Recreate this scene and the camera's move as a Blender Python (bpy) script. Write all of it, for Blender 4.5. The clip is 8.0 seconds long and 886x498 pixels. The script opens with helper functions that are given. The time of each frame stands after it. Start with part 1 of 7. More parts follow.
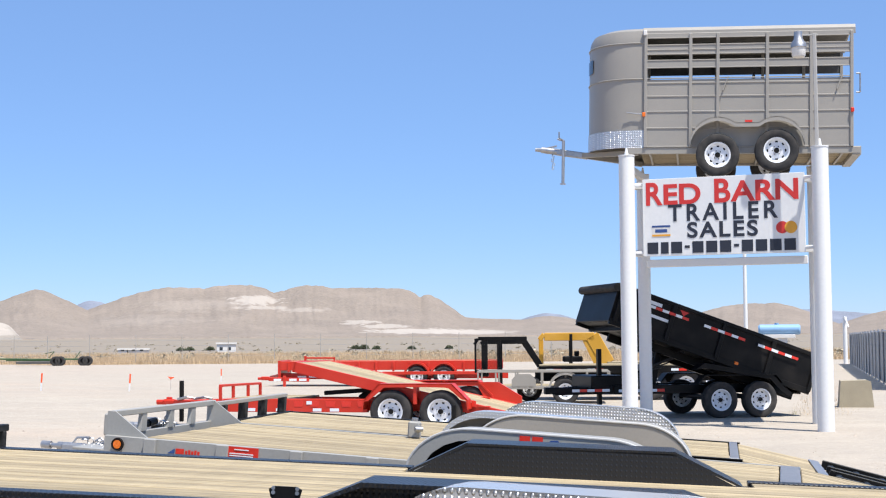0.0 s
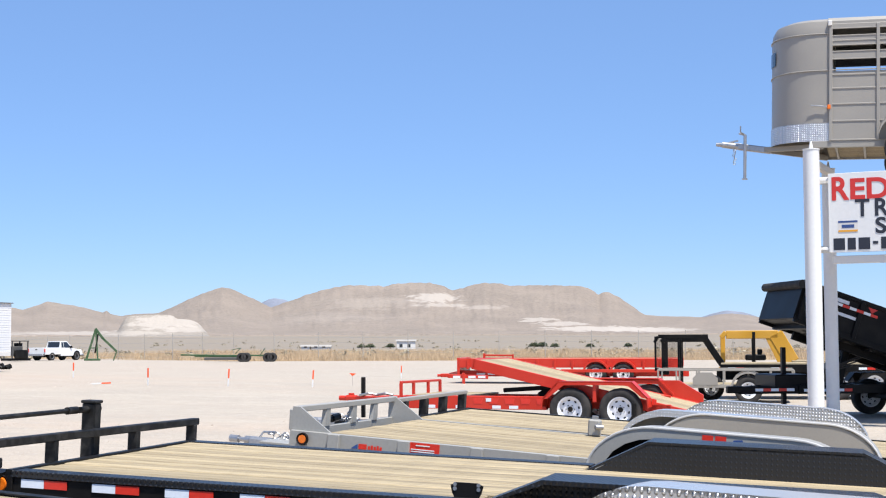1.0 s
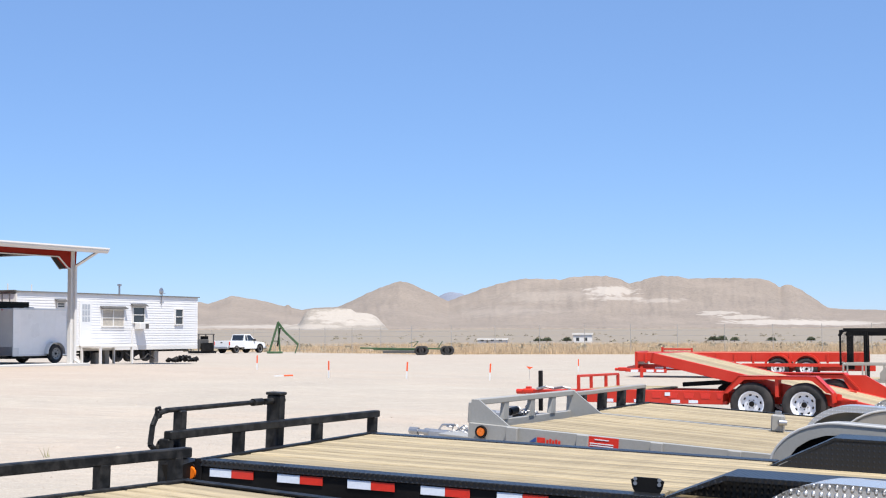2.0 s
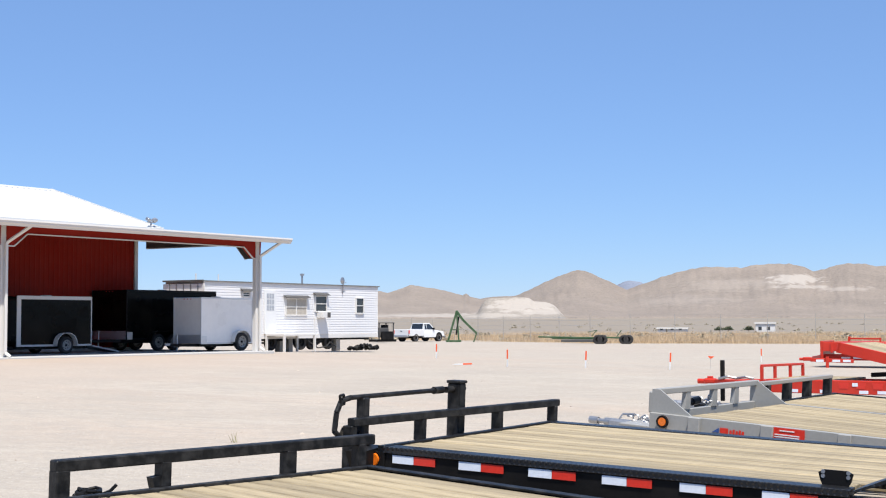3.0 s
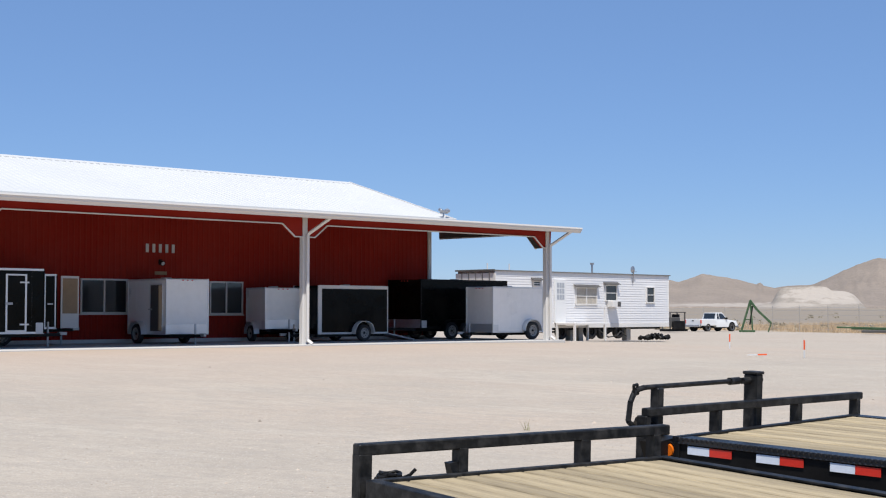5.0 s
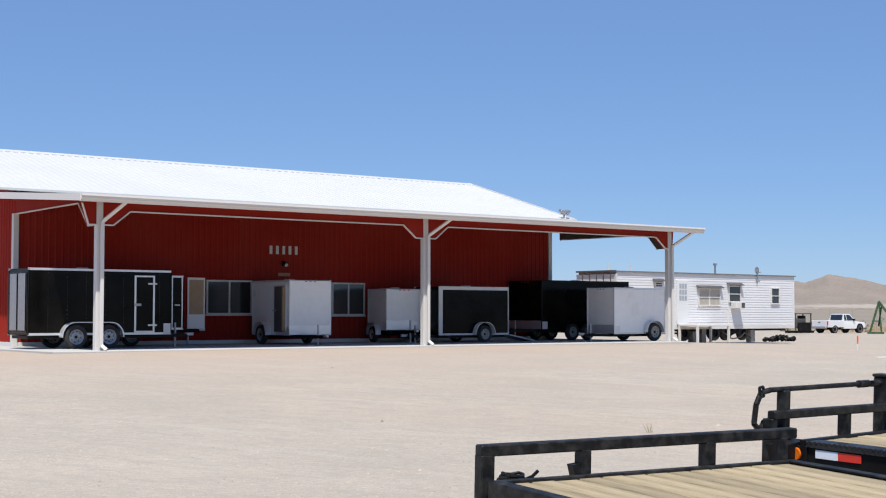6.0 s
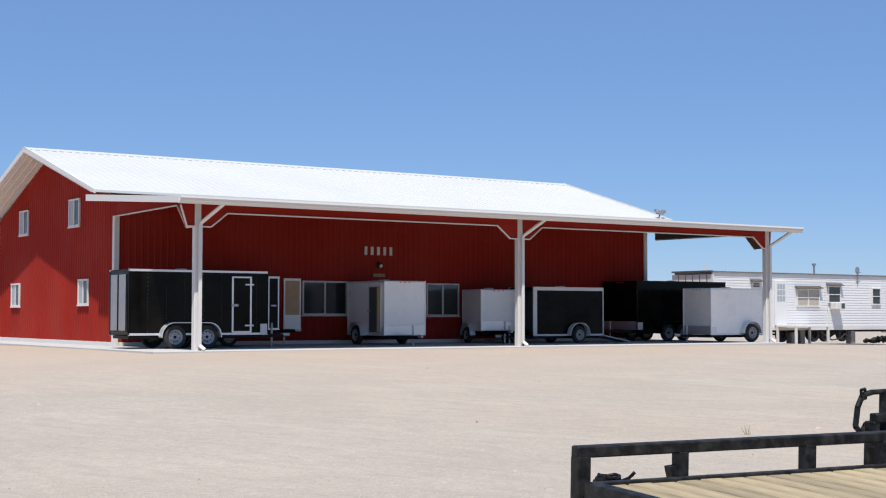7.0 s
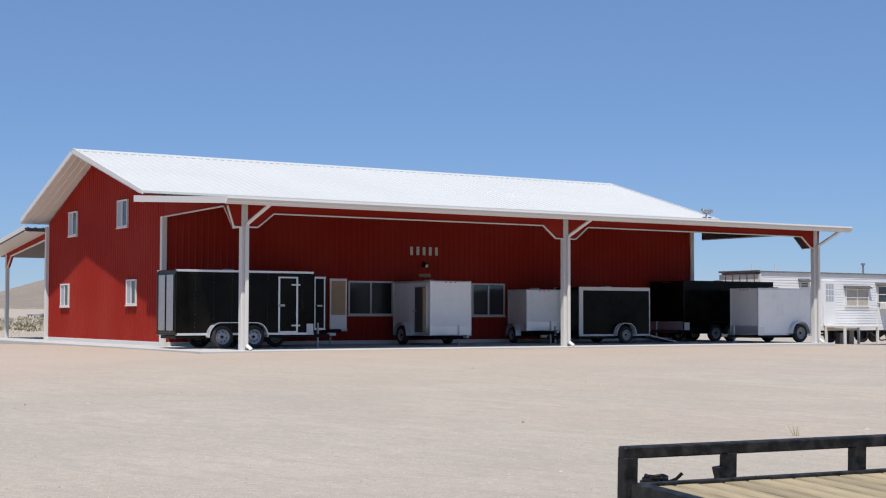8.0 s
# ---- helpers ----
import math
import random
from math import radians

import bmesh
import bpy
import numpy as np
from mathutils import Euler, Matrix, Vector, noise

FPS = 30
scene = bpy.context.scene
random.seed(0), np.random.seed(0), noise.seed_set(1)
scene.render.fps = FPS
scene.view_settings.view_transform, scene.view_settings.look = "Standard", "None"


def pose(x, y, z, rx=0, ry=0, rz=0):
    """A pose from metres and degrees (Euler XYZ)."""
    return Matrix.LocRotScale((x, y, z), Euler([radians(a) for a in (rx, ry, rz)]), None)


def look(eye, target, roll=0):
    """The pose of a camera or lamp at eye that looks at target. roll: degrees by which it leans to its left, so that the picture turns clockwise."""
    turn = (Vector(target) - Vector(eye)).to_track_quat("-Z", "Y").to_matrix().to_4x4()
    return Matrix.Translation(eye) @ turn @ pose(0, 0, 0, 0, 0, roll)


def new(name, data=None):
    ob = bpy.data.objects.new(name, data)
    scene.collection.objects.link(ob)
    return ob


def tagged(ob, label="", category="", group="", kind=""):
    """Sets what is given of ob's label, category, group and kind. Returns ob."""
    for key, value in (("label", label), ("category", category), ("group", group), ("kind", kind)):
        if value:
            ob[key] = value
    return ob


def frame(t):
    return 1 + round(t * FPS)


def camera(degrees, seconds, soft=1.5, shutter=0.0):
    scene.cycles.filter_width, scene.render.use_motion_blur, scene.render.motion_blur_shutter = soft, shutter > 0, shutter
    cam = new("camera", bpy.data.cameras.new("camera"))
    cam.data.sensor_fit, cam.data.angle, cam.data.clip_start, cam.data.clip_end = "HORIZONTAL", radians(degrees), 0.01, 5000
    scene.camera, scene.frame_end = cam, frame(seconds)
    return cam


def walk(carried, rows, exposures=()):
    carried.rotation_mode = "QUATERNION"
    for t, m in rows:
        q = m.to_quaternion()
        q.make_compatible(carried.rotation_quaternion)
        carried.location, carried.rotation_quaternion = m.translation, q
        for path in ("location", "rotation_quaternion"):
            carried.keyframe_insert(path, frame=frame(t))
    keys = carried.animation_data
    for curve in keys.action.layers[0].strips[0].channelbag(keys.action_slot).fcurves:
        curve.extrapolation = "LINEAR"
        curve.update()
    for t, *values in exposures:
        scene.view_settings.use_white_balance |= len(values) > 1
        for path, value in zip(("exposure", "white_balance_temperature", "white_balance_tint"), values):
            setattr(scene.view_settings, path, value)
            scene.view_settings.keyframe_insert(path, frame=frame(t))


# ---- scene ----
# ---- camera and its turn ----
FOV = 34.525
EYE = 1.6
ARM = 0.0892
cam = camera(FOV, 8.0, soft=1.15)
TURN = [
    (0.0, 0.0, 3.70, -0.41), (0.5, 3.45, 3.69, -0.30), (1.0, 7.15, 3.64, -0.25), (1.5, 10.61, 3.56, -0.22),
    (3.0, 21.36, 2.98, -0.15), (3.5, 24.50, 2.78, -0.07), (4.0, 27.65, 2.63, -0.05), (4.5, 30.36, 2.57, -0.01),
    (6.0, 37.80, 2.60, 0.06), (6.5, 39.82, 2.62, 0.08), (7.0, 41.58, 2.62, 0.09), (7.5, 42.76, 2.62, 0.10), (8.0, 43.41, 2.62, 0.10),
]
walk(cam, [(t, pose(-ARM * math.sin(radians(yaw)), ARM * math.cos(radians(yaw)), EYE, 0, 0, yaw) @ pose(0, 0, 0, 90 + pitch) @ pose(0, 0, 0, 0, 0, roll))
           for t, yaw, pitch, roll in TURN],
     exposures=[(0.0, 0.60, 6370, 9), (1.5, 0.58, 6370, 9), (3.0, 0.46, 6370, 9), (3.5, 0.39, 6370, 9), (4.0, 0.22, 6370, 9), (4.5, 0.16, 6370, 9), (6.5, 0.18, 6370, 9), (7.5, 0.14, 6370, 9), (8.0, 0.02, 6370, 9)])

# ---- sky and sun ----
SUN_AZ, SUN_EL = 140.0, 65.2
world = bpy.data.worlds.new("sky")
scene.world = world
world.use_nodes = True
wn = world.node_tree.nodes
sky = wn.new("ShaderNodeTexSky")
sky.sky_type = "NISHITA"
sky.sun_disc = False
sky.sun_elevation, sky.sun_rotation = radians(SUN_EL), radians(SUN_AZ)
sky.air_density, sky.dust_density, sky.ozone_density, sky.altitude = 1.0, 0.0, 6.0, 1200
wn["Background"].inputs[1].default_value = 0.094
tint = wn.new("ShaderNodeMix")
tint.data_type, tint.blend_type = "RGBA", "MULTIPLY"
tint.inputs["Factor"].default_value = 1.0
tint.inputs["B"].default_value = (0.90, 0.968, 1.135, 1)
world.node_tree.links.new(sky.outputs[0], tint.inputs["A"])
even = wn.new("ShaderNodeMix")
even.data_type = "RGBA"
even.inputs["Factor"].default_value = 0.45
even.inputs["B"].default_value = (2.12, 3.54, 6.3, 1)
world.node_tree.links.new(tint.outputs["Result"], even.inputs["A"])
world.node_tree.links.new(even.outputs["Result"], wn["Background"].inputs[0])
sun = new("sun", bpy.data.lights.new("sun", "SUN"))
sun.data.energy, sun.data.angle, sun.data.color = 5.0, radians(0.5), (1.0, 0.95, 0.88)
sd = Vector((math.sin(radians(SUN_AZ)) * math.cos(radians(SUN_EL)), math.cos(radians(SUN_AZ)) * math.cos(radians(SUN_EL)), math.sin(radians(SUN_EL))))
sun.matrix_world = look(sd * 200, (0, 0, 0))


# ---- materials ----
def paint(name, col, rough=0.5, metal=0.0, var=0.12, scale=1.5, fine=40.0, bump=0.05, dust=0.0, dust_col=(0.5, 0.42, 0.33), coat=0.0, rand=0.0, stretch=None, bump_dist=0.01, spec=0.5):
    """Paint, metal or soil with two scales of variation, a fine relief and optional dust."""
    m = bpy.data.materials.new(name)
    m.use_nodes = True
    n, l = m.node_tree.nodes, m.node_tree.links
    b = n["Principled BSDF"]
    tc = n.new("ShaderNodeTexCoord")
    mp = n.new("ShaderNodeMapping")
    if stretch:
        mp.inputs["Scale"].default_value = stretch
    l.new(tc.outputs["Object"], mp.inputs[0])
    big, small = n.new("ShaderNodeTexNoise"), n.new("ShaderNodeTexNoise")
    for t, s, d in ((big, scale, 5), (small, fine, 3)):
        t.inputs["Scale"].default_value = s
        t.inputs["Detail"].default_value = d
        l.new(mp.outputs[0], t.inputs["Vector"])
    add = n.new("ShaderNodeMath")
    add.operation = "ADD"
    l.new(big.outputs[0], add.inputs[0]), l.new(small.outputs[0], add.inputs[1])
    rng = n.new("ShaderNodeMapRange")
    rng.inputs[1].default_value, rng.inputs[2].default_value = 0.6, 1.4
    rng.inputs[3].default_value, rng.inputs[4].default_value = 1 - var, 1 + var
    l.new(add.outputs[0], rng.inputs[0])
    hsv = n.new("ShaderNodeHueSaturation")
    hsv.inputs["Color"].default_value = (*col, 1)
    if rand:
        oi = n.new("ShaderNodeObjectInfo")
        r2 = n.new("ShaderNodeMapRange")
        r2.inputs[3].default_value, r2.inputs[4].default_value = 1 - rand, 1 + rand
        l.new(oi.outputs["Random"], r2.inputs[0])
        mul = n.new("ShaderNodeMath")
        mul.operation = "MULTIPLY"
        l.new(rng.outputs[0], mul.inputs[0]), l.new(r2.outputs[0], mul.inputs[1])
        l.new(mul.outputs[0], hsv.inputs["Value"])
    else:
        l.new(rng.outputs[0], hsv.inputs["Value"])
    out = hsv.outputs[0]
    if dust:
        mix = n.new("ShaderNodeMix")
        mix.data_type = "RGBA"
        mix.inputs["B"].default_value = (*dust_col, 1)
        dr = n.new("ShaderNodeMapRange")
        dr.inputs[1].default_value, dr.inputs[2].default_value, dr.inputs[4].default_value = 0.42, 0.75, dust
        l.new(big.outputs[0], dr.inputs[0]), l.new(dr.outputs[0], mix.inputs["Factor"])
        l.new(out, mix.inputs["A"])
        out = mix.outputs["Result"]
    l.new(out, b.inputs["Base Color"])
    b.inputs["Roughness"].default_value, b.inputs["Metallic"].default_value = rough, metal
    b.inputs["Coat Weight"].default_value = coat
    b.inputs["Specular IOR Level"].default_value = spec
    rr = n.new("ShaderNodeMapRange")
    rr.inputs[3].default_value, rr.inputs[4].default_value = max(rough - 0.1, 0.03), min(rough + 0.12, 1)
    l.new(big.outputs[0], rr.inputs[0]), l.new(rr.outputs[0], b.inputs["Roughness"])
    if bump:
        bp = n.new("ShaderNodeBump")
        bp.inputs["Strength"].default_value, bp.inputs["Distance"].default_value = bump, bump_dist
        l.new(small.outputs[0], bp.inputs["Height"]), l.new(bp.outputs[0], b.inputs["Normal"])
    return m


def nodes_of(m):
    return m.node_tree.nodes, m.node_tree.links, m.node_tree.nodes["Principled BSDF"]


def treadplate(name, col, rough, metal, depth=0.8, valley=0.6):
    """Raised diamond pattern, 25 mm apart."""
    m = paint(name, col, rough, metal, var=0.15, bump=0, spec=0.3)
    n, l, b = nodes_of(m)
    tc, mp = n.new("ShaderNodeTexCoord"), n.new("ShaderNodeMapping")
    mp.inputs["Rotation"].default_value = (0, 0, radians(45))
    mp.inputs["Scale"].default_value = (44, 20, 30)
    l.new(tc.outputs["Object"], mp.inputs[0])
    ch = n.new("ShaderNodeTexVoronoi")
    ch.inputs["Randomness"].default_value, ch.inputs["Scale"].default_value = 0.0, 1.0
    l.new(mp.outputs[0], ch.inputs["Vector"])
    rp = n.new("ShaderNodeMapRange")
    rp.inputs[1].default_value, rp.inputs[2].default_value, rp.inputs[3].default_value, rp.inputs[4].default_value = 0.18, 0.42, 1, 0
    l.new(ch.outputs["Distance"], rp.inputs[0])
    bp = n.new("ShaderNodeBump")
    bp.inputs["Strength"].default_value, bp.inputs["Distance"].default_value = depth, 0.012
    l.new(rp.outputs[0], bp.inputs["Height"]), l.new(bp.outputs[0], b.inputs["Normal"])
    # paints lug highlights: colour darkened between the worn raised diamonds
    worn_glint = n.new("ShaderNodeMix")
    worn_glint.data_type = "RGBA"
    worn_glint.inputs["A"].default_value = (col[0] * valley, col[1] * valley, col[2] * valley, 1)
    l.new(rp.outputs[0], worn_glint.inputs["Factor"]), l.new(b.inputs["Base Color"].links[0].from_socket, worn_glint.inputs["B"])
    l.new(worn_glint.outputs["Result"], b.inputs["Base Color"])
    return m


def glass(name, tint=(0.02, 0.025, 0.03), rough=0.05):
    m = paint(name, tint, rough, 0.0, var=0.1, bump=0)
    m.node_tree.nodes["Principled BSDF"].inputs["Specular IOR Level"].default_value = 0.8
    return m


RED_WALL = paint("red_wall_paint", (0.29, 0.0225, 0.0145), 0.6, spec=0.05, var=0.08, scale=0.4, fine=6, bump=0.02, dust=0.03)
WHITE_ROOF = paint("white_roof_paint", (0.525, 0.525, 0.515), 0.5, spec=0.3, var=0.03, scale=0.3, fine=5, bump=0.02)
WHITE = paint("white_paint", (0.70, 0.70, 0.69), 0.45, var=0.05, scale=0.8, fine=20, bump=0.02, dust=0.08)
WHITE_TRIM = paint("white_trim_paint", (0.66, 0.64, 0.61), 0.5, var=0.06, scale=1.2, bump=0.02, dust=0.12)
SLAB = paint("pale_slab_concrete", (0.47, 0.46, 0.44), 0.9, var=0.1, scale=0.5, fine=30, bump=0.15, dust=0.15)
CONCRETE = paint("concrete", (0.35, 0.33, 0.30), 0.9, var=0.15, scale=0.5, fine=30, bump=0.2, dust=0.3)
BLACK = paint("black_enamel", (0.006, 0.006, 0.0065), 0.4, spec=0.13, var=0.3, scale=2.0, fine=60, bump=0.06, dust=0.02)
BLACK_WORN = paint("worn_black_enamel", (0.007, 0.007, 0.007), 0.5, spec=0.25, var=0.4, scale=16.0, fine=90, bump=0.15, dust=0.28, dust_col=(0.12, 0.112, 0.105))
BLACK_GLOSS = paint("black_gloss_skin", (0.004, 0.0036, 0.003), 0.12, spec=0.1, var=0.4, scale=0.9, fine=2.2, bump=0.12, dust=0.01, bump_dist=0.06)
RUBBER = paint("tyre_rubber", (0.022, 0.021, 0.021), 0.85, var=0.2, scale=6, fine=80, bump=0.3, dust=0.35, dust_col=(0.12, 0.1, 0.085))
WHITE_RIM = paint("white_wheel_enamel", (0.74, 0.75, 0.77), 0.35, var=0.06, scale=8, bump=0.02)
RED = paint("red_enamel", (0.52, 0.028, 0.012), 0.38, var=0.12, scale=1.5, fine=50, bump=0.04, dust=0.03, coat=0.05, spec=0.35)
GREY = paint("grey_enamel", (0.31, 0.30, 0.275), 0.42, var=0.08, scale=2.0, fine=50, bump=0.03, dust=0.05)
TAUPE = paint("taupe_enamel", (0.30, 0.278, 0.245), 0.4, var=0.06, scale=1.2, fine=50, bump=0.03, dust=0.05)
GOLD = paint("yellow_enamel", (0.56, 0.29, 0.025), 0.45, var=0.12, scale=1.5, bump=0.03, dust=0.08)
GREEN = paint("green_enamel", (0.035, 0.085, 0.03), 0.5, var=0.2, scale=1.5, bump=0.04, dust=0.1)
STEEL = paint("zinc_steel", (0.40, 0.40, 0.41), 0.42, 0.85, var=0.2, scale=9, bump=0.05)
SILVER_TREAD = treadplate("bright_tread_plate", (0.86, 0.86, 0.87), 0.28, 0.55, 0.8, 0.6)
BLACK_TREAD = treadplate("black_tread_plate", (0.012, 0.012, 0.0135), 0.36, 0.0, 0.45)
BLACK_TREAD.node_tree.nodes["Principled BSDF"].inputs["Specular IOR Level"].default_value = 0.6
WOOD = paint("deck_pine", (0.328, 0.260, 0.156), 0.75, var=0.55, scale=2.0, fine=26, bump=0.3, rand=0.22, stretch=(0.22, 9, 9), dust=0.15, dust_col=(0.47, 0.39, 0.27))
AMBER = paint("amber_lens", (0.75, 0.16, 0.01), 0.25, var=0.1, scale=20, bump=0)
RED_LENS = paint("red_reflector", (0.62, 0.03, 0.015), 0.35, var=0.1, scale=30, bump=0)
TAPE_WHITE = paint("white_reflective_tape", (0.72, 0.76, 0.82), 0.35, var=0.06, scale=30, bump=0)
SIGN_RED = paint("sign_red", (0.56, 0.03, 0.025), 0.5, var=0.06, bump=0)
SIGN_DARK = paint("sign_navy", (0.018, 0.022, 0.035), 0.5, var=0.1, bump=0)
SIGN_BLUE = paint("sign_blue", (0.03, 0.07, 0.22), 0.5, var=0.05, bump=0)
SIGN_YELLOW = paint("sign_yellow", (0.70, 0.33, 0.03), 0.5, var=0.05, bump=0)
ORANGE = paint("orange_stake_paint", (0.80, 0.10, 0.02), 0.6, var=0.1, bump=0)
DARK_GLASS = glass("dark_glass")
PANE = glass("window_pane", (0.03, 0.033, 0.035), 0.05)
ALU = paint("aluminium_trim", (0.72, 0.72, 0.72), 0.35, 0.6, var=0.08, bump=0.02)
BLUE = paint("blue_tank_plastic", (0.22, 0.38, 0.58), 0.5, var=0.1, bump=0.02)
TAN_PLY = paint("plywood", (0.32, 0.22, 0.13), 0.7, var=0.2, scale=3, fine=40, bump=0.05, stretch=(1, 6, 1))
SIDING = paint("white_siding", (0.74, 0.735, 0.73), 0.5, var=0.07, scale=0.8, fine=12, bump=0.03, dust=0.12)

# dark metal; also colours surfaces where shade is painted in
DARK_STEEL_SHADE = paint("dark_steel_and_shade", (0.10, 0.095, 0.09), 0.6, 0.3, var=0.2, scale=0.8, bump=0.05)


# ---- mesh tools ----
class Mesh:
    """Collects vertices and faces of one part."""

    def __init__(self):
        self.v, self.f = [], []

    def add(self, verts, faces):
        k = len(self.v)
        self.v += [tuple(p) for p in verts]
        self.f += [tuple(i + k for i in q) for q in faces]
        return self

    def box(self, x0, x1, y0, y1, z0, z1, c=0.0, m=None):
        x0, x1, y0, y1, z0, z1 = min(x0, x1), max(x0, x1), min(y0, y1), max(y0, y1), min(z0, z1), max(z0, z1)
        if c <= 0:
            vs = [Vector((x, y, z)) for x in (x0, x1) for y in (y0, y1) for z in (z0, z1)]
            fs = [(0, 1, 3, 2), (4, 6, 7, 5), (0, 4, 5, 1), (2, 3, 7, 6), (0, 2, 6, 4), (1, 5, 7, 3)]
        else:
            c = min(c, (x1 - x0) * 0.45, (y1 - y0) * 0.45, (z1 - z0) * 0.45)
            vs, idx = [], {}
            lim = ((x0, x1), (y0, y1), (z0, z1))
            for s in range(8):
                sg = ((s >> 2) & 1, (s >> 1) & 1, s & 1)
                for a in range(3):
                    p = [lim[i][sg[i]] + (0 if i == a else (c if sg[i] == 0 else -c)) for i in range(3)]
                    idx[sg, a] = len(vs)
                    vs.append(Vector(p))
            fs = []
            mid = Vector(((x0 + x1) / 2, (y0 + y1) / 2, (z0 + z1) / 2))

            def face(ids):
                a, b, d = (vs[i] for i in ids[:3])
                cen = sum((vs[i] for i in ids), Vector()) / len(ids)
                fs.append(tuple(ids) if (b - a).cross(d - a).dot(cen - mid) > 0 else tuple(reversed(ids)))
            for a in range(3):
                o1, o2 = [i for i in range(3) if i != a]
                for sa in (0, 1):
                    ids = []
                    for q in ((0, 0), (0, 1), (1, 1), (1, 0)):
                        sg = [0, 0, 0]
                        sg[a], sg[o1], sg[o2] = sa, *q
                        ids.append(idx[tuple(sg), a])
                    face(ids)
                for q in ((0, 0), (0, 1), (1, 0), (1, 1)):
                    g0, g1 = [0, 0, 0], [0, 0, 0]
                    g0[a], g1[a] = 0, 1
                    g0[o1] = g1[o1] = q[0]
                    g0[o2] = g1[o2] = q[1]
                    g0, g1 = tuple(g0), tuple(g1)
                    face([idx[g0, o1], idx[g1, o1], idx[g1, o2], idx[g0, o2]])
            for s in range(8):
                sg = ((s >> 2) & 1, (s >> 1) & 1, s & 1)
                face([idx[sg, a] for a in range(3)])
        if m:
            vs = [m @ p for p in vs]
        return self.add(vs, fs)

    def prism(self, prof, a, b, axis="y"):
        """A closed profile, swept from a to b along an axis: y takes (x, z), x takes (y, z), z takes (x, y)."""
        def at(p, s):
            return {"y": (p[0], s, p[1]), "x": (s, p[0], p[1]), "z": (p[0], p[1], s)}[axis]
        n = len(prof)
        vs = [at(p, a) for p in prof] + [at(p, b) for p in prof]
        fs = [tuple(range(n)), tuple(range(2 * n - 1, n - 1, -1))]
        fs += [(i, n + i, n + (i + 1) % n, (i + 1) % n) for i in range(n)]
        area = sum(prof[i][0] * prof[(i + 1) % n][1] - prof[(i + 1) % n][0] * prof[i][1] for i in range(n))
        flip = (area > 0) == (b > a)
        if axis == "y":
            flip = not flip
        if flip:
            fs = [tuple(reversed(q)) for q in fs]
        return self.add(vs, fs)

    def cyl(self, p, q, r, r2=None, n=14, caps=True):
        p, q = Vector(p), Vector(q)
        r2 = r if r2 is None else r2
        d = (q - p).normalized()
        u = d.orthogonal().normalized()
        w = d.cross(u)
        vs = []
        for o, s in ((p, r), (q, r2)):
            for i in range(n):
                a = 2 * math.pi * i / n
                vs.append(o + (u * math.cos(a) + w * math.sin(a)) * s)
        fs = [(i, (i + 1) % n, n + (i + 1) % n, n + i) for i in range(n)]
        if caps:
            fs += [tuple(range(n - 1, -1, -1)), tuple(range(n, 2 * n))]
        return self.add(vs, fs)

    def tube(self, pts, r, n=8):
        for a, b in zip(pts, pts[1:]):
            self.cyl(a, b, r, n=n)
        return self

    def bar(self, p, q, w, h, up=(0, 0, 1)):
        """A square tube from p to q."""
        p, q = Vector(p), Vector(q)
        d = q - p
        x = d.normalized()
        y = Vector(up).cross(x)
        y = y.normalized() if y.length > 1e-4 else Vector((0, 1, 0))
        z = x.cross(y)
        m = Matrix((x, y, z)).transposed().to_4x4()
        m.translation = p
        return self.box(0, d.length, -w / 2, w / 2, -h / 2, h / 2, min(w, h) * 0.12, m)

    def ring(self, prof, centre, axis="y", n=32, a0=0.0, a1=360.0):
        """Turns a profile of (radius, offset) about an axis through centre."""
        full = abs(a1 - a0 - 360) < 0.01
        k = n if full else n + 1
        vs, fs, m = [], [], len(prof)
        for i in range(k):
            a = radians(a0 + (a1 - a0) * i / n)
            c, s = math.cos(a), math.sin(a)
            for r, o in prof:
                p = {"y": (r * c, o, r * s), "x": (o, r * c, r * s), "z": (r * c, r * s, o)}[axis]
                vs.append((centre[0] + p[0], centre[1] + p[1], centre[2] + p[2]))
        for i in range(n):
            j = (i + 1) % k
            for t in range(m - 1):
                q = (i * m + t, j * m + t, j * m + t + 1, i * m + t + 1)
                fs.append(q if axis != "y" else tuple(reversed(q)))
        return self.add(vs, fs)

    def data(self, name, smooth=35):
        me = bpy.data.meshes.new(name)
        me.from_pydata(self.v, [], self.f)
        me.update()
        if smooth:
            me.polygons.foreach_set("use_smooth", [True] * len(me.polygons))
            me.set_sharp_from_angle(angle=radians(smooth))
        return me


def part(name, mesh, material, parent=None, label="", smooth=35):
    ob = new(name, mesh.data(name, smooth))
    ob.data.materials.append(material)
    if parent:
        ob.parent = parent
    if label:
        ob["label"] = label
    return ob


def thing(name, m, label, category, group=""):
    ob = new(name)
    ob.empty_display_size = 0.1
    ob.matrix_world = m
    return tagged(ob, label, category, group)


def piece(name, me, material, parent, loc=(0, 0, 0), rot=None):
    ob = new(name, me)
    if material and not me.materials:
        me.materials.append(material)
    ob.parent = parent
    ob.location = loc
    if rot:
        ob.rotation_euler = rot
    return ob


def B(*a, **k):
    return Mesh().box(*a, **k)


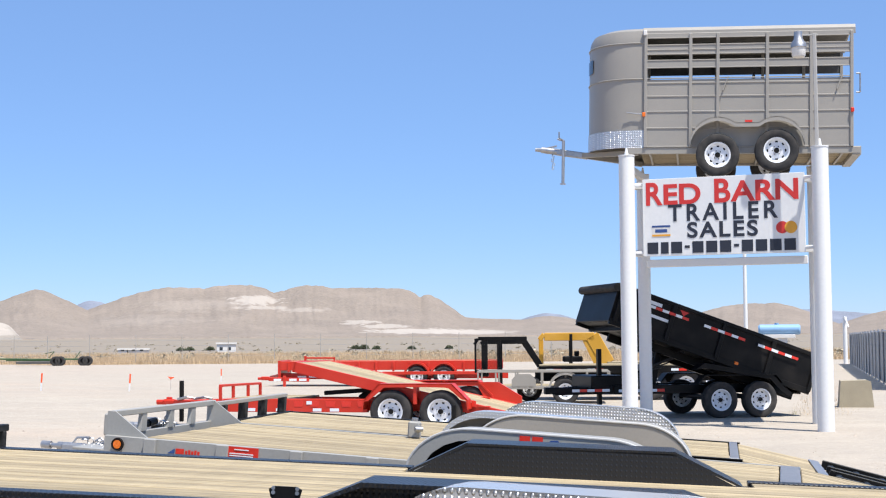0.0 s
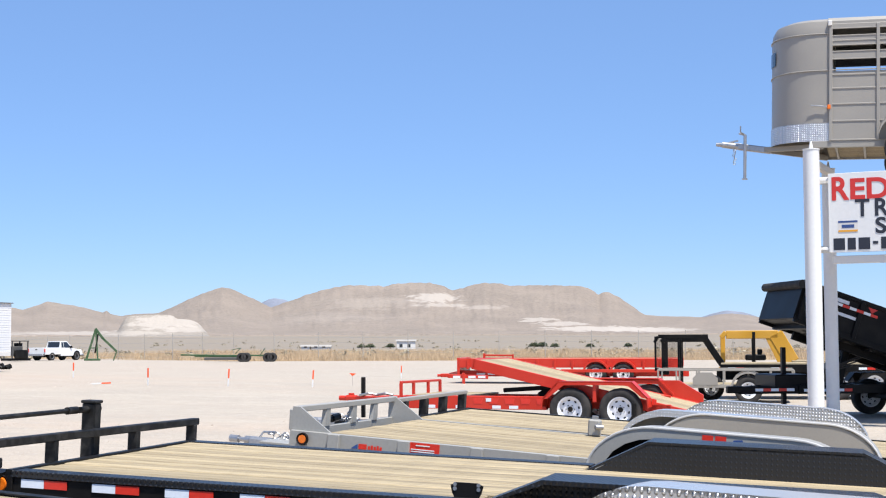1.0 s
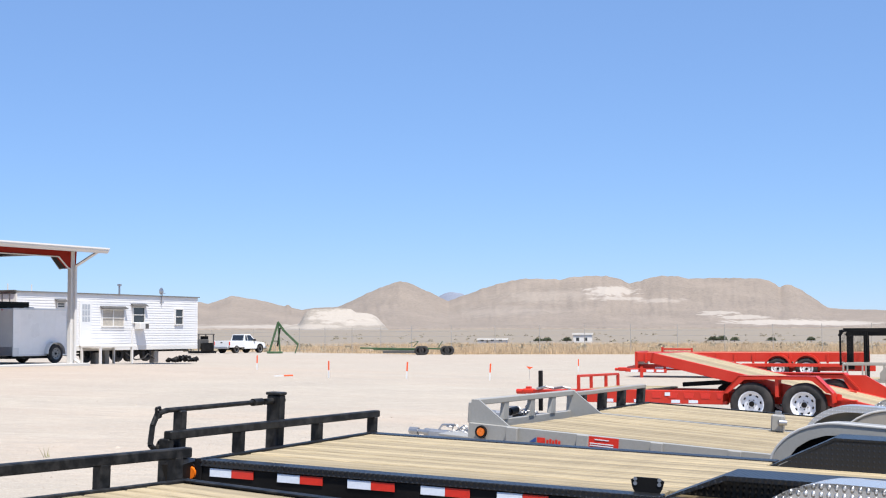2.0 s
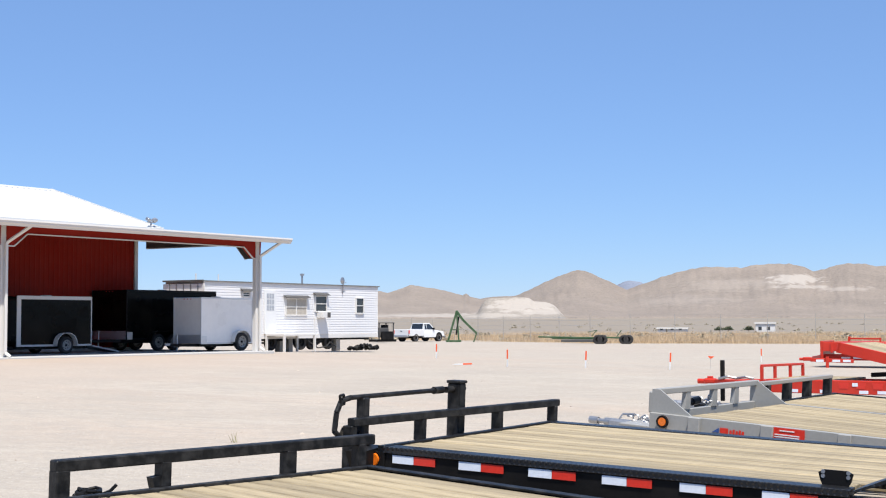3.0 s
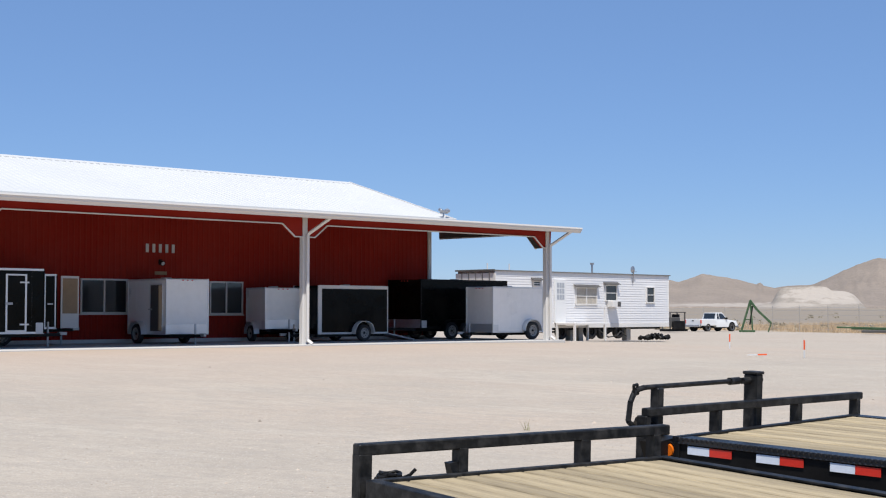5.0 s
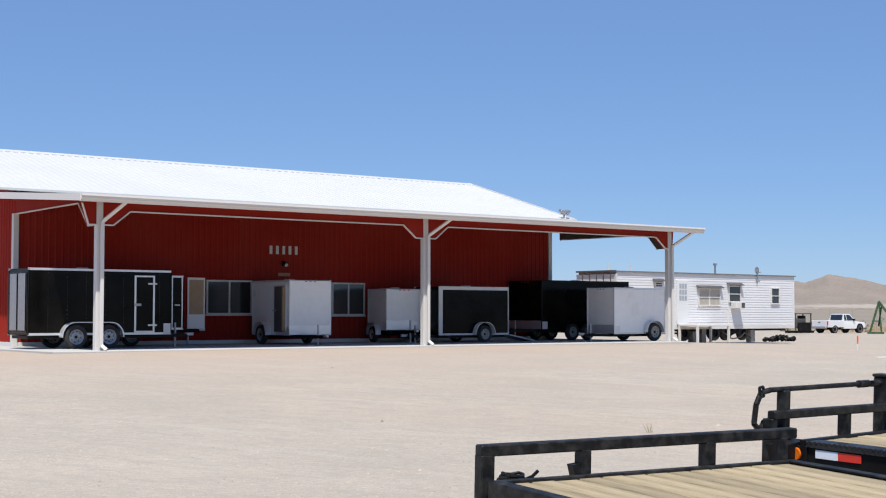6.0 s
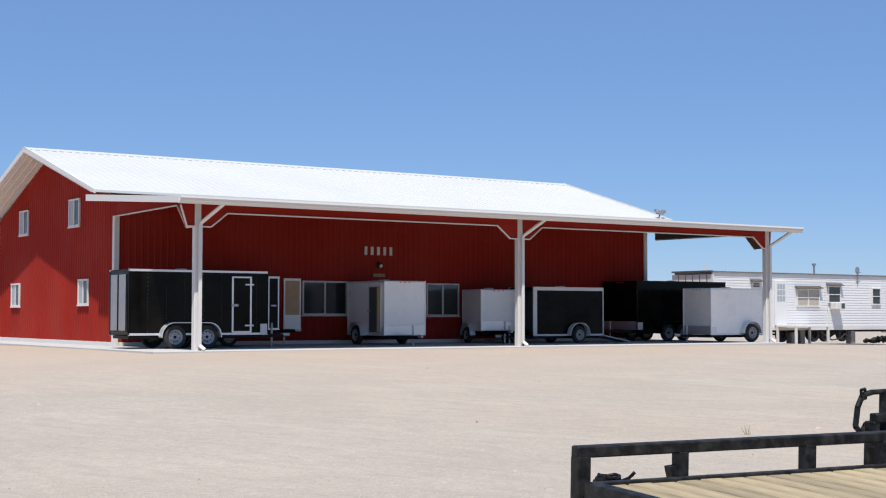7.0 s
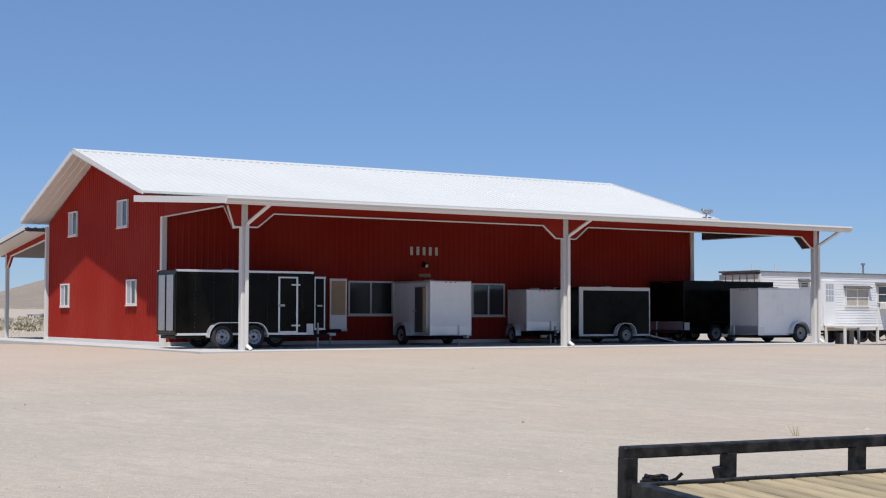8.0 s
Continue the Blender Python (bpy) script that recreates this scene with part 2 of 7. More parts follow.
def lettering(name, text, size, material, parent, m, depth=0.006, width=None, bold=0.0, spacing=1.0):
    """Raised letters as a mesh, x to the right and y up in their own plane."""
    cu = bpy.data.curves.new(name, "FONT")
    cu.body, cu.size, cu.extrude, cu.offset = text, size, depth, bold
    cu.align_x, cu.space_character = "CENTER", spacing
    tmp = bpy.data.objects.new("tmp", cu)
    scene.collection.objects.link(tmp)
    me = bpy.data.meshes.new_from_object(tmp.evaluated_get(bpy.context.evaluated_depsgraph_get()))
    bpy.data.objects.remove(tmp)
    ob = new(name, me)
    me.materials.clear()
    me.materials.append(material)
    ob.parent = parent
    if width:
        xs = [v.co.x for v in me.vertices]
        m = m @ Matrix.Diagonal((width / (max(xs) - min(xs)), 1, 1, 1))
    ob.matrix_local = m
    return ob


# ---- ground ----
BARN = pose(-33.19, 26.52, 0.53, 0, 0, 75.8) @ Matrix.Diagonal((1, 1, 1, 1))


def smooth(a, b, x):
    t = min(max((x - a) / (b - a), 0), 1)
    return t * t * (3 - 2 * t)


def ground_z(x, y):
    """Gentle rise towards the barn, long rise towards the hills."""
    d = math.hypot((x + 36) / 1.0, (y - 38) / 1.0)
    z = 0.48 * (1 - smooth(9, 38, d)) + 0.015 * noise.noise((x * 0.15, y * 0.15, 0))
    r = math.hypot(x, y)
    z += 9.0 * smooth(500, 2600, r) - 1.0 * smooth(85, 380, r) * (1 - smooth(600, 1500, r))
    return z


def axis(lo, hi, dense_lo, dense_hi, step, grow):
    xs, x, s = [], dense_lo, step
    while x <= dense_hi:
        xs.append(x)
        x += step
    s = step
    while x < hi:
        xs.append(x)
        s *= grow
        x += s
    xs.append(hi)
    x, s = dense_lo - step, step
    while x > lo:
        xs.append(x)
        s *= grow
        x -= s
    xs.append(lo)
    return sorted(xs)


gx, gy = axis(-4500, 4500, -56, 30, 1.6, 1.14), axis(-1500, 4700, -12, 75, 1.6, 1.14)
gm = Mesh()
gm.add([(x, y, ground_z(x, y)) for y in gy for x in gx],
       [(j * len(gx) + i, j * len(gx) + i + 1, (j + 1) * len(gx) + i + 1, (j + 1) * len(gx) + i) for j in range(len(gy) - 1) for i in range(len(gx) - 1)])


def soil():
    m = paint("pale_caliche_gravel", (0.385, 0.332, 0.268), 0.95, var=0.17, scale=0.35, fine=9.0, bump=0.7, bump_dist=0.02)
    n, l, b = nodes_of(m)
    lot = b.inputs["Base Color"].links[0].from_socket
    tc = n.new("ShaderNodeTexCoord")

    def noise_at(scale, stretch=(1, 1, 1), rot=0.0, detail=6):
        mp = n.new("ShaderNodeMapping")
        mp.inputs["Scale"].default_value = stretch
        mp.inputs["Rotation"].default_value = (0, 0, rot)
        t = n.new("ShaderNodeTexNoise")
        t.inputs["Scale"].default_value, t.inputs["Detail"].default_value = scale, detail
        l.new(tc.outputs["Object"], mp.inputs[0]), l.new(mp.outputs[0], t.inputs["Vector"])
        return t.outputs[0]

    def ramp(src, lo, hi, top=1.0):
        r = n.new("ShaderNodeMapRange")
        r.inputs[1].default_value, r.inputs[2].default_value, r.inputs[4].default_value = lo, hi, top
        l.new(src, r.inputs[0])
        return r.outputs[0]

    def mix(fac, a, bcol):
        x = n.new("ShaderNodeMix")
        x.data_type = "RGBA"
        l.new(fac, x.inputs["Factor"]), l.new(a, x.inputs["A"])
        if isinstance(bcol, tuple):
            x.inputs["B"].default_value = (*bcol, 1)
        else:
            l.new(bcol, x.inputs["B"])
        return x.outputs["Result"]
    # reddish drive tracks, pale worn patches, dark pebbles
    c = mix(ramp(noise_at(0.10, (0.3, 1.6, 1), radians(20)), 0.5, 0.68, 0.5), lot, (0.42, 0.325, 0.247))
    c = mix(ramp(noise_at(0.25, (0.5, 2.2, 1), radians(-35)), 0.55, 0.7, 0.4), c, (0.47, 0.415, 0.34))
    c = mix(ramp(noise_at(22.0, detail=2), 0.60, 0.70, 0.45), c, (0.22, 0.19, 0.155))
    c = mix(ramp(noise_at(2.6, (0.6, 1.5, 1), radians(12), 8), 0.47, 0.68, 0.65), c, (0.325, 0.285, 0.237))
    c = mix(ramp(noise_at(0.9, (0.25, 3.0, 1), radians(-12), 5), 0.54, 0.66, 0.28), c, (0.33, 0.28, 0.225))
    c = mix(ramp(noise_at(60.0, detail=1), 0.58, 0.68, 0.6), c, (0.21, 0.185, 0.155))
    c = mix(ramp(noise_at(47.0, detail=1), 0.64, 0.72, 0.7), c, (0.62, 0.58, 0.52))
    sep = n.new("ShaderNodeSeparateXYZ")
    l.new(tc.outputs["Object"], sep.inputs[0])
    # pinker fill soil spread along the barn's apron
    side = n.new("ShaderNodeMath")
    side.operation = "MULTIPLY_ADD"
    side.inputs[1].default_value, side.inputs[2].default_value = -0.969, -38.66
    l.new(sep.outputs["X"], side.inputs[0])
    apron = n.new("ShaderNodeMath")
    apron.operation = "MULTIPLY_ADD"
    apron.inputs[1].default_value = 0.245
    l.new(sep.outputs["Y"], apron.inputs[0]), l.new(side.outputs[0], apron.inputs[2])
    wob = n.new("ShaderNodeMath")
    wob.operation = "MULTIPLY_ADD"
    wob.inputs[1].default_value = 16.0
    l.new(noise_at(0.09, (0.5, 1.5, 1), radians(15)), wob.inputs[0]), l.new(apron.outputs[0], wob.inputs[2])
    cut = n.new("ShaderNodeMath")
    cut.operation = "MULTIPLY"
    l.new(ramp(wob.outputs[0], -8.0, 6.0, 0.6), cut.inputs[0])
    near = n.new("ShaderNodeMapRange")
    near.inputs[1].default_value, near.inputs[2].default_value, near.inputs[3].default_value, near.inputs[4].default_value = 38.0, 58.0, 1.0, 0.15
    l.new(sep.outputs["Y"], near.inputs[0]), l.new(near.outputs[0], cut.inputs[1])
    c = mix(cut.outputs[0], c, (0.45, 0.335, 0.255))
    # dry plain past the lot
    scrub = mix(ramp(noise_at(0.02, (0.6, 1.6, 1)), 0.4, 0.62), lot, (0.33, 0.255, 0.165))
    scrub = mix(ramp(noise_at(0.12, (0.5, 1.5, 1)), 0.45, 0.6, 0.5), scrub, (0.20, 0.175, 0.13))
    scrub = mix(ramp(sep.outputs["Y"], 150.0, 420.0), scrub, (0.235, 0.195, 0.147))
    bend = n.new("ShaderNodeMath")
    bend.operation = "MULTIPLY_ADD"
    bend.inputs[1].default_value, bend.inputs[2].default_value = -0.9, -27.0
    l.new(sep.outputs["X"], bend.inputs[0])
    keep = n.new("ShaderNodeMath")
    keep.operation = "MAXIMUM"
    keep.inputs[1].default_value = 0.0
    l.new(bend.outputs[0], keep.inputs[0])
    less = n.new("ShaderNodeMath")
    less.operation = "SUBTRACT"
    l.new(sep.outputs["Y"], less.inputs[0]), l.new(keep.outputs[0], less.inputs[1])
    far = ramp(less.outputs[0], 108.0, 111.5)
    l.new(mix(far, c, scrub), b.inputs["Base Color"])
    return m


ground = tagged(part("ground", gm, soil(), smooth=60), "pale tan gravel lot running out into dry desert plain", "ground", kind="structure")


# ---- far hills ----
def hill_mat(name, col, scar, haze):
    m = paint(name, col, 0.95, var=0.2, scale=0.010, fine=0.16, bump=0.45, bump_dist=3.5)
    n, l, b = nodes_of(m)
    base = b.inputs["Base Color"].links[0].from_socket
    tc = n.new("ShaderNodeTexCoord")
    t = n.new("ShaderNodeTexNoise")
    t.inputs["Scale"].default_value, t.inputs["Detail"].default_value = 0.05, 9
    l.new(tc.outputs["Object"], t.inputs["Vector"])
    geo = n.new("ShaderNodeNewGeometry")
    cur = base
    # scattered dark brush and rock on the slopes
    for sc, lo, hi, amt, tone in ((0.24, 0.55, 0.64, 0.42, 0.55), (0.09, 0.56, 0.68, 0.30, 0.65), (0.02, 0.50, 0.68, 0.30, 0.8), (0.013, 0.52, 0.66, 0.35, 1.22)):
        t2 = n.new("ShaderNodeTexNoise")
        t2.inputs["Scale"].default_value, t2.inputs["Detail"].default_value = sc, 3
        l.new(tc.outputs["Object"], t2.inputs["Vector"])
        r2 = n.new("ShaderNodeMapRange")
        r2.inputs[1].default_value, r2.inputs[2].default_value, r2.inputs[4].default_value = lo, hi, amt
        l.new(t2.outputs[0], r2.inputs[0])
        x2 = n.new("ShaderNodeMix")
        x2.data_type = "RGBA"
        x2.inputs["B"].default_value = (col[0] * tone, col[1] * tone, col[2] * tone, 1)
        l.new(r2.outputs[0], x2.inputs["Factor"]), l.new(cur, x2.inputs["A"])
        cur = x2.outputs["Result"]
    for (cx, cy, cz), (rx, rz), amount, edge in scar:
        d = n.new("ShaderNodeVectorMath")
        d.operation = "SUBTRACT"
        d.inputs[1].default_value = (cx, cy, cz)
        l.new(geo.outputs["Position"], d.inputs[0])
        s = n.new("ShaderNodeVectorMath")
        s.operation = "MULTIPLY"
        s.inputs[1].default_value = (1 / rx, 0.0, 1 / rz)
        l.new(d.outputs[0], s.inputs[0])
        ln = n.new("ShaderNodeVectorMath")
        ln.operation = "LENGTH"
        l.new(s.outputs[0], ln.inputs[0])
        ad = n.new("ShaderNodeMath")
        ad.operation = "MULTIPLY_ADD"
        ad.inputs[1].default_value = 2.4
        l.new(t.outputs[0], ad.inputs[0]), l.new(ln.outputs["Value"], ad.inputs[2])
        r = n.new("ShaderNodeMapRange")
        r.inputs[1].default_value, r.inputs[2].default_value, r.inputs[3].default_value, r.inputs[4].default_value = edge, 2.3, amount * 0.8, 0
        l.new(ad.outputs[0], r.inputs[0])
        x = n.new("ShaderNodeMix")
        x.data_type = "RGBA"
        x.inputs["B"].default_value = (0.40, 0.352, 0.302, 1)
        l.new(r.outputs[0], x.inputs["Factor"]), l.new(cur, x.inputs["A"])
        cur = x.outputs["Result"]
    l.new(cur, b.inputs["Base Color"])
    return m


def polar(az, el, r):
    a = radians(az)
    return (-r * math.sin(a), r * math.cos(a), EYE + r * math.tan(radians(el)))


def hill_range(name, r, peaks, base_el, material, label, az0, az1, rough=0.10, deep=700):
    """A belt of hills: smooth humps (bearing, half width, elevation, sharpness) with worn gullies."""
    m, na, nr = Mesh(), int((az1 - az0) * 14), 30
    for i in range(na + 1):
        az = az0 + (az1 - az0) * i / na
        crest = 0
        for pa, wl, wr, el, sh in peaks:
            d = (az - pa) / (wl if az > pa else wr)
            crest = max(crest, el * math.exp(-abs(d) ** sh))
        crest *= 1 + 0.012 * noise.noise((az * 0.8, 1.7, r)) + 0.02 * noise.noise((az * 2.1, 4.0, r)) + 0.016 * noise.noise((az * 5.0, 9.0, r))
        for j in range(nr + 1):
            t = j / nr
            rr = r - deep * (1 - t)
            k = t ** 1.35
            g = noise.fractal((az * 0.55, t * 2.2, r * 0.01), 1.0, 2.0, 5) * rough
            gully = (0.10 * abs(noise.noise((az * 1.7 + t * 1.3, t * 1.2, 3.0))) + 0.06 * abs(noise.noise((az * 4.3 - t * 2.0, t * 2.5, 7.0)))) * k * (1 - t) * 2.2
            el = base_el + max(crest * (1 + g * 0.25) - base_el, 0) * (k + g * k * (1 - t) * 2 - gully)
            m.v.append(polar(az, el if t > 0 else -0.3, rr))
    w = nr + 1
    m.f = [(i * w + j, i * w + j + 1, (i + 1) * w + j + 1, (i + 1) * w + j) for i in range(na) for j in range(nr)]
    return tagged(part(name, m, material, smooth=80), label, "hills", kind="structure")


# distance haze is put into the rock colour as a blue tint
far_mat = hill_mat("haze_tinted_rock", (0.19, 0.205, 0.25), [], 0.5)
hill_range("backdrop_far_range", 4300, [(13.9, 1.6, 2.2, 1.66, 2), (-4.3, 2.4, 2.0, 1.08, 2), (-14, 5, 6, 1.15, 2)], 0.1, far_mat, "far mountain range tinted blue for haze", -40, 75)
S = [(polar(7.55, 1.68, 2850), (48, 12), 1.0, 1.9), (polar(7.2, 1.38, 2800), (45, 4.5), 0.8, 1.8), (polar(5.6, 1.27, 2800), (50, 5), 0.55, 1.8), (polar(10.0, 1.5, 2800), (120, 16), 0.25, 1.6),
     (polar(3.3, 0.78, 2600), (32, 4), 0.9, 2.1), (polar(2.2, 0.60, 2600), (46, 4), 0.9, 2.1), (polar(0.7, 0.40, 2500), (95, 4.5), 1.1, 2.1), (polar(-1.1, 0.36, 2500), (70, 4.5), 1.1, 2.1), (polar(12.0, 0.9, 2600), (140, 14), 0.2, 1.5),
     (polar(21.2, 0.31, 2430), (70, 4.0), 0.8, 1.9), (polar(23.4, 0.30, 2430), (70, 4.5), 0.6, 1.7), (polar(20.35, 0.72, 2500), (10, 18), 0.8, 1.9)]
hill_mat_near = hill_mat("bare_tan_rock", (0.235, 0.192, 0.154), S, 0.3)
hill_range("backdrop_hills", 3000, [
    (15.97, 3.3, 3.3, 2.11, 1.43), (18.4, 2.45, 29.0, 1.08, 4.6), (20.43, 0.8, 0.5, 1.2, 1.6), (22.6, 2.7, 4.9, 1.56, 1.3), (24.9, 3.5, 3.1, 1.35, 2.6),
    (11.04, 4.7, 13.5, 2.2, 1.46), (8.36, 2.6, 2.9, 2.3, 3.1), (5.39, 2.16, 2.5, 2.25, 2.9), (2.35, 9.1, 2.17, 2.14, 3.65), (0.65, 2.0, 2.0, 1.86, 1.55),
    (-4.2, 2.4, 2.6, 0.98, 2.0), (-8.0, 3, 3, 0.9, 2.2), (-12.4, 3.6, 3.2, 1.42, 2.4), (-18, 3.0, 4, 1.15, 2),
    (57.0, 4.5, 6, 1.6, 2), (66, 5, 5, 1.4, 2), (42, 8, 8, 0.9, 2)], 0.22, hill_mat_near, "bare tan desert hills with pale quarry scars", -40, 75)
quarry_mat = hill_mat("cut_pale_limestone", (0.285, 0.248, 0.205), [(polar(18.2, 0.75, 2300), (48, 12), 1.0, 2.0), (polar(17.2, 0.45, 2300), (40, 6), 0.9, 1.9), (polar(19.0, 0.30, 2300), (70, 4), 0.7, 1.8)], 0.3)
hill_range("backdrop_quarry", 2330, [(18.75, 1.25, 1.3, 1.02, 7.0), (18.2, 1.9, 1.65, 0.86, 6.0), (19.6, 1.3, 2.2, 0.40, 3.0)], 0.16, quarry_mat, "flat-topped pale quarry mound below the hills", 14.9, 22.0, deep=130)


# ---- barn ----
def corrugated(a, b, z0, z1, pitch=0.23, rib=0.022):
    """Outline along a wall with standing ribs: list of (along, out)."""
    pts, x = [], a
    while x < b - 0.001:
        for dx, o in ((0.0, 0.0), (pitch * 0.62, 0.0), (pitch * 0.72, rib), (pitch * 0.9, rib)):
            if x + dx < b:
                pts.append((x + dx, o))
        x += pitch
    pts.append((b, 0.0))
    return pts


def sheet(pts, f0, f1, thick=0.03):
    """Folded sheet between the edges f0(along, out) and f1(along, out)."""
    m, n = Mesh(), len(pts)
    m.v = [f0(*p) for p in pts] + [f1(*p) for p in pts]
    m.f = [(i, i + 1, n + i + 1, n + i) for i in range(n - 1)]
    return m


barn = thing("barn", BARN, "red metal-sided barn with white roof and open porch", "barn")
LB, V0, V1, RV, RZ = 23.2, 6.24, 19.0, 12.9, 7.09
E0, E1 = 5.05, 4.9
OU0, OU1 = -1.0, 24.3


def gable_top(v):
    return E0 - 0.15 + (RZ - E0) * (v - V0) / (RV - V0) if v < RV else E1 - 0.15 + (RZ - E1) * (V1 - v) / (V1 - RV)


part("wall", sheet(corrugated(0, LB, 0, 1), lambda a, o: (a, V0 - o, 0.1), lambda a, o: (a, V0 - o, 4.85)), RED_WALL, barn, "dark red ribbed metal front wall")
part("wall", sheet(corrugated(V0, V1, 0, 1), lambda a, o: (-o, a, 0.1), lambda a, o: (-o, a, gable_top(a))), RED_WALL, barn, "red ribbed metal gable wall")
part("wall", sheet(corrugated(V0, V1, 0, 1), lambda a, o: (LB + o, a, 0.2), lambda a, o: (LB + o, a, gable_top(a))), RED_WALL, barn)
part("wall", sheet(corrugated(0, LB, 0, 1), lambda a, o: (a, V1 + o, 0.2), lambda a, o: (a, V1 + o, 4.75)), RED_WALL, barn)
part("inner_frame", B(0.1, LB - 0.1, V0 + 0.04, V0 + 0.16, 0.2, 4.8), CONCRETE, barn)
part("inner_frame", Mesh().prism([(V0 + 0.2, 0.2), (V1 - 0.2, 0.2), (V1 - 0.2, 4.6), (RV, 6.8), (V0 + 0.2, 4.7)], 0.05, 0.15, "x"), CONCRETE, barn)
# roof sheets with standing ribs
part("roof", sheet(corrugated(OU0, OU1, 0, 1, 0.3, 0.022), lambda a, o: (a, 5.7, 5.06 + o), lambda a, o: (a, RV, RZ + 0.02 + o)), WHITE_ROOF, barn, "white ribbed metal roof")
part("roof", sheet(corrugated(OU0, OU1, 0, 1, 0.3, 0.035), lambda a, o: (a, RV, RZ + 0.02 + o), lambda a, o: (a, 19.5, 4.88 + o)), WHITE_ROOF, barn)
part("soffit", Mesh().prism([(5.7, 5.02), (RV, RZ - 0.04), (19.5, 4.82), (19.5, 4.72), (RV, RZ - 0.16), (6.0, 5.01)], OU0, OU1, "x"), WHITE_TRIM, barn, "white boxed eaves")
part("ridge_cap", Mesh().prism([(RV - 0.3, RZ - 0.06), (RV - 0.3, RZ - 0.041), (RV, RZ + 0.06), (RV + 0.3, RZ - 0.035), (RV + 0.3, RZ - 0.07), (RV, RZ + 0.03)], OU0 - 0.02, OU1 + 0.02, "x"), WHITE_ROOF, barn)
part("eave_trim", B(OU0, OU1, 5.64, 5.71, 5.0, 5.09, 0.01), WHITE_ROOF, barn, "white eave trim")
for uu in (OU0, OU1):
    part("rake_trim", Mesh().prism([(5.66, 5.09), (RV, RZ + 0.08), (19.54, 4.92), (19.54, 4.74), (RV, RZ - 0.12), (5.66, 4.96)], uu - 0.02, uu + 0.02, "x"), WHITE_TRIM, barn)
# porch roof
PZ, PV = 4.37, -0.95
OUP = OU1 + 0.5
part("porch_roof", sheet(corrugated(OU0, OUP, 0, 1, 0.3, 0.022), lambda a, o: (a, PV, PZ + o), lambda a, o: (a, 6.2, 4.90 + o)), WHITE_ROOF, barn, "white ribbed porch roof")
# ceiling coloured dark so the porch shade reads deeper
part("porch_ceiling", Mesh().prism([(PV + 0.02, PZ - 0.03), (6.2, 4.86), (6.2, 4.78), (PV + 0.02, PZ - 0.10)], OU0, OUP, "x"), DARK_STEEL_SHADE, barn, "porch ceiling coloured dark to deepen the shade")
part("gutter", Mesh().prism([(PV - 0.15, PZ + 0.06), (PV - 0.155, PZ + 0.005), (PV - 0.125, PZ - 0.01), (PV - 0.12, PZ - 0.06), (PV - 0.05, PZ - 0.12), (PV - 0.04, PZ - 0.15), (PV + 0.03, PZ - 0.15), (PV + 0.03, PZ - 0.01), (PV, PZ - 0.01), (PV, PZ - 0.11), (PV - 0.05, PZ - 0.09), (PV - 0.13, PZ + 0.06)], OU0, OUP, "x"), WHITE_TRIM, barn, "white rain gutter")
for uu in (OU0, OUP):
    part("rake_trim", Mesh().prism([(PV - 0.05, PZ + 0.05), (6.45, 4.97), (6.45, 4.76), (PV - 0.05, PZ - 0.14)], uu - 0.02, uu + 0.02, "x"), WHITE_TRIM, barn)
# red header with sloped knee panels over each column
COLS = [0.0, 11.85, 23.87]
HT, HB, KZ = 4.30, 4.05, 3.63
prof = [(-0.55, HT), (24.1, HT)]
low = [(24.05, KZ), (23.62, KZ), (23.1, HB)]
for c in (11.85,):
    low += [(c + 0.95, HB), (c + 0.42, KZ), (c - 0.42, KZ), (c - 0.95, HB)]
low += [(0.95, HB), (0.42, KZ), (-0.35, KZ), (-0.55, HT - 0.05)]
part("header", Mesh().prism(prof + low, -0.06, 0.06, "y"), RED_WALL, barn, "red sheet-metal header panel")
tr = Mesh()
for a, b in zip(low, low[1:]):
    tr.bar((a[0], -0.075, a[1]), (b[0], -0.075, b[1]), 0.04, 0.06, (0, 1, 0))
part("header_trim", tr, WHITE_TRIM, barn, "thin white edge trim")
# side header back to the wall
sp = [(0.1, 4.42), (6.2, 4.84), (6.2, 4.28), (1.25, 4.33), (0.55, KZ), (0.1, KZ)]
part("header", Mesh().prism(sp, -0.06, 0.06, "x"), RED_WALL, barn)
ts = Mesh()
for a, b in zip(sp[2:], sp[3:]):
    ts.bar((-0.075, a[0], a[1]), (-0.075, b[0], b[1]), 0.06, 0.04)
part("header_trim", ts, WHITE_TRIM, barn)
# added dark panel: stands in for the shaded underside at this end
part("porch_end_shade", Mesh().prism([(0.1, 4.36), (6.2, 4.77), (6.2, 4.24), (1.1, 4.22), (0.55, KZ), (0.1, KZ)], 23.81, 23.93, "x"), DARK_STEEL_SHADE, barn, "dark panel standing in for the shaded porch underside")
part("header_trim", Mesh().bar((23.87, 6.2, 4.22), (23.87, 1.1, 4.20), 0.10, 0.04).bar((23.87, 1.1, 4.20), (23.87, 0.55, KZ - 0.02), 0.10, 0.04), WHITE_TRIM, barn)
for c in COLS:
    post = part("column", B(c - 0.10, c + 0.10, -0.10, 0.10, -0.25, 4.3, 0.015), WHITE_TRIM, barn, "square white porch column")
    dm = Mesh()
    dm.bar((c + 0.03, -0.2, 3.75), (c + 0.03, -0.2, 0.12), 0.1, 0.075, (0, 1, 0)).bar((c + 0.03, -0.2, 3.72), (c + 0.42, PV - 0.04, 4.28), 0.1, 0.075, (0, 1, 0)).bar((c + 0.03, -0.2, 0.15), (c + 0.14, -0.32, 0.02), 0.1, 0.07, (0, 1, 0))
    part("downspout", dm, WHITE_TRIM, post, "white rain downspout")
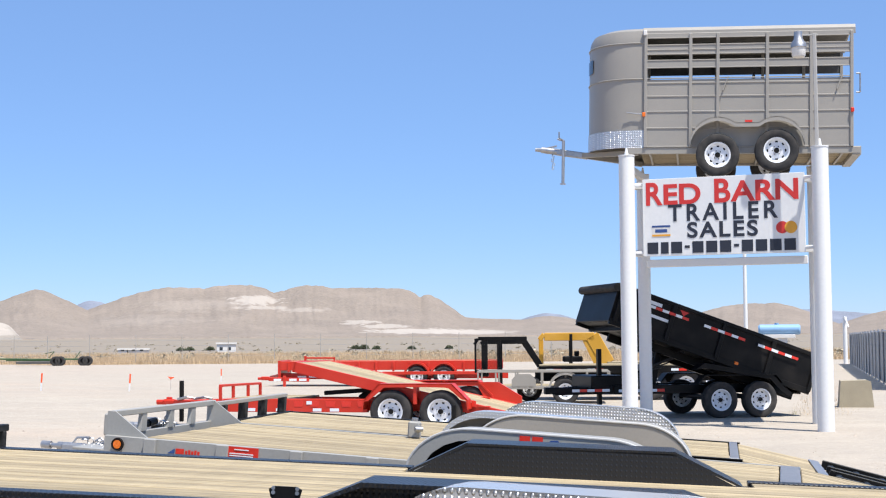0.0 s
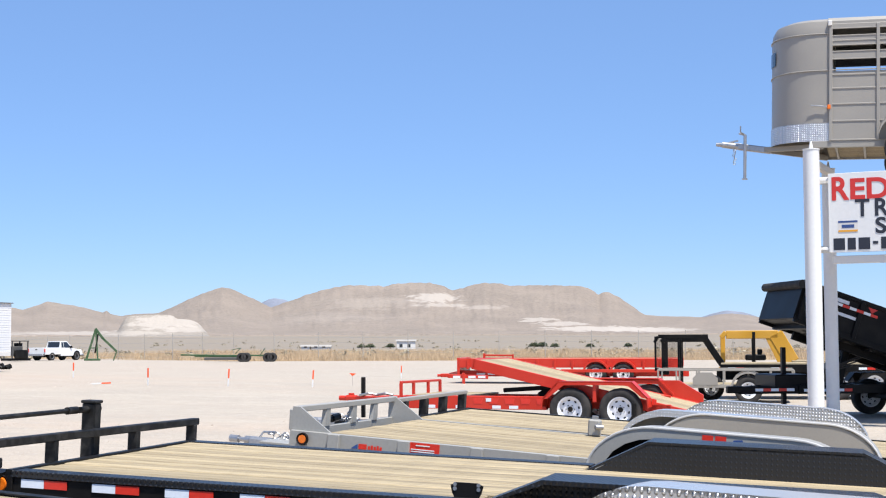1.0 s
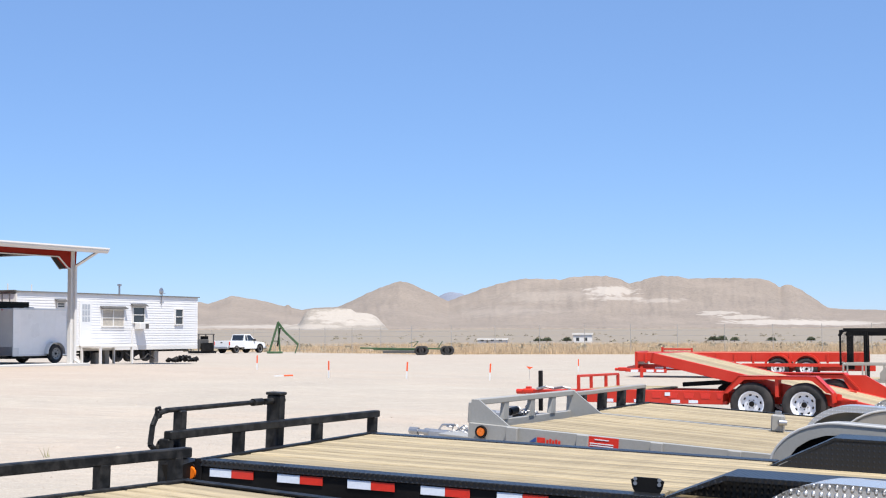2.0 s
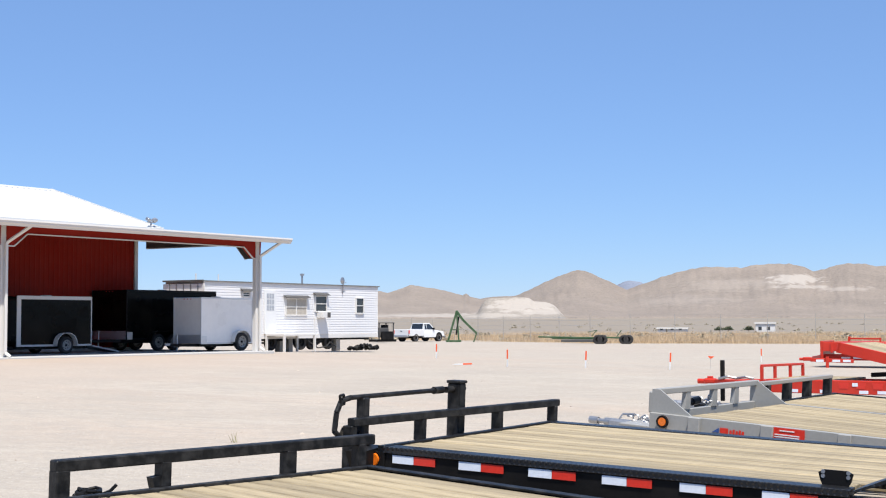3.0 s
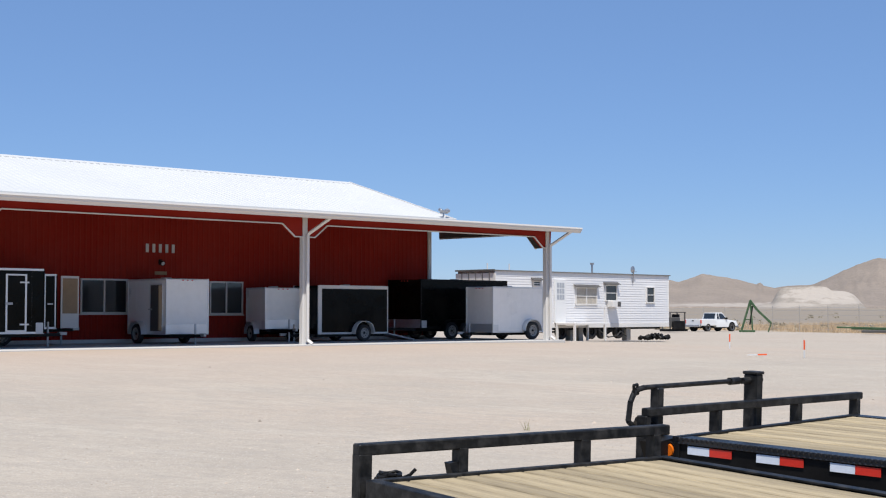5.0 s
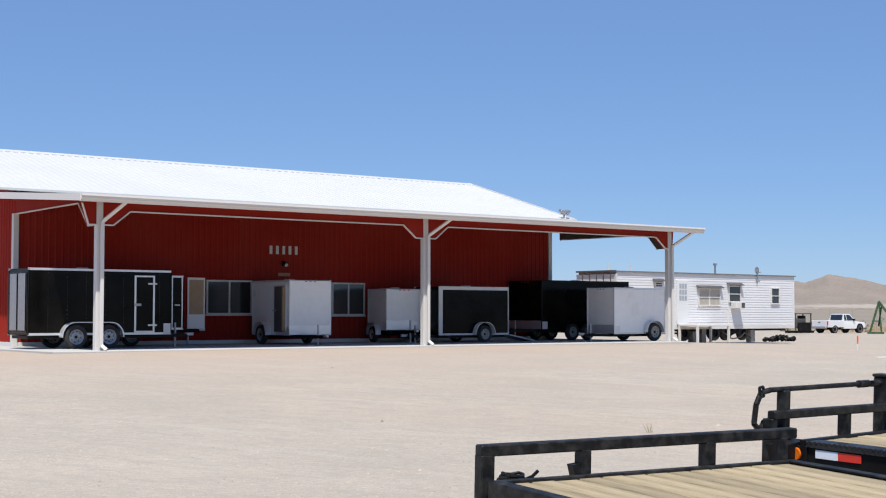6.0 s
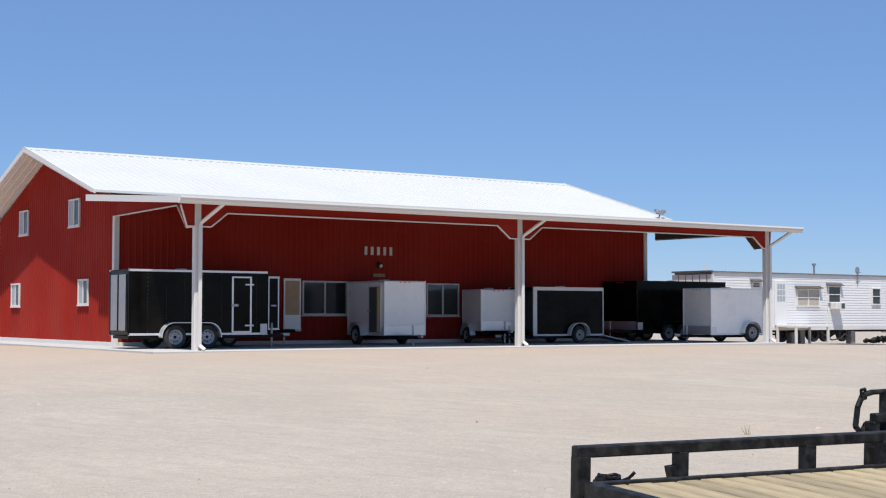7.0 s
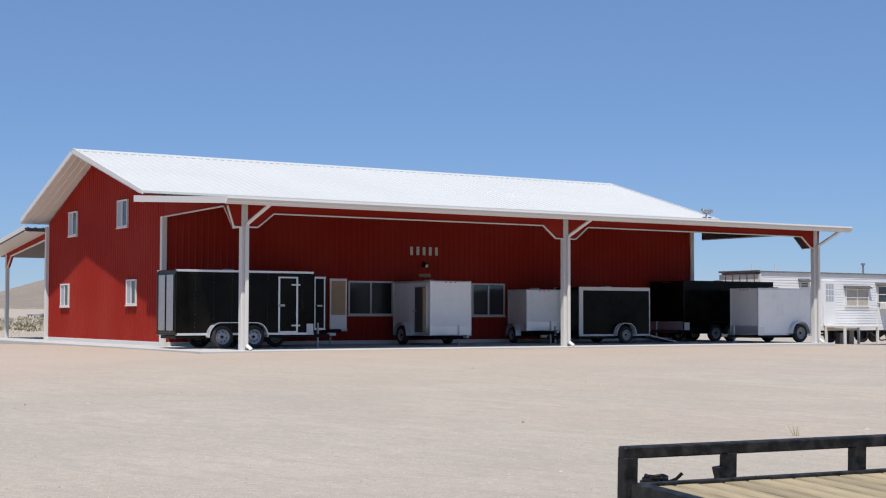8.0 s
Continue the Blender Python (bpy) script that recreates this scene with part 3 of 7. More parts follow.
for p in ((-0.05, V0, 4.3), (LB + 0.05, V0, 4.6), (-0.05, V1, 4.6), (LB + 0.05, V1, 4.6)):
    part("corner_trim", B(p[0] - 0.09, p[0] + 0.09, p[1] - 0.09, p[1] + 0.09, 0.0, p[2], 0.01), WHITE_TRIM, barn)


part("base_trim", B(-0.045, 0.0, V0, V1, 0.0, 0.13, 0.004), WHITE_TRIM, barn)
part("base_trim", B(0.0, LB, V0 - 0.045, V0, 0.0, 0.13, 0.004), WHITE_TRIM, barn)
BLIND = paint("window_blind_slats", (0.36, 0.38, 0.41), 0.35, var=0.12, scale=3, fine=30, bump=0.03, stretch=(0.5, 0.5, 6))


def barn_window(x0, x1, z0, z1, on_gable):
    def bx(m, a0, a1, b0, b1, d0, d1):
        return m.box(-d1, -d0, a0, a1, b0, b1, 0.004) if on_gable else m.box(a0, a1, V0 - d1, V0 - d0, b0, b1, 0.004)
    fr, w = Mesh(), 0.06
    bx(fr, x0, x1, z1 - w, z1, 0.0, 0.07), bx(fr, x0, x1, z0, z0 + w, 0.0, 0.07)
    bx(fr, x0, x0 + w, z0 + w, z1 - w, 0.0, 0.065), bx(fr, x1 - w, x1, z0 + w, z1 - w, 0.0, 0.065)
    xm = (x0 + x1) / 2
    win = part("window", fr, WHITE_TRIM, barn, "white-framed sliding window")
    mu = Mesh()
    bx(mu, xm - 0.03, xm + 0.03, z0 + w, z1 - w, 0.02, 0.06)
    part("mullion", mu, WHITE_TRIM, win)
    for a, b in ((x0 + w, xm - 0.03), (xm + 0.03, x1 - w)):
        pm = Mesh()
        bx(pm, a, b, z0 + w, z1 - w, 0.026, 0.034)
        part("pane", pm, BLIND if a > x0 + 0.2 and on_gable else PANE, win)
    part("window_sill", bx(Mesh(), x0 - 0.04, x1 + 0.04, z0 - 0.04, z0, 0.0, 0.08), WHITE_TRIM, win)


for g in ((15.3, 16.32, 4.08, 5.03), (9.72, 10.78, 4.14, 5.12), (16.22, 17.22, 1.34, 2.24), (8.78, 9.75, 1.37, 2.27)):
    barn_window(*g, True)
for g in ((6.9, 8.75, 1.03, 2.26), (12.2, 13.7, 1.0, 2.24)):
    barn_window(*g, False)
# number as plain bars over the office door
nb = Mesh()
for i in range(5):
    nb.box(9.47 + i * 0.27, 9.47 + i * 0.27 + 0.12, V0 - 0.06, V0 - 0.03, 3.24, 3.55, 0.01)
part("number_bars", nb, WHITE_TRIM, barn, "five pale bars in place of a number")
wl_ = part("wall_lamp", Mesh().box(10.0, 10.14, V0 - 0.08, V0 - 0.02, 2.80, 3.0, 0.02).cyl((10.07, V0 - 0.06, 2.92), (10.07, V0 - 0.24, 2.84), 0.06, 0.10, 14), BLACK, barn, "small dark wall lamp")
part("lens", Mesh().cyl((10.07, V0 - 0.225, 2.847), (10.07, V0 - 0.245, 2.838), 0.07, 0.07, 14), WHITE_TRIM, wl_)
part("door_sign", B(9.85, 10.35, V0 - 0.06, V0 - 0.035, 2.44, 2.56, 0.005), TAN_PLY, barn, "narrow tan sign over the office door")
# roof flood lamp
fl = part("flood_lamp", Mesh().cyl((23.75, 5.9, 5.05), (23.82, 5.9, 5.32), 0.035).bar((23.6, 5.9, 5.32), (24.05, 5.9, 5.32), 0.05, 0.05), STEEL, barn, "twin flood lamp on roof edge")
for s in (-0.17, 0.17):
    part("lamp_head", Mesh().box(-0.11, 0.11, -0.1, 0.1, -0.07, 0.07, 0.03, m=pose(23.83 + s, 5.9, 5.42, 25, -18 if s > 0 else 18)), STEEL, fl)
# panel seams under the gable overhang
for k in range(3):
    uu = -0.78 + 0.26 * k
    part("soffit_seam", Mesh().bar((uu, RV, RZ - 0.165), (uu, 19.5, 4.715), 0.035, 0.02).bar((uu, RV, RZ - 0.165), (uu, 6.3, 5.05), 0.035, 0.02), WHITE_TRIM, barn)
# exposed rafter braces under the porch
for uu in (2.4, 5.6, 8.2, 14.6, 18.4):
    part("porch_purlin", Mesh().bar((uu, 0.1, 4.28), (uu, 6.2, 4.70), 0.07, 0.12), DARK_STEEL_SHADE, barn)
# rear lean-to
part("rake_trim", Mesh().prism([(19.05, 4.62), (26.25, 3.80), (26.25, 3.62), (19.05, 4.44)], OU0 - 0.02, OU0 + 0.02, "x"), WHITE_TRIM, barn)
part("soffit", Mesh().prism([(19.05, 4.395), (26.2, 3.595), (26.2, 3.575), (19.05, 4.375)], OU0 + 0.03, -0.07, "x"), WHITE_TRIM, barn)
part("header_trim", Mesh().bar((-0.075, 19.1, 4.08), (-0.075, 24.2, 3.58), 0.05, 0.06).bar((-0.075, 24.2, 3.58), (-0.075, 24.75, 3.08), 0.05, 0.06).bar((-0.09, 19.1, 0.2), (-0.09, 19.1, 4.1), 0.06, 0.1, (0, 1, 0)), WHITE_TRIM, barn)
part("porch_roof", sheet(corrugated(OU0, OU1, 0, 1, 0.3, 0.035), lambda a, o: (a, 19.3, 4.55 + o), lambda a, o: (a, 26.2, 3.75 + o)), WHITE_ROOF, barn)
# lean-to underside gets the same dark colour in place of shade
part("porch_ceiling", Mesh().prism([(19.1, 4.52), (26.2, 3.72), (26.2, 3.6), (19.1, 4.40)], OU0, OU1, "x"), DARK_STEEL_SHADE, barn)
part("header", Mesh().prism([(19.1, 4.4), (25.2, 3.72), (25.2, 3.1), (24.8, 3.1), (24.2, 3.6), (19.1, 4.1)], -0.06, 0.06, "x"), RED_WALL, barn)
for c in COLS:
    part("column", B(c - 0.08, c + 0.08, 24.95, 25.11, -0.25, 3.75, 0.015), WHITE_TRIM, barn)
slab = tagged(part("porch_slab", B(-1.45, 24.6, -0.34, 26.0, -0.4, 0.0, 0.02), SLAB), "pale concrete slab under the barn and porch", "slab", kind="structure")
slab.matrix_world = BARN
step_pad = tagged(part("floor", B(0.05, LB - 0.05, V0 + 0.05, V1 - 0.05, 0.06, 0.2, 0.02), CONCRETE), "raised concrete floor of the barn", "floor", kind="structure")
step_pad.matrix_world = BARN


# ---- shared trailer parts ----
def wheel_meshes(r, w, rim_r):
    t = Mesh()
    h = w / 2
    t.ring([(rim_r, -h * 0.75), (rim_r + 0.02, -h * 0.9), (r * 0.86, -h), (r * 0.96, -h * 0.85), (r, -h * 0.6), (r * 0.985, -h * 0.32), (r, -h * 0.28), (r, h * 0.28), (r * 0.985, h * 0.32), (r, h * 0.6), (r * 0.96, h * 0.85), (r * 0.86, h), (rim_r + 0.02, h * 0.9), (rim_r, h * 0.75)], (0, 0, 0), n=36)
    rim = Mesh()
    rim.ring([(rim_r + 0.012, -h * 0.86), (rim_r - 0.012, -h * 0.8), (rim_r - 0.03, -h * 0.35), (rim_r * 0.72, -h * 0.25), (rim_r * 0.5, -h * 0.42), (rim_r * 0.42, -h * 0.42), (0.001, -h * 0.38)], (0, 0, 0), n=32)
    rim.ring([(0.001, h * 0.38), (rim_r * 0.42, h * 0.42), (rim_r * 0.5, h * 0.42), (rim_r * 0.72, h * 0.25), (rim_r - 0.03, h * 0.35), (rim_r - 0.012, h * 0.8), (rim_r + 0.012, h * 0.86)], (0, 0, 0), n=32)
    hub = Mesh()
    for s in (-1, 1):
        hub.cyl((0, s * h * 0.3, 0), (0, s * h * 0.72, 0), rim_r * 0.24, rim_r * 0.19, 14)
        for k in range(8):
            a = radians(45 * k + 10)
            c = (math.cos(a) * rim_r * 0.72, math.sin(a) * rim_r * 0.72)
            hub.cyl((c[0], s * h * 0.235, c[1]), (c[0], s * h * 0.30, c[1]), rim_r * 0.115, n=8)
        for k in range(6):
            a = radians(60 * k)
            c = (math.cos(a) * rim_r * 0.34, math.sin(a) * rim_r * 0.34)
            hub.cyl((c[0], s * h * 0.36, c[1]), (c[0], s * h * 0.52, c[1]), rim_r * 0.045, n=6)
    return t.data("tyre"), rim.data("rim"), hub.data("hub")


WHEELS = {}


def wheel(parent, x, y, z, r=0.38, w=0.22, rim_r=0.21, rim_mat=None):
    rim_mat = rim_mat or WHITE_RIM
    key = (r, w, rim_r, rim_mat.name)
    if key not in WHEELS:
        WHEELS[key] = wheel_meshes(r, w, rim_r)
    a, b, c = WHEELS[key]
    t = piece("wheel", a, RUBBER, parent, (x, y, z), (0, radians((x * 97) % 60), 0))
    piece("rim", b, rim_mat, t)
    tagged(piece("hub", c, BLACK, t), kind="stuff")
    return t


PLANKS = {}


def planks(parent, x0, x1, y0, y1, z, wide=0.14, slope=0.0):
    """Deck boards along x, a few millimetres apart and a little uneven."""
    n = max(1, round((y1 - y0) / wide))
    w = (y1 - y0) / n
    rr = random.Random(int(x0 * 100 + y0 * 7 + x1 * 13))
    key = (round(x1 - x0, 3), round(w, 4))
    if key not in PLANKS:
        PLANKS[key] = B(0, x1 - x0, 0.005, w - 0.005, -0.038, 0, 0.006).data("deck_plank")
    for i in range(n):
        piece("deck_plank", PLANKS[key], WOOD, parent, (x0 + rr.uniform(-0.002, 0.002), y0 + i * w, z + rr.uniform(-0.004, 0.002)), (0, slope, rr.uniform(-0.0006, 0.0006)))


def channel(m, p, q, h, flange, open_to=1):
    """A C-channel along x from p to q, its web at y, flanges towards open_to."""
    (x0, y, z), (x1, _, z1) = p, q
    m.box(x0, x1, y - 0.006, y + 0.006, z - h, z, 0.002)
    ya, yb = (y, y + flange) if open_to > 0 else (y - flange, y)
    m.box(x0, x1, ya, yb, z - 0.01, z + 0.001, 0.002)
    m.box(x0, x1, ya, yb, z - h, z - h + 0.01, 0.002)
    return m


def tongue(parent, W, z, reach, mat, ground, chains=True):
    t = Mesh()
    for s in (0.12, 0.88):
        t.bar((0.3, W * s, z), (-reach, W * 0.5, z), 0.06, 0.09)
    fr = part("tongue", t, mat, parent)
    c = Mesh().box(-reach - 0.2, -reach + 0.05, W / 2 - 0.045, W / 2 + 0.045, z - 0.03, z + 0.05, 0.02)
    c.cyl((-reach - 0.40, W / 2, z + 0.015), (-reach - 0.31, W / 2, z + 0.015), 0.034, n=12).cyl((-reach - 0.31, W / 2, z + 0.015), (-reach - 0.18, W / 2, z + 0.015), 0.022, n=12).cyl((-reach - 0.24, W / 2, z + 0.015), (-reach - 0.18, W / 2, z + 0.015), 0.036, n=12)
    cp = part("coupler", c, STEEL, parent, "zinc-plated steel coupler")
    part("latch", Mesh().tube([(-reach - 0.1, W / 2, z + 0.04), (-reach - 0.06, W / 2, z + 0.10), (-reach + 0.06, W / 2, z + 0.11)], 0.010, 7), STEEL, cp)
    if chains:
        ch = Mesh()
        for k in range(9):
            a = k * 0.7
            ch.ring([(0.03, -0.007), (0.037, 0), (0.03, 0.007), (0.023, 0), (0.03, -0.007)], (-reach + 0.02 + 0.032 * k, W / 2 + 0.07 * math.sin(a), z + 0.07 + 0.02 * math.cos(a * 2)), "y" if k % 2 else "z", 10)
        part("safety_chain", ch, STEEL, parent, "bright zinc safety chain")
    return fr


def running_gear(parent, xs, W, z, ground, r=0.38, mat=None, y_out=0.12, rims=None):
    for x in xs:
        part("axle", Mesh().cyl((x, -0.05, z), (x, W + 0.05, z), 0.045, n=10), BLACK, parent)
        for y in (-y_out, W + y_out):
            wheel(parent, x, y, z, r, 0.225, r * 0.56, rims)


def teardrop(mat_parent, x0, x1, xt0, xt1, top, base, y0, y1, mat, name="fender", bumps=True, label="", skirt_mat=None, tread=None):
    """A tandem fender: rounded top strip with a flat skirt on its inner side."""
    pts, n = [], 10
    for i in range(n + 1):
        a = math.pi / 2 * i / n
        pts.append((x0 + (xt0 - x0) * (1 - math.cos(a)) , base + (top - base) * math.sin(a)))
    for i in range(n + 1):
        a = math.pi / 2 * (1 - i / n)
        pts.append((x1 - (x1 - xt1) * (1 - math.cos(a)), base + (top - base) * math.sin(a)))
    th = 0.018
    m = Mesh()
    inner = [(x + (0.02 if x < (x0 + x1) / 2 else -0.02), z - th) for x, z in pts]
    m.prism(pts + inner[::-1], y0, y1, "y")
    f = part(name, m, tread or mat, mat_parent, label)
    return f, pts


# ---- near row of open trailers ----
def row_trailer(key, origin, rz, pitch, W, L, frame_mat, label):
    m = pose(*origin, 0, pitch, rz)
    return thing("flatbed_trailer", m, label, "trailer", "flatbed trailers in the near row")


# nearest trailer: black frame, bright tread-plate fenders
t1 = row_trailer("a", (-4.02, 5.54, 0.80), 68.9 - 90, 2.0, 1.97, 6.2, BLACK, "black flatbed trailer with pine deck and bright tread-plate fenders")
W1 = 1.97
planks(t1, 0.03, 6.1, 0.07, W1 - 0.07, 0.0)
fm = Mesh()
channel(fm, (0, 0.0, 0.012), (6.1, 0.0, 0.012), 0.15, 0.07, 1), channel(fm, (0, W1, 0.012), (6.1, W1, 0.012), 0.15, 0.07, -1)
fm.box(-0.01, 0.03, 0.0, W1, -0.14, 0.014, 0.004)
for k in range(10):
    fm.box(0.5 + k * 0.6, 0.56 + k * 0.6, 0.02, W1 - 0.02, -0.13, -0.042)
part("frame", fm, BLACK_WORN, t1, "black steel frame channel")
rm = Mesh()
rm.bar((-0.1, 0.0, 0.144), (-0.1, W1 + 0.09, 0.144), 0.066, 0.056)
part("front_rail", rm, BLACK_WORN, t1, "worn black square-tube front rail")
for y, w, zb in ((0.037, 0.075, -0.16), (0.62, 0.06, -0.02), (1.435, 0.07, -0.02), (W1 - 0.01, 0.06, -0.16)):
    part("rail_post", B(-0.135, -0.065, y - w / 2, y + w / 2, zb, 0.125, 0.006), BLACK_WORN, t1)
part("rail_gusset", Mesh().prism([(0.54, 0.05), (0.59, 0.055), (0.59, -0.06), (0.57, -0.06)], -0.125, -0.075, "x"), BLACK_WORN, t1)
tongue(t1, W1, -0.52, 0.8, BLACK_WORN, 0, False)
hs = Mesh()
hs.tube([(-0.42 + 0.05 * math.cos(0.7 * k), 0.385 + 0.06 * math.sin(0.7 * k) + 0.0015 * k, -0.062 + 0.0012 * k + 0.006 * math.sin(1.9 * k)) for k in range(27)] + [(-0.40, 0.48, -0.06), (-0.41, 0.53, -0.05), (-0.40, 0.56, -0.02)], 0.009, 7)
part("wiring_plug", hs, BLACK, t1, "coiled black wiring harness with plug")
running_gear(t1, (3.65, 4.5), W1, -0.277, 0)
for y0, y1 in ((-0.27, -0.01), (W1 + 0.01, W1 + 0.27)):
    f, pts = teardrop(t1, 3.18, 4.95, 3.62, 4.5, 0.318, -0.10, y0, y1, SILVER_TREAD, label="bright diamond tread-plate fender", tread=SILVER_TREAD)
    sk = Mesh()
    ya = y1 - 0.012 if y0 < 0 else y0
    sk.prism(pts, ya, ya + 0.012, "y")
    part("skirt", sk, SILVER_TREAD, f)
    oy = y0 if y0 < 0 else y1
    rimm = Mesh()
    rimm.tube([(x, oy, z - 0.01) for x, z in pts], 0.012, 6)
    part("rolled_edge", rimm, STEEL, f)

# second trailer: black deck-over frame with tread edge, tape and drive-over fenders
t2 = row_trailer("b", (-3.51, 7.92, 0.86), 82.4 - 90, 2.3, 2.5, 6.6, BLACK, "black flatbed trailer with pine deck and red-white reflective tape")
W2, L2 = 2.5, 6.6
FA, FB = 3.0, 5.25
planks(t2, 0.04, 6.5, 0.42, 2.1, 0.0)
for y0, y1 in ((0.14, 0.42), (2.1, 2.36)):
    planks(t2, 0.04, (2.76 if y0 < 1 else FA) - 0.02, y0, y1, 0.0)
    planks(t2, FB + 0.02, 6.5, y0, y1, 0.0)
for y0, y1 in ((0.0, 0.138), (2.364, 2.5)):
    for x0, x1 in ((0, 2.77 if y0 < 1 else FA), (FB, 6.5)):
        part("tread_edge", B(x0, x1, y0, y1, -0.03, 0.008, 0.003), BLACK_TREAD, t2, "black tread-plate deck edge")
fm = Mesh()
for y, o in ((0.02, 1), (2.48, -1)):
    channel(fm, (0, y, -0.032), (6.5, y, -0.032), 0.16, 0.06, o)
fm.box(-0.012, 0.036, 0.0, 2.5, -0.15, 0.012, 0.004)
for k in range(14):
    fm.box(0.3 + k * 0.45, 0.35 + k * 0.45, 0.03, 2.47, -0.12, -0.042)
part("frame", fm, BLACK, t2, "gloss black steel frame")
seg = B(0, 0.144, -0.003, 0.003, 0, 0.048, 0.001)
mw, mr = seg.data("tape_white"), seg.data("tape_red")
x = 0.09
while x < 6.0:
    piece("tape_white", mw, TAPE_WHITE, t2, (x, 0.009, -0.086))
    piece("tape_red", mr, RED_LENS, t2, (x + 0.146, 0.009, -0.086))
    x += 0.447
rm = Mesh()
rm.bar((-0.172, -0.055, 0.140), (-0.012, 2.58, 0.140), 0.055, 0.05)
part("front_rail", rm, BLACK_WORN, t2, "worn black square-tube front rail")
for y, w, zb, zt in ((-0.045, 0.06, -0.17, 0.12), (0.72, 0.055, -0.02, 0.12), (1.70, 0.06, -0.02, 0.12), (2.515, 0.05, -0.12, 0.12)):
    part("rail_post", B(-0.215 + 0.064 * y, -0.145 + 0.064 * y, y - w / 2, y + w / 2, zb, zt, 0.006), BLACK_WORN, t2)
part("corner_plate", Mesh().prism([(-0.14, -0.02), (0.12, 0.0), (0.12, -0.17), (-0.06, -0.17)], -0.15, -0.03, "x"), BLACK, t2)
jk = part("jack", B(-0.222, -0.125, 1.225, 1.325, -0.75, 0.33, 0.012), BLACK_WORN, t2, "square black drop-leg jack")
part("jack_cap", Mesh().box(-0.227, -0.12, 1.22, 1.33, 0.325, 0.345, 0.005).cyl((-0.18, 1.13, 0.285), (-0.18, 1.385, 0.285), 0.022, n=10), BLACK_WORN, jk)
part("jack_foot", B(-0.28, -0.08, 1.16, 1.37, -0.86, -0.74, 0.01), BLACK, jk)
cr = Mesh().cyl((-0.2, -0.02, 0.285), (-0.2, 1.16, 0.285), 0.016, n=10).cyl((-0.2, 1.0, 0.285), (-0.2, 1.12, 0.285), 0.025, n=10)
cr.tube([(-0.2, -0.02, 0.285), (-0.215, -0.10, 0.27), (-0.22, -0.14, 0.2), (-0.225, -0.15, 0.09), (-0.22, -0.10, 0.05)], 0.017, 9)
part("crank_handle", cr, BLACK_WORN, jk, "black jack crank handle")
part("crank_grip", Mesh().tube([(-0.21, -0.125, 0.30), (-0.21, -0.085, 0.305), (-0.21, -0.075, 0.25), (-0.21, -0.115, 0.245), (-0.21, -0.125, 0.30)], 0.009, 7), BLACK_WORN, jk)
part("crank_bracket", B(-0.225, -0.165, 0.08, 0.15, -0.1, 0.28, 0.008), BLACK_WORN, jk)
hs = Mesh()
hs.tube([(-0.3, 0.05, 0.05), (-0.25, 0.0, 0.09), (-0.2, 0.06, 0.06), (-0.14, 0.03, 0.02), (-0.12, -0.02, -0.03)], 0.02, 8)
part("wiring_plug", hs, BLACK, t2, "black wiring harness")
part("safety_chain", Mesh().box(-0.2, -0.11, 0.05, 0.11, 0.0, 0.04, 0.01), STEEL, t2)
tongue(t2, W2, -0.52, 0.9, BLACK_WORN, 0, False)
amb = part("marker_lamp", Mesh().cyl((-0.035, 0.012, -0.073), (-0.035, -0.012, -0.073), 0.04, 0.035, 18), AMBER, t2, "round amber marker lamp")
part("lamp_ring", Mesh().ring([(0.04, 0.0), (0.050, -0.008), (0.052, 0.004), (0.04, 0.0)], (-0.035, 0.006, -0.073), "y", 18), BLACK, amb)
running_gear(t2, (3.68, 4.58), W2, -0.315, 0, y_out=-0.2)
for y0, y1, inner in ((0.0, 0.4, 1), (2.1, 2.5, 0)):
    fa, ft = (2.78, 3.1) if inner else (FA, 3.40)
    zt = 0.14 if inner else 0.205
    prof = [(fa, 0.0), (ft, zt), (4.76, zt), (FB - 0.05, 0.0)]
    inn = [(fa + 0.03, 0.0), (ft + 0.01, zt - 0.025), (4.75, zt - 0.025), (FB - 0.08, 0.0)]
    m2 = Mesh().prism(prof + inn[::-1], y0, y1, "y")
    f = part("fender", m2, BLACK_TREAD, t2, "angular black tread-plate drive-over fender")
    ya = y1 - 0.01 if inner else y0
    part("skirt", Mesh().prism([(fa + 0.01, -0.02), (ft, zt - 0.015), (4.76, zt - 0.015), (FB - 0.06, -0.02)], ya, ya + 0.01, "y"), BLACK_TREAD, f)
pl = Mesh().prism([(2.635, -0.055), (2.705, -0.055), (2.75, 0.03), (2.76, 0.07), (2.73, 0.085), (2.61, 0.085), (2.58, 0.07), (2.59, 0.03)], 0.14, 0.15, "y")
hold = part("winch_plate", pl, BLACK, t2, "black bolted bracket plate")
for dx in (2.605, 2.735):
    for dz in (0.052, 0.075):
        part("bolt_hole", Mesh().cyl((dx, 0.139, dz), (dx, 0.136, dz), 0.011, n=10), STEEL, hold)

LIGHT_GREY = paint("light_grey_enamel", (0.47, 0.46, 0.44), 0.4, var=0.08, scale=2.0, bump=0.02)
# third trailer: grey frame, teardrop fenders, grey bulkhead
t3 = row_trailer("c", (-2.45, 11.69, 0.84), 76.6 - 90, 3.9, 2.09, 6.2, GREY, "grey flatbed trailer with pine deck and rounded fenders")
W3 = 2.09
planks(t3, 0.02, 5.02, 0.05, W3 - 0.05, 0.0)
planks(t3, 5.2, 6.15, 0.05, W3 - 0.05, -0.005, slope=radians(9))
part("dovetail_plate", B(5.03, 5.19, 0.0, W3, -0.03, 0.006, 0.003), STEEL, t3, "grey steel plate across the deck break")
fm = Mesh()
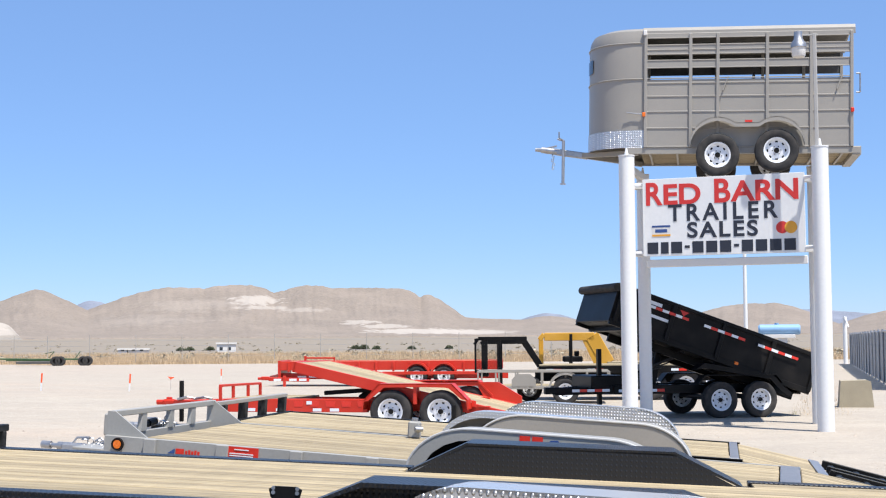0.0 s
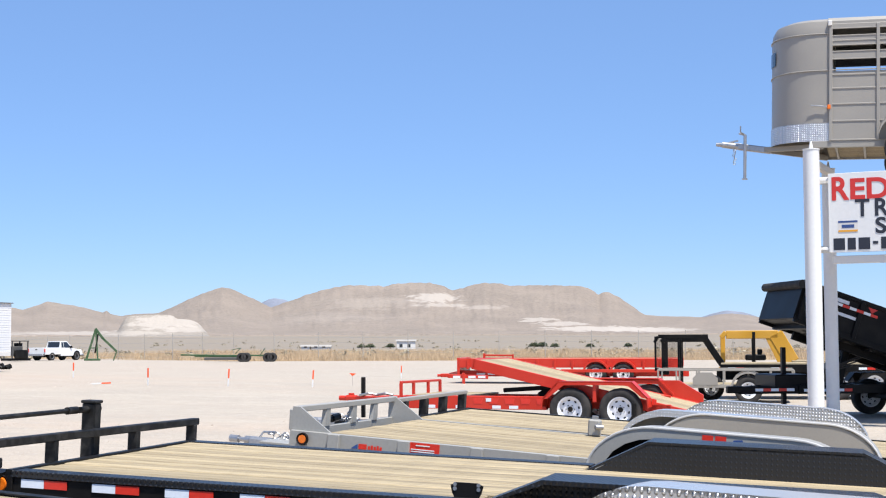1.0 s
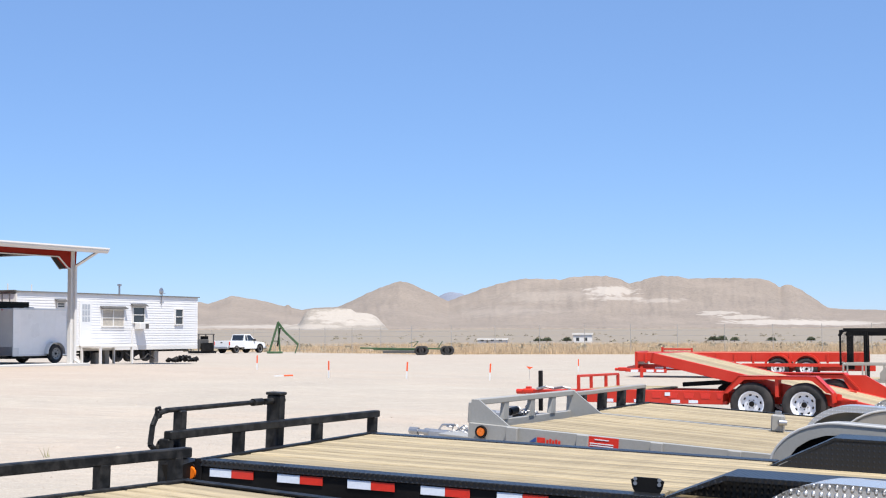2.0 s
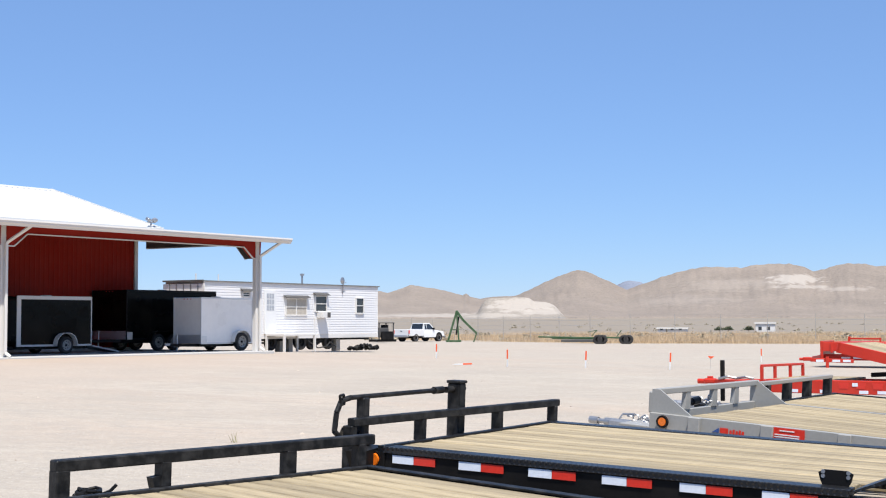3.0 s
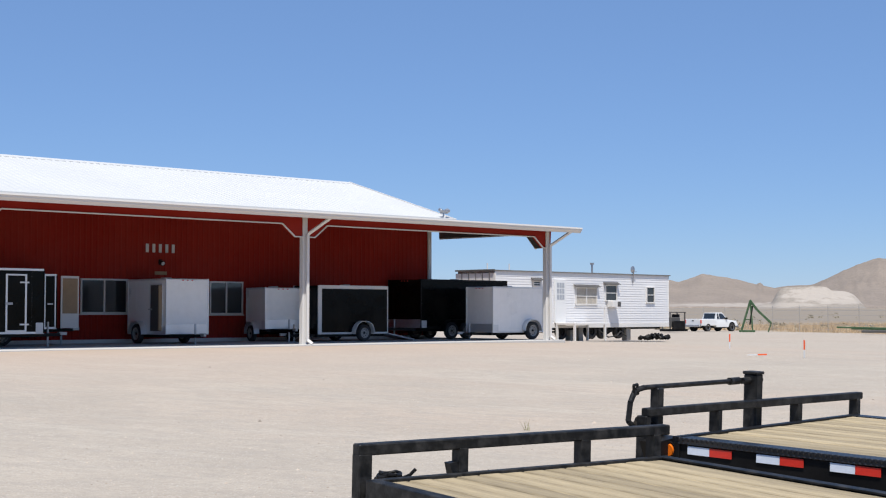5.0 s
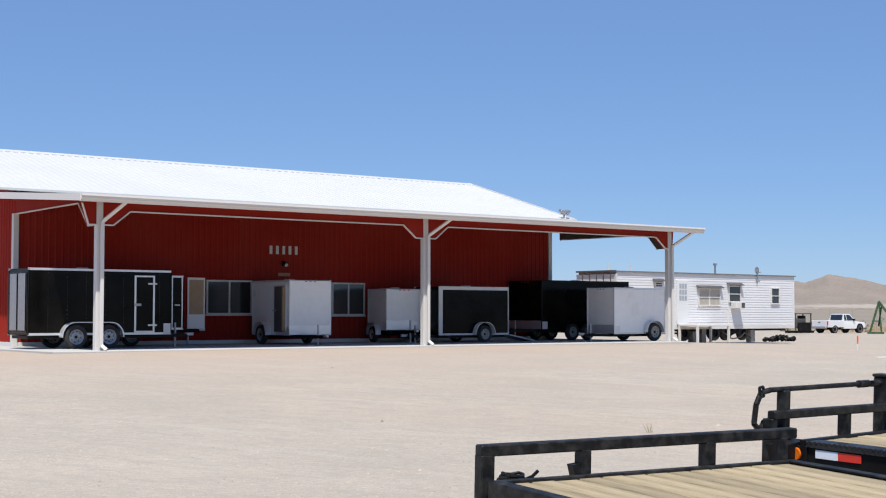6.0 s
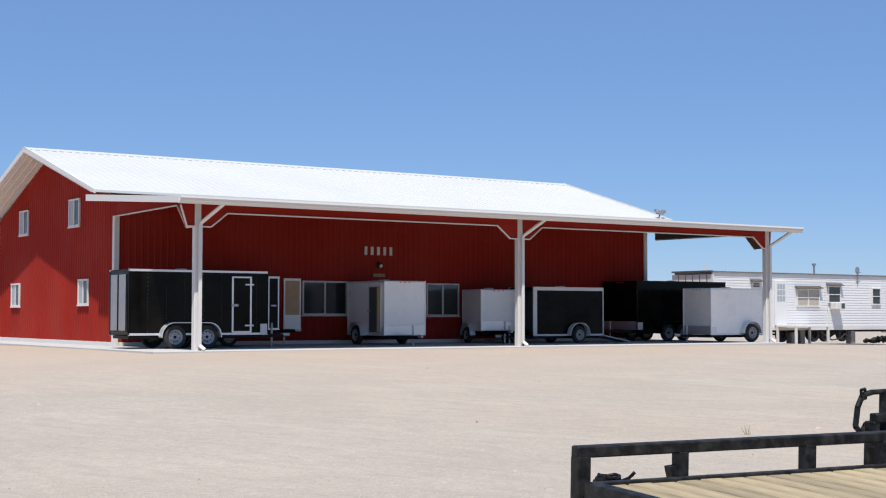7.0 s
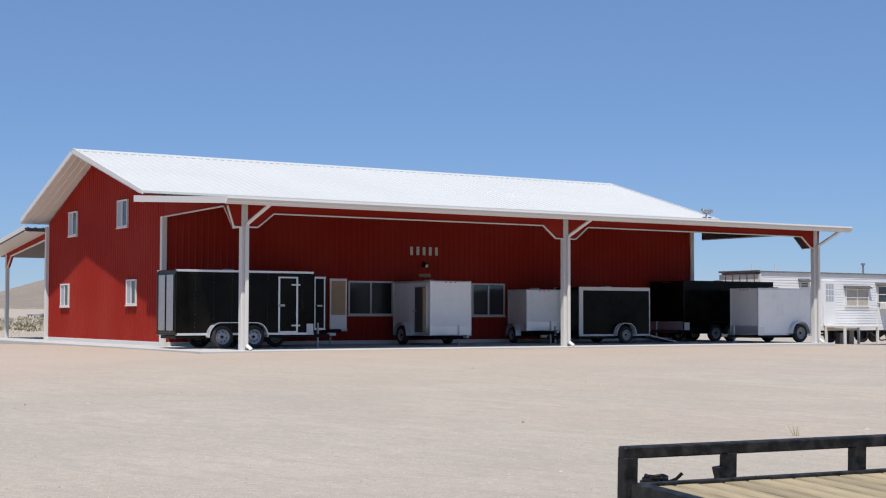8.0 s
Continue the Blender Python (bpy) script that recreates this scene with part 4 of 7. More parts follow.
for y, o in ((-0.045, 1), (W3 + 0.045, -1)):
    channel(fm, (-0.3, y, 0.0), (5.2, y, 0.0), 0.155, 0.05, o)
fm.box(-0.31, -0.26, 0.0, W3, -0.15, 0.0, 0.004)
for k in range(10):
    fm.box(0.3 + k * 0.55, 0.36 + k * 0.55, 0.01, W3 - 0.01, -0.13, -0.042)
part("frame", fm, GREY, t3, "grey channel side frame")
pk = B(0, 0.1, -0.085, -0.05, -0.15, 0.0, 0.004).data("stake_pocket")
for k in range(6):
    piece("stake_pocket", pk, GREY, t3, (0.06 + 0.62 * k, -0.002, 0))
bk = Mesh().bar((-0.27, 0.02, 0.172), (-0.27, W3 + 0.04, 0.172), 0.05, 0.05)
part("bulkhead_rail", bk, GREY, t3, "grey formed bulkhead rail")
for y0 in (0.0, W3 - 0.02):
    part("bulkhead_end", Mesh().prism([(-0.31, -0.15), (-0.31, 0.192), (-0.24, 0.192), (0.05, 0.0)], y0, y0 + 0.02, "y"), GREY, t3)
for y0 in (0.52, 1.08, 1.56):
    part("bulkhead_post", Mesh().prism([(y0, 0.0), (y0 + 0.11, 0.0), (y0 + 0.10, 0.165), (y0 + 0.02, 0.15)], -0.29, -0.25, "x"), GREY, t3)
part("hose_hook", B(-0.4, -0.31, 0.12, 0.2, -0.02, 0.16, 0.01), GREY, t3)
tongue(t3, W3, -0.255, 1.05, GREY, 0)
part("tongue_plate", B(-0.95, -0.33, 0.66, 1.42, -0.215, -0.195, 0.004), GREY, t3, "grey tongue cover plate")
part("wiring_plug", Mesh().tube([(-0.62, 0.95, -0.17), (-0.55, 0.9, -0.10), (-0.42, 0.95, -0.08), (-0.33, 1.0, -0.12), (-0.3, 1.05, -0.02)], 0.013, 7), BLACK, t3)
part("plug_head", Mesh().cyl((-0.35, 0.86, 0.04), (-0.35, 1.0, 0.05), 0.035, n=9).cyl((-0.35, 0.80, 0.035), (-0.35, 0.87, 0.04), 0.026, n=9), BLACK, t3)
cbk = Mesh()
for k in range(8):
    a = k * 0.9
    cbk.ring([(0.024, -0.006), (0.03, 0), (0.024, 0.006), (0.018, 0), (0.024, -0.006)], (-0.30 + 0.02 * math.cos(a), 1.10 + 0.018 * k, 0.045 + 0.03 * math.sin(a * 1.7)), "y" if k % 2 else "z", 10)
tagged(part("safety_chain", cbk, STEEL, t3, "heap of bright zinc chain"), kind="stuff")
amb = part("marker_lamp", Mesh().cyl((-0.17, -0.085, -0.062), (-0.17, -0.05, -0.062), 0.034, 0.036, 20), AMBER, t3, "round amber marker lamp")
part("lamp_ring", Mesh().ring([(0.035, -0.0), (0.050, -0.010), (0.054, 0.01), (0.035, 0.0)], (-0.17, -0.077, -0.062), "y", 20), BLACK, amb)
st = part("warning_sticker", B(0.755, 1.03, -0.060, -0.0525, -0.102, -0.005), RED_LENS, t3, "red warning sticker with pale print")
for zz, a, b in ((-0.030, 0.76, 0.88), (-0.062, 0.72, 0.92), (-0.079, 0.72, 0.92)):
    part("print_bar", B(a + 0.07, b + 0.07, -0.0635, -0.0605, zz, zz + 0.008), WHITE, st)
lg = part("maker_badge", B(0.33, 0.40, -0.057, -0.0525, -0.10, -0.058), RED_LENS, t3, "plain red and blue badge shapes")
for k in range(5):
    part("badge_bar", B(0.412 + 0.026 * k, 0.430 + 0.026 * k, -0.057, -0.0525, -0.098, -0.070 + 0.008 * (k % 2)), RED_LENS, lg)
part("badge_wedge", Mesh().prism([(0.26, -0.1), (0.32, -0.06), (0.32, -0.1)], -0.057, -0.0525, "y"), SIGN_BLUE, lg)
wp = part("tie_down_post", B(1.72, 1.83, 1.90, 1.99, 0.0, 0.155, 0.015), GREY, t3, "grey upright lock post with pin")
part("pin", Mesh().cyl((1.80, 1.86, 0.09), (1.86, 1.90, 0.09), 0.025, n=12).cyl((1.775, 1.945, 0.15), (1.775, 1.945, 0.185), 0.03, n=10), STEEL, wp)
running_gear(t3, (2.80, 3.70), W3, -0.25, 0, r=0.36)
for y0, y1, side in ((-0.24, 0.0, -1), (W3, W3 + 0.24, 1)):
    f, pts = teardrop(t3, 2.28, 4.27, 2.78, 3.80, 0.295 if side < 0 else 0.275, -0.08, y0, y1, GREY, label="grey rounded fender with bright rolled edge")
    oy = y0 if side < 0 else y1
    part("rolled_edge", Mesh().tube([(x, oy if side < 0 else y0, z - 0.004) for x, z in pts], 0.010, 7), LIGHT_GREY, f)
    top = [(x, z - 0.002) for x, z in pts]
    if side < 0:
        # outer face with two wheel openings
        arch = [(4.27, -0.08)]
        for c in (3.72, 2.80):
            arch += [(c + 0.40 * math.cos(math.pi * k / 10), -0.08 + 0.29 * math.sin(math.pi * k / 10)) for k in range(11)]
        part("outer_lip", Mesh().prism(pts + arch[1:], y0 - 0.002, y0 + 0.008, "y"), GREY, f)
        # inner face is black instead of grey to paint the wheel-well shade
        part("skirt", Mesh().prism(top, y0 + 0.225, y0 + 0.235, "y"), BLACK, f, "inner fender coloured black for wheel-well shade")
        bd = part("badge", B(3.14, 3.22, y0 - 0.006, y0 - 0.003, 0.212, 0.272), RED_LENS, f, "plain red and blue badge shapes")
        part("badge_bar", B(3.235, 3.315, y0 - 0.006, y0 - 0.003, 0.212, 0.272), RED_LENS, bd)
        part("badge_wedge", Mesh().prism([(3.34, 0.205), (3.45, 0.205), (3.43, 0.258), (3.37, 0.252)], y0 - 0.006, y0 - 0.003, "y"), SIGN_BLUE, bd)
    else:
        part("skirt", Mesh().prism(top, y0, y0 + 0.01, "y"), TAUPE, f)

# fourth trailer: dark rail, bright tread-plate fenders, ramps let down
t4 = row_trailer("d", (-2.11, 13.98, 0.83), 79.0 - 90, 3.7, 2.09, 6.0, BLACK, "black flatbed trailer with pine deck and lowered ramps")
W4 = 2.09
planks(t4, 0.02, 4.78, 0.05, W4 - 0.05, 0.0)
planks(t4, 4.88, 5.6, 0.05, W4 - 0.05, -0.005, slope=radians(9))
part("dovetail_plate", B(4.79, 4.87, 0.0, W4, -0.03, 0.006, 0.003), STEEL, t4)
part("tail_plate", B(0, 0.1, 0.0, W4, -0.03, 0.006, 0.003, m=pose(5.6, 0, -0.12, 0, 9)), STEEL, t4)
fm = Mesh()
for y, o in ((0.0, -1), (W4, 1)):
    channel(fm, (0.0, y, 0.004), (4.9, y, 0.004), 0.14, 0.05, o)
fm.box(-0.03, 0.018, 0.0, W4, -0.14, 0.01, 0.004)
for k in range(9):
    fm.box(0.3 + k * 0.55, 0.36 + k * 0.55, 0.01, W4 - 0.01, -0.13, -0.042)
part("frame", fm, BLACK, t4)
part("front_rail", Mesh().bar((-0.1, -0.02, 0.175), (-0.1, W4 + 0.1, 0.175), 0.055, 0.038), TAUPE, t4, "grey formed front rail")
for y0 in (0.1, 0.72, 1.35, W4 - 0.05):
    part("rail_post", B(-0.14, -0.06, y0, y0 + 0.09, -0.02, 0.16, 0.006), BLACK_WORN, t4)
tongue(t4, W4, -0.2, 1.2, BLACK, 0)
running_gear(t4, (2.75, 3.6), W4, -0.245, 0, r=0.36)
for y0, y1, dx in ((-0.26, 0.0, -0.08), (W4, W4 + 0.26, 0.08)):
    f, pts = teardrop(t4, 2.22 + dx, 4.20 + dx, 2.66 + dx, 3.72 + dx, 0.29, -0.06, y0, y1, SILVER_TREAD, label="bright tread-plate rounded fender", tread=SILVER_TREAD)
    if y0 < 0:
        part("skirt", Mesh().prism([(x, z - 0.004) for x, z in pts], y1 - 0.012, y1, "y"), TAUPE, f)
        part("outer_lip", Mesh().prism(pts[1:-1] + [(x, max(z - 0.06, -0.05)) for x, z in reversed(pts[1:-1])], y0 - 0.004, y0 + 0.008, "y"), SILVER_TREAD, f, "bright tread-plate outer lip")
    else:
        part("skirt", Mesh().prism([(x, z - 0.004) for x, z in pts], y0, y0 + 0.012, "y"), SILVER_TREAD, f, "bright tread-plate inner face")
for y0 in (0.15, 1.2):
    rp = part("ramp", Mesh().bar((5.72, y0, -0.14), (7.2, y0, -0.42), 0.05, 0.09).bar((5.72, y0 + 0.65, -0.14), (7.2, y0 + 0.65, -0.42), 0.05, 0.09), BLACK, t4, "black steel ramp")
    for k in range(6):
        part("rung", Mesh().bar((5.8 + 0.25 * k, y0, -0.16 - 0.047 * k), (5.8 + 0.25 * k, y0 + 0.65, -0.16 - 0.047 * k), 0.05, 0.05), BLACK, rp)


# ---- sign tower with a stock trailer on top ----
SA = -21.0
tower = thing("sign_tower", pose(3.4, 26.26, 0, 0, 0, SA), "tall white pipe-post sign tower with painted sign board", "sign")


def pipe_post(x, y, top, r):
    m = Mesh().cyl((x, y, -0.1), (x, y, top), r, n=20)
    p = part("post", m, WHITE, tower, "white painted steel pipe post")
    part("post_cap", Mesh().cyl((x, y, top), (x, y, top + 0.02), r * 1.06, n=20).cyl((x, y, top + 0.02), (x, y, top + 0.16), r * 0.3, r * 0.12, 8), WHITE, p)


pipe_post(0.0, 0.0, 4.98, 0.145)
pipe_post(3.5, -0.28, 4.92, 0.145)
pipe_post(-0.17, 2.04, 4.85, 0.125)
pipe_post(3.13, 2.08, 4.85, 0.13)
bd = part("board", B(0.26, 3.18, 0.13, 0.17, 3.13, 4.55, 0.004), WHITE, tower, "white sign board with red and navy lettering")
for z in (3.2, 4.45):
    for x0, x1, y0 in ((0.0, 0.3, 0.1), (3.5, 3.14, -0.2)):
        part("bracket", Mesh().bar((x0, y0, z), (x1, 0.2, z), 0.05, 0.05), WHITE, tower)
    part("cross_beam", B(-0.02, 3.45, 0.28, 0.40, z - 0.06, z + 0.06, 0.01), WHITE, tower)
part("cross_beam", B(0.3, 3.2, 0.2, 0.3, 2.93, 3.07, 0.01), WHITE_TRIM, tower, "white beam under the board")
for xa, xb in ((-0.02, -0.12), (3.5, 3.13)):
    part("support_beam", Mesh().bar((xa, 0.1, 4.78), (xb, 2.0, 4.78), 0.12, 0.14), WHITE_TRIM, tower)


for text, size, x, z, wide, mat in (("R", 0.58, 0.455, 4.075, 0.31, SIGN_RED), ("ED", 0.51, 0.985, 4.08, 0.68, SIGN_RED), ("B", 0.60, 1.713, 4.08, 0.29, SIGN_RED), ("ARN", 0.51, 2.50, 4.09, 1.20, SIGN_RED)):
    lettering("letters", text, size, mat, bd, pose(x, 0.127, z, 90), 0.003, wide, 0.014)
lettering("letters", "TRAILER", 0.43, SIGN_DARK, bd, pose(1.713, 0.127, 3.765, 90), 0.003, 1.98, 0.010, 1.35)
lettering("letters", "SALES", 0.39, SIGN_DARK, bd, pose(1.713, 0.127, 3.455, 90), 0.003, 1.27, 0.010, 1.2)
for k, wd in enumerate((0.2, 0.14, 0.2, 0.09, 0.2, 0.2, 0.2, 0.09, 0.2, 0.2, 0.2, 0.2)):
    if k == 0:
        bx = 0.34
    part("number_bar", B(bx, bx + wd, 0.124, 0.1285, 3.26 if wd == 0.09 else 3.17, 3.31 if wd == 0.09 else 3.38), SIGN_DARK, bd)
    bx += wd + 0.05
cd = part("card_badge", B(0.43, 0.77, 0.126, 0.1285, 3.48, 3.69), WHITE_TRIM, bd, "plain blue and yellow card badge")
part("badge_band", B(0.43, 0.77, 0.123, 0.1255, 3.655, 3.69), SIGN_BLUE, cd)
part("badge_band", B(0.43, 0.77, 0.123, 0.1255, 3.49, 3.525), SIGN_YELLOW, cd)
part("badge_bar", B(0.49, 0.71, 0.123, 0.1255, 3.56, 3.62), SIGN_BLUE, cd)
c2 = part("card_badge", Mesh().cyl((2.78, 0.1285, 3.58), (2.78, 0.124, 3.58), 0.11, n=24), SIGN_RED, bd, "plain red and yellow disc badge")
part("badge_disc", Mesh().cyl((2.93, 0.1275, 3.58), (2.93, 0.1235, 3.58), 0.11, n=24), SIGN_YELLOW, c2)
# yard lamp on the tower's pole
LAMP_GREY = paint("weathered_pale_grey_paint", (0.40, 0.385, 0.36), 0.5, var=0.1, scale=3, bump=0.02)
lp = part("lamp_pole", Mesh().bar((3.46, -0.3, 4.85), (3.46, -0.3, 6.93), 0.06, 0.06, (0, 1, 0)).bar((3.52, -0.3, 6.90), (3.2, -0.34, 6.91), 0.03, 0.03), LAMP_GREY, tower, "slim white lamp pole")
part("lamp_shade", Mesh().ring([(0.03, 0.12), (0.07, 0.11), (0.08, -0.02), (0.13, -0.10), (0.14, -0.17), (0.125, -0.17), (0.11, -0.10)], (3.19, -0.34, 6.86), "z", 20), STEEL, lp, "silver dusk lamp shade")
part("lamp_lens", Mesh().ring([(0.122, 0.0), (0.12, -0.14), (0.10, -0.17), (0.001, -0.17)], (3.19, -0.34, 6.69), "z", 20), WHITE_TRIM, lp)


def stock_trailer():
    t = thing("stock_trailer", pose(3.77, 26.62, 5.19, 0, 1.4, -10), "taupe slatted stock trailer raised on the sign tower", "trailer")
    Lb, Wd, H = 3.8, 1.9, 2.24
    # curved nose, one bent sheet
    def outline(k, n=24):
        a = math.pi * k / n
        return (-1.09 * math.sin(a) ** 0.75, Wd / 2 - Wd / 2 * math.cos(a))
    n = 24
    ns = Mesh()
    zs = [0.0, 0.36, 0.362, 1.3, 1.302, 2.0, 2.12, 2.22, 2.27]
    ins = [0, 0, 0, 0, 0, 0, 0.02, 0.07, 0.2]
    for z, q in zip(zs, ins):
        for k in range(n + 1):
            x, y = outline(k, n)
            f = 1 - q
            ns.v.append((x * f, Wd / 2 + (y - Wd / 2) * (1 - q * 0.5), z))
    w = n + 1
    ns.f = [(j * w + k, (j + 1) * w + k, (j + 1) * w + k + 1, j * w + k + 1) for j in range(len(zs) - 1) for k in range(n)]
    ns.f.append(tuple((len(zs) - 1) * w + k for k in range(w)))
    nose = part("nose", ns, TAUPE, t, "smooth rounded taupe nose")
    gv = Mesh()
    for z in (0.0, 0.33):
        for k in range(n + 1):
            x, y = outline(k, n)
            gv.v.append((x * 1.012, Wd / 2 + (y - Wd / 2) * 1.012, z))
    gv.f = [(k, w + k, w + k + 1, k + 1) for k in range(n)]
    part("stone_guard", gv, SILVER_TREAD, nose, "bright tread-plate stone guard")
    for z in (1.3, 1.98):
        part("seam", Mesh().tube([(outline(k, n)[0] * 1.008, Wd / 2 + (outline(k, n)[1] - Wd / 2) * 1.008, z) for k in range(n + 1)], 0.012, 6), TAUPE, nose)
    wn_ = Mesh()
    for z in (1.5, 1.76):
        for k in range(8, 12):
            x, y = outline(k, n)
            wn_.v.append((x * 1.015, Wd / 2 + (y - Wd / 2) * 1.015, z))
    wn_.f = [(i, 4 + i, 5 + i, i + 1) for i in range(3)]
    part("nose_window", wn_, DARK_GLASS, nose)
    # roof
    pr = [(0, H - 0.14), (0.0, H - 0.03), (0.06, H + 0.04), (0.4, H + 0.11), (Wd / 2, H + 0.13), (Wd - 0.4, H + 0.11), (Wd - 0.06, H + 0.04), (Wd, H - 0.03), (Wd, H - 0.14), (Wd - 0.03, H - 0.14), (Wd - 0.03, H - 0.05), (Wd / 2, H + 0.08), (0.03, H - 0.05), (0.03, H - 0.14)]
    part("roof", Mesh().prism(pr, -0.02, Lb + 0.04, "x"), TAUPE, t, "rounded taupe roof with rolled edge")
    # both slatted sides
    posts = (0.0, 0.83, 1.33, 2.23, 3.02, 3.74)
    for y0, y1, sgn in ((-0.012, 0.012, -1), (Wd - 0.012, Wd + 0.012, 1)):
        for x in posts:
            part("side_post", B(x, x + 0.06, y0 - 0.03, y1 + 0.03, 0.0, H - 0.1, 0.006), TAUPE, t)
        sd_ = Mesh().box(0, Lb, y0, y1, 0.0, 1.28, 0.004)
        part("side_panel", sd_, TAUPE, t, "ribbed taupe side panel")
        for z in (0.0, 0.35, 0.66, 0.95, 1.2):
            part("rib", B(0.02, Lb, y0 - 0.012, y1 + 0.012, z, z + 0.03, 0.006), TAUPE, t)
        # far-side slats are coloured dark to paint in the shaded interior
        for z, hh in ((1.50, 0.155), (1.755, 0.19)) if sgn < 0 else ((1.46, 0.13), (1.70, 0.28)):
            part("slat", B(0.02, Lb, y0 - 0.006, y1 + 0.006, z, z + hh, 0.012), TAUPE if sgn < 0 else DARK_STEEL_SHADE, t)
        if sgn < 0:
            for z in (1.30, 1.50, 1.64, 1.755, 1.84, 1.93, 2.065):
                part("slat_rib", B(0.02, Lb, y0 - 0.016, y0, z - 0.008, z + 0.014, 0.005), TAUPE, t)
        part("slat", B(0.02, Lb, y0 - 0.006, y1 + 0.006, 2.065 if sgn < 0 else 2.02, 2.16, 0.01), TAUPE if sgn < 0 else DARK_STEEL_SHADE, t)
    # added dark sheet paints the shade under the taupe roof
    part("roof_shade_sheet", B(0.05, Lb - 0.05, 0.06, Wd - 0.06, H - 0.10, H - 0.08), DARK_STEEL_SHADE, t, "dark sheet under the roof standing in for inside shade")
    part("front_wall", B(-0.02, 0.02, 0.02, Wd - 0.02, 0, H - 0.05), TAUPE, t)
    part("divider", Mesh().box(2.0, 2.04, 0.05, Wd - 0.05, 0.1, 1.4), BLACK, t)
    fl = part("floor", B(-0.05, Lb + 0.02, 0.03, Wd - 0.03, -0.075, 0.0, 0.004), WOOD, t, "pine floor boards seen from below")
    fr = Mesh()
    for y in (0.02, Wd - 0.02):
        fr.box(-0.3, Lb + 0.12, y - 0.03, y + 0.03, -0.12, 0.0, 0.006)
    for k in range(8):
        fr.box(0.1 + 0.5 * k, 0.14 + 0.5 * k, 0.0, Wd, -0.11, -0.06)
    fr.bar((-0.1, 0.05, -0.09), (-1.25, Wd / 2, -0.02), 0.06, 0.1).bar((-0.1, Wd - 0.05, -0.09), (-1.25, Wd / 2, -0.02), 0.06, 0.1)
    part("frame", fr, TAUPE, t)
    part("rear_bumper", B(Lb - 0.02, Lb + 0.14, 0.0, Wd, -0.15, 0.01, 0.01), TAUPE, t)
    part("coupler", Mesh().bar((-1.1, Wd / 2, -0.04), (-1.72, Wd / 2, 0.05), 0.12, 0.12).cyl((-1.70, Wd / 2, 0.05), (-2.02, Wd / 2, 0.095), 0.065, 0.06, 12).cyl((-2.0, Wd / 2, 0.09), (-2.14, Wd / 2, 0.10), 0.045, 0.035, 12).bar((-1.9, Wd / 2, 0.13), (-1.72, Wd / 2, 0.17), 0.05, 0.03), STEEL, t, "steel ball coupler")
    part("jack", Mesh().cyl((-1.58, Wd / 2 - 0.12, -0.58), (-1.58, Wd / 2 - 0.12, 0.26), 0.03, n=10).box(-1.63, -1.53, Wd / 2 - 0.17, Wd / 2 - 0.07, -0.60, -0.58).bar((-1.58, Wd / 2 - 0.12, 0.25), (-1.70, Wd / 2 - 0.12, 0.29), 0.03, 0.03), STEEL, t, "steel tongue jack")
    ch = Mesh()
    for k in range(8):
        ch.ring([(0.022, -0.006), (0.028, 0), (0.022, 0.006), (0.016, 0), (0.022, -0.006)], (-1.80 + 0.015 * (k % 3), Wd / 2 - 0.05, 0.0 - 0.04 * k), "y" if k % 2 else "x", 9)
    part("safety_chain", ch, STEEL, t)
    # wheels and double-arch fender
    for x in (1.36, 2.42):
        part("axle", Mesh().cyl((x, 0, -0.06), (x, Wd, -0.06), 0.05, n=10), BLACK, t)
        for y in (-0.16, Wd + 0.16):
            wheel(t, x, y, -0.09 if x > 2 else -0.17, 0.395, 0.22, 0.225)
    for y0, y1 in ((-0.30, -0.03), (Wd + 0.03, Wd + 0.30)):
        pts = []
        for k in range(11):
            a = math.pi * (1 - k / 10 * 0.72)
            pts.append((1.36 + 0.5 * math.cos(a), 0.04 + 0.49 * math.sin(a)))
        for k in range(11):
            a = math.pi * (0.72 - k / 10 * 0.72)
            pts.append((2.42 + 0.5 * math.cos(a), 0.04 + 0.49 * math.sin(a)))
        top = [p for p in pts]
        ins_ = [(x, z - 0.02) for x, z in pts]
        fm_ = Mesh().prism(top + ins_[::-1], y0, y1, "y")
        f = part("fender", fm_, TAUPE, t, "double-arch taupe fender")
        lip = top + [(x, z - 0.08) for x, z in reversed(top)]
        oy = y0 if y0 < 0 else y1
        lm = Mesh().prism(lip, oy, oy + 0.008, "y")
        part("fender_lip", lm, TAUPE, f)
        part("badge", B(1.85, 1.98, oy - 0.006, oy - 0.002, 0.42, 0.46), RED_LENS, f, "plain red badge shape")
    for x, z, mt in ((0.0, 0.55, AMBER), (3.78, 0.6, RED_LENS)):
        part("side_marker", B(x - 0.03, x + 0.03, -0.07, -0.035, z + 0.03, z + 0.11, 0.008), mt, t)
    part("jack_handle", Mesh().tube([(-1.58, Wd / 2 - 0.12, 0.26), (-1.66, Wd / 2 - 0.2, 0.30), (-1.66, Wd / 2 - 0.2, 0.42)], 0.014, 6), STEEL, t)
    part("front_corner_cap", B(-0.02, 0.05, -0.06, 0.02, H - 0.12, H - 0.02, 0.01), WHITE_TRIM, t)
    part("gate_latch", Mesh().bar((0.0, -0.05, 0.62), (-0.32, -0.04, 0.66), 0.02, 0.02), STEEL, t)
    part("door_handle", Mesh().tube([(Lb + 0.05, 0.0, 1.0), (Lb + 0.12, 0.0, 1.0), (Lb + 0.12, 0.0, 1.35), (Lb + 0.05, 0.0, 1.35)], 0.015, 6), STEEL, t)
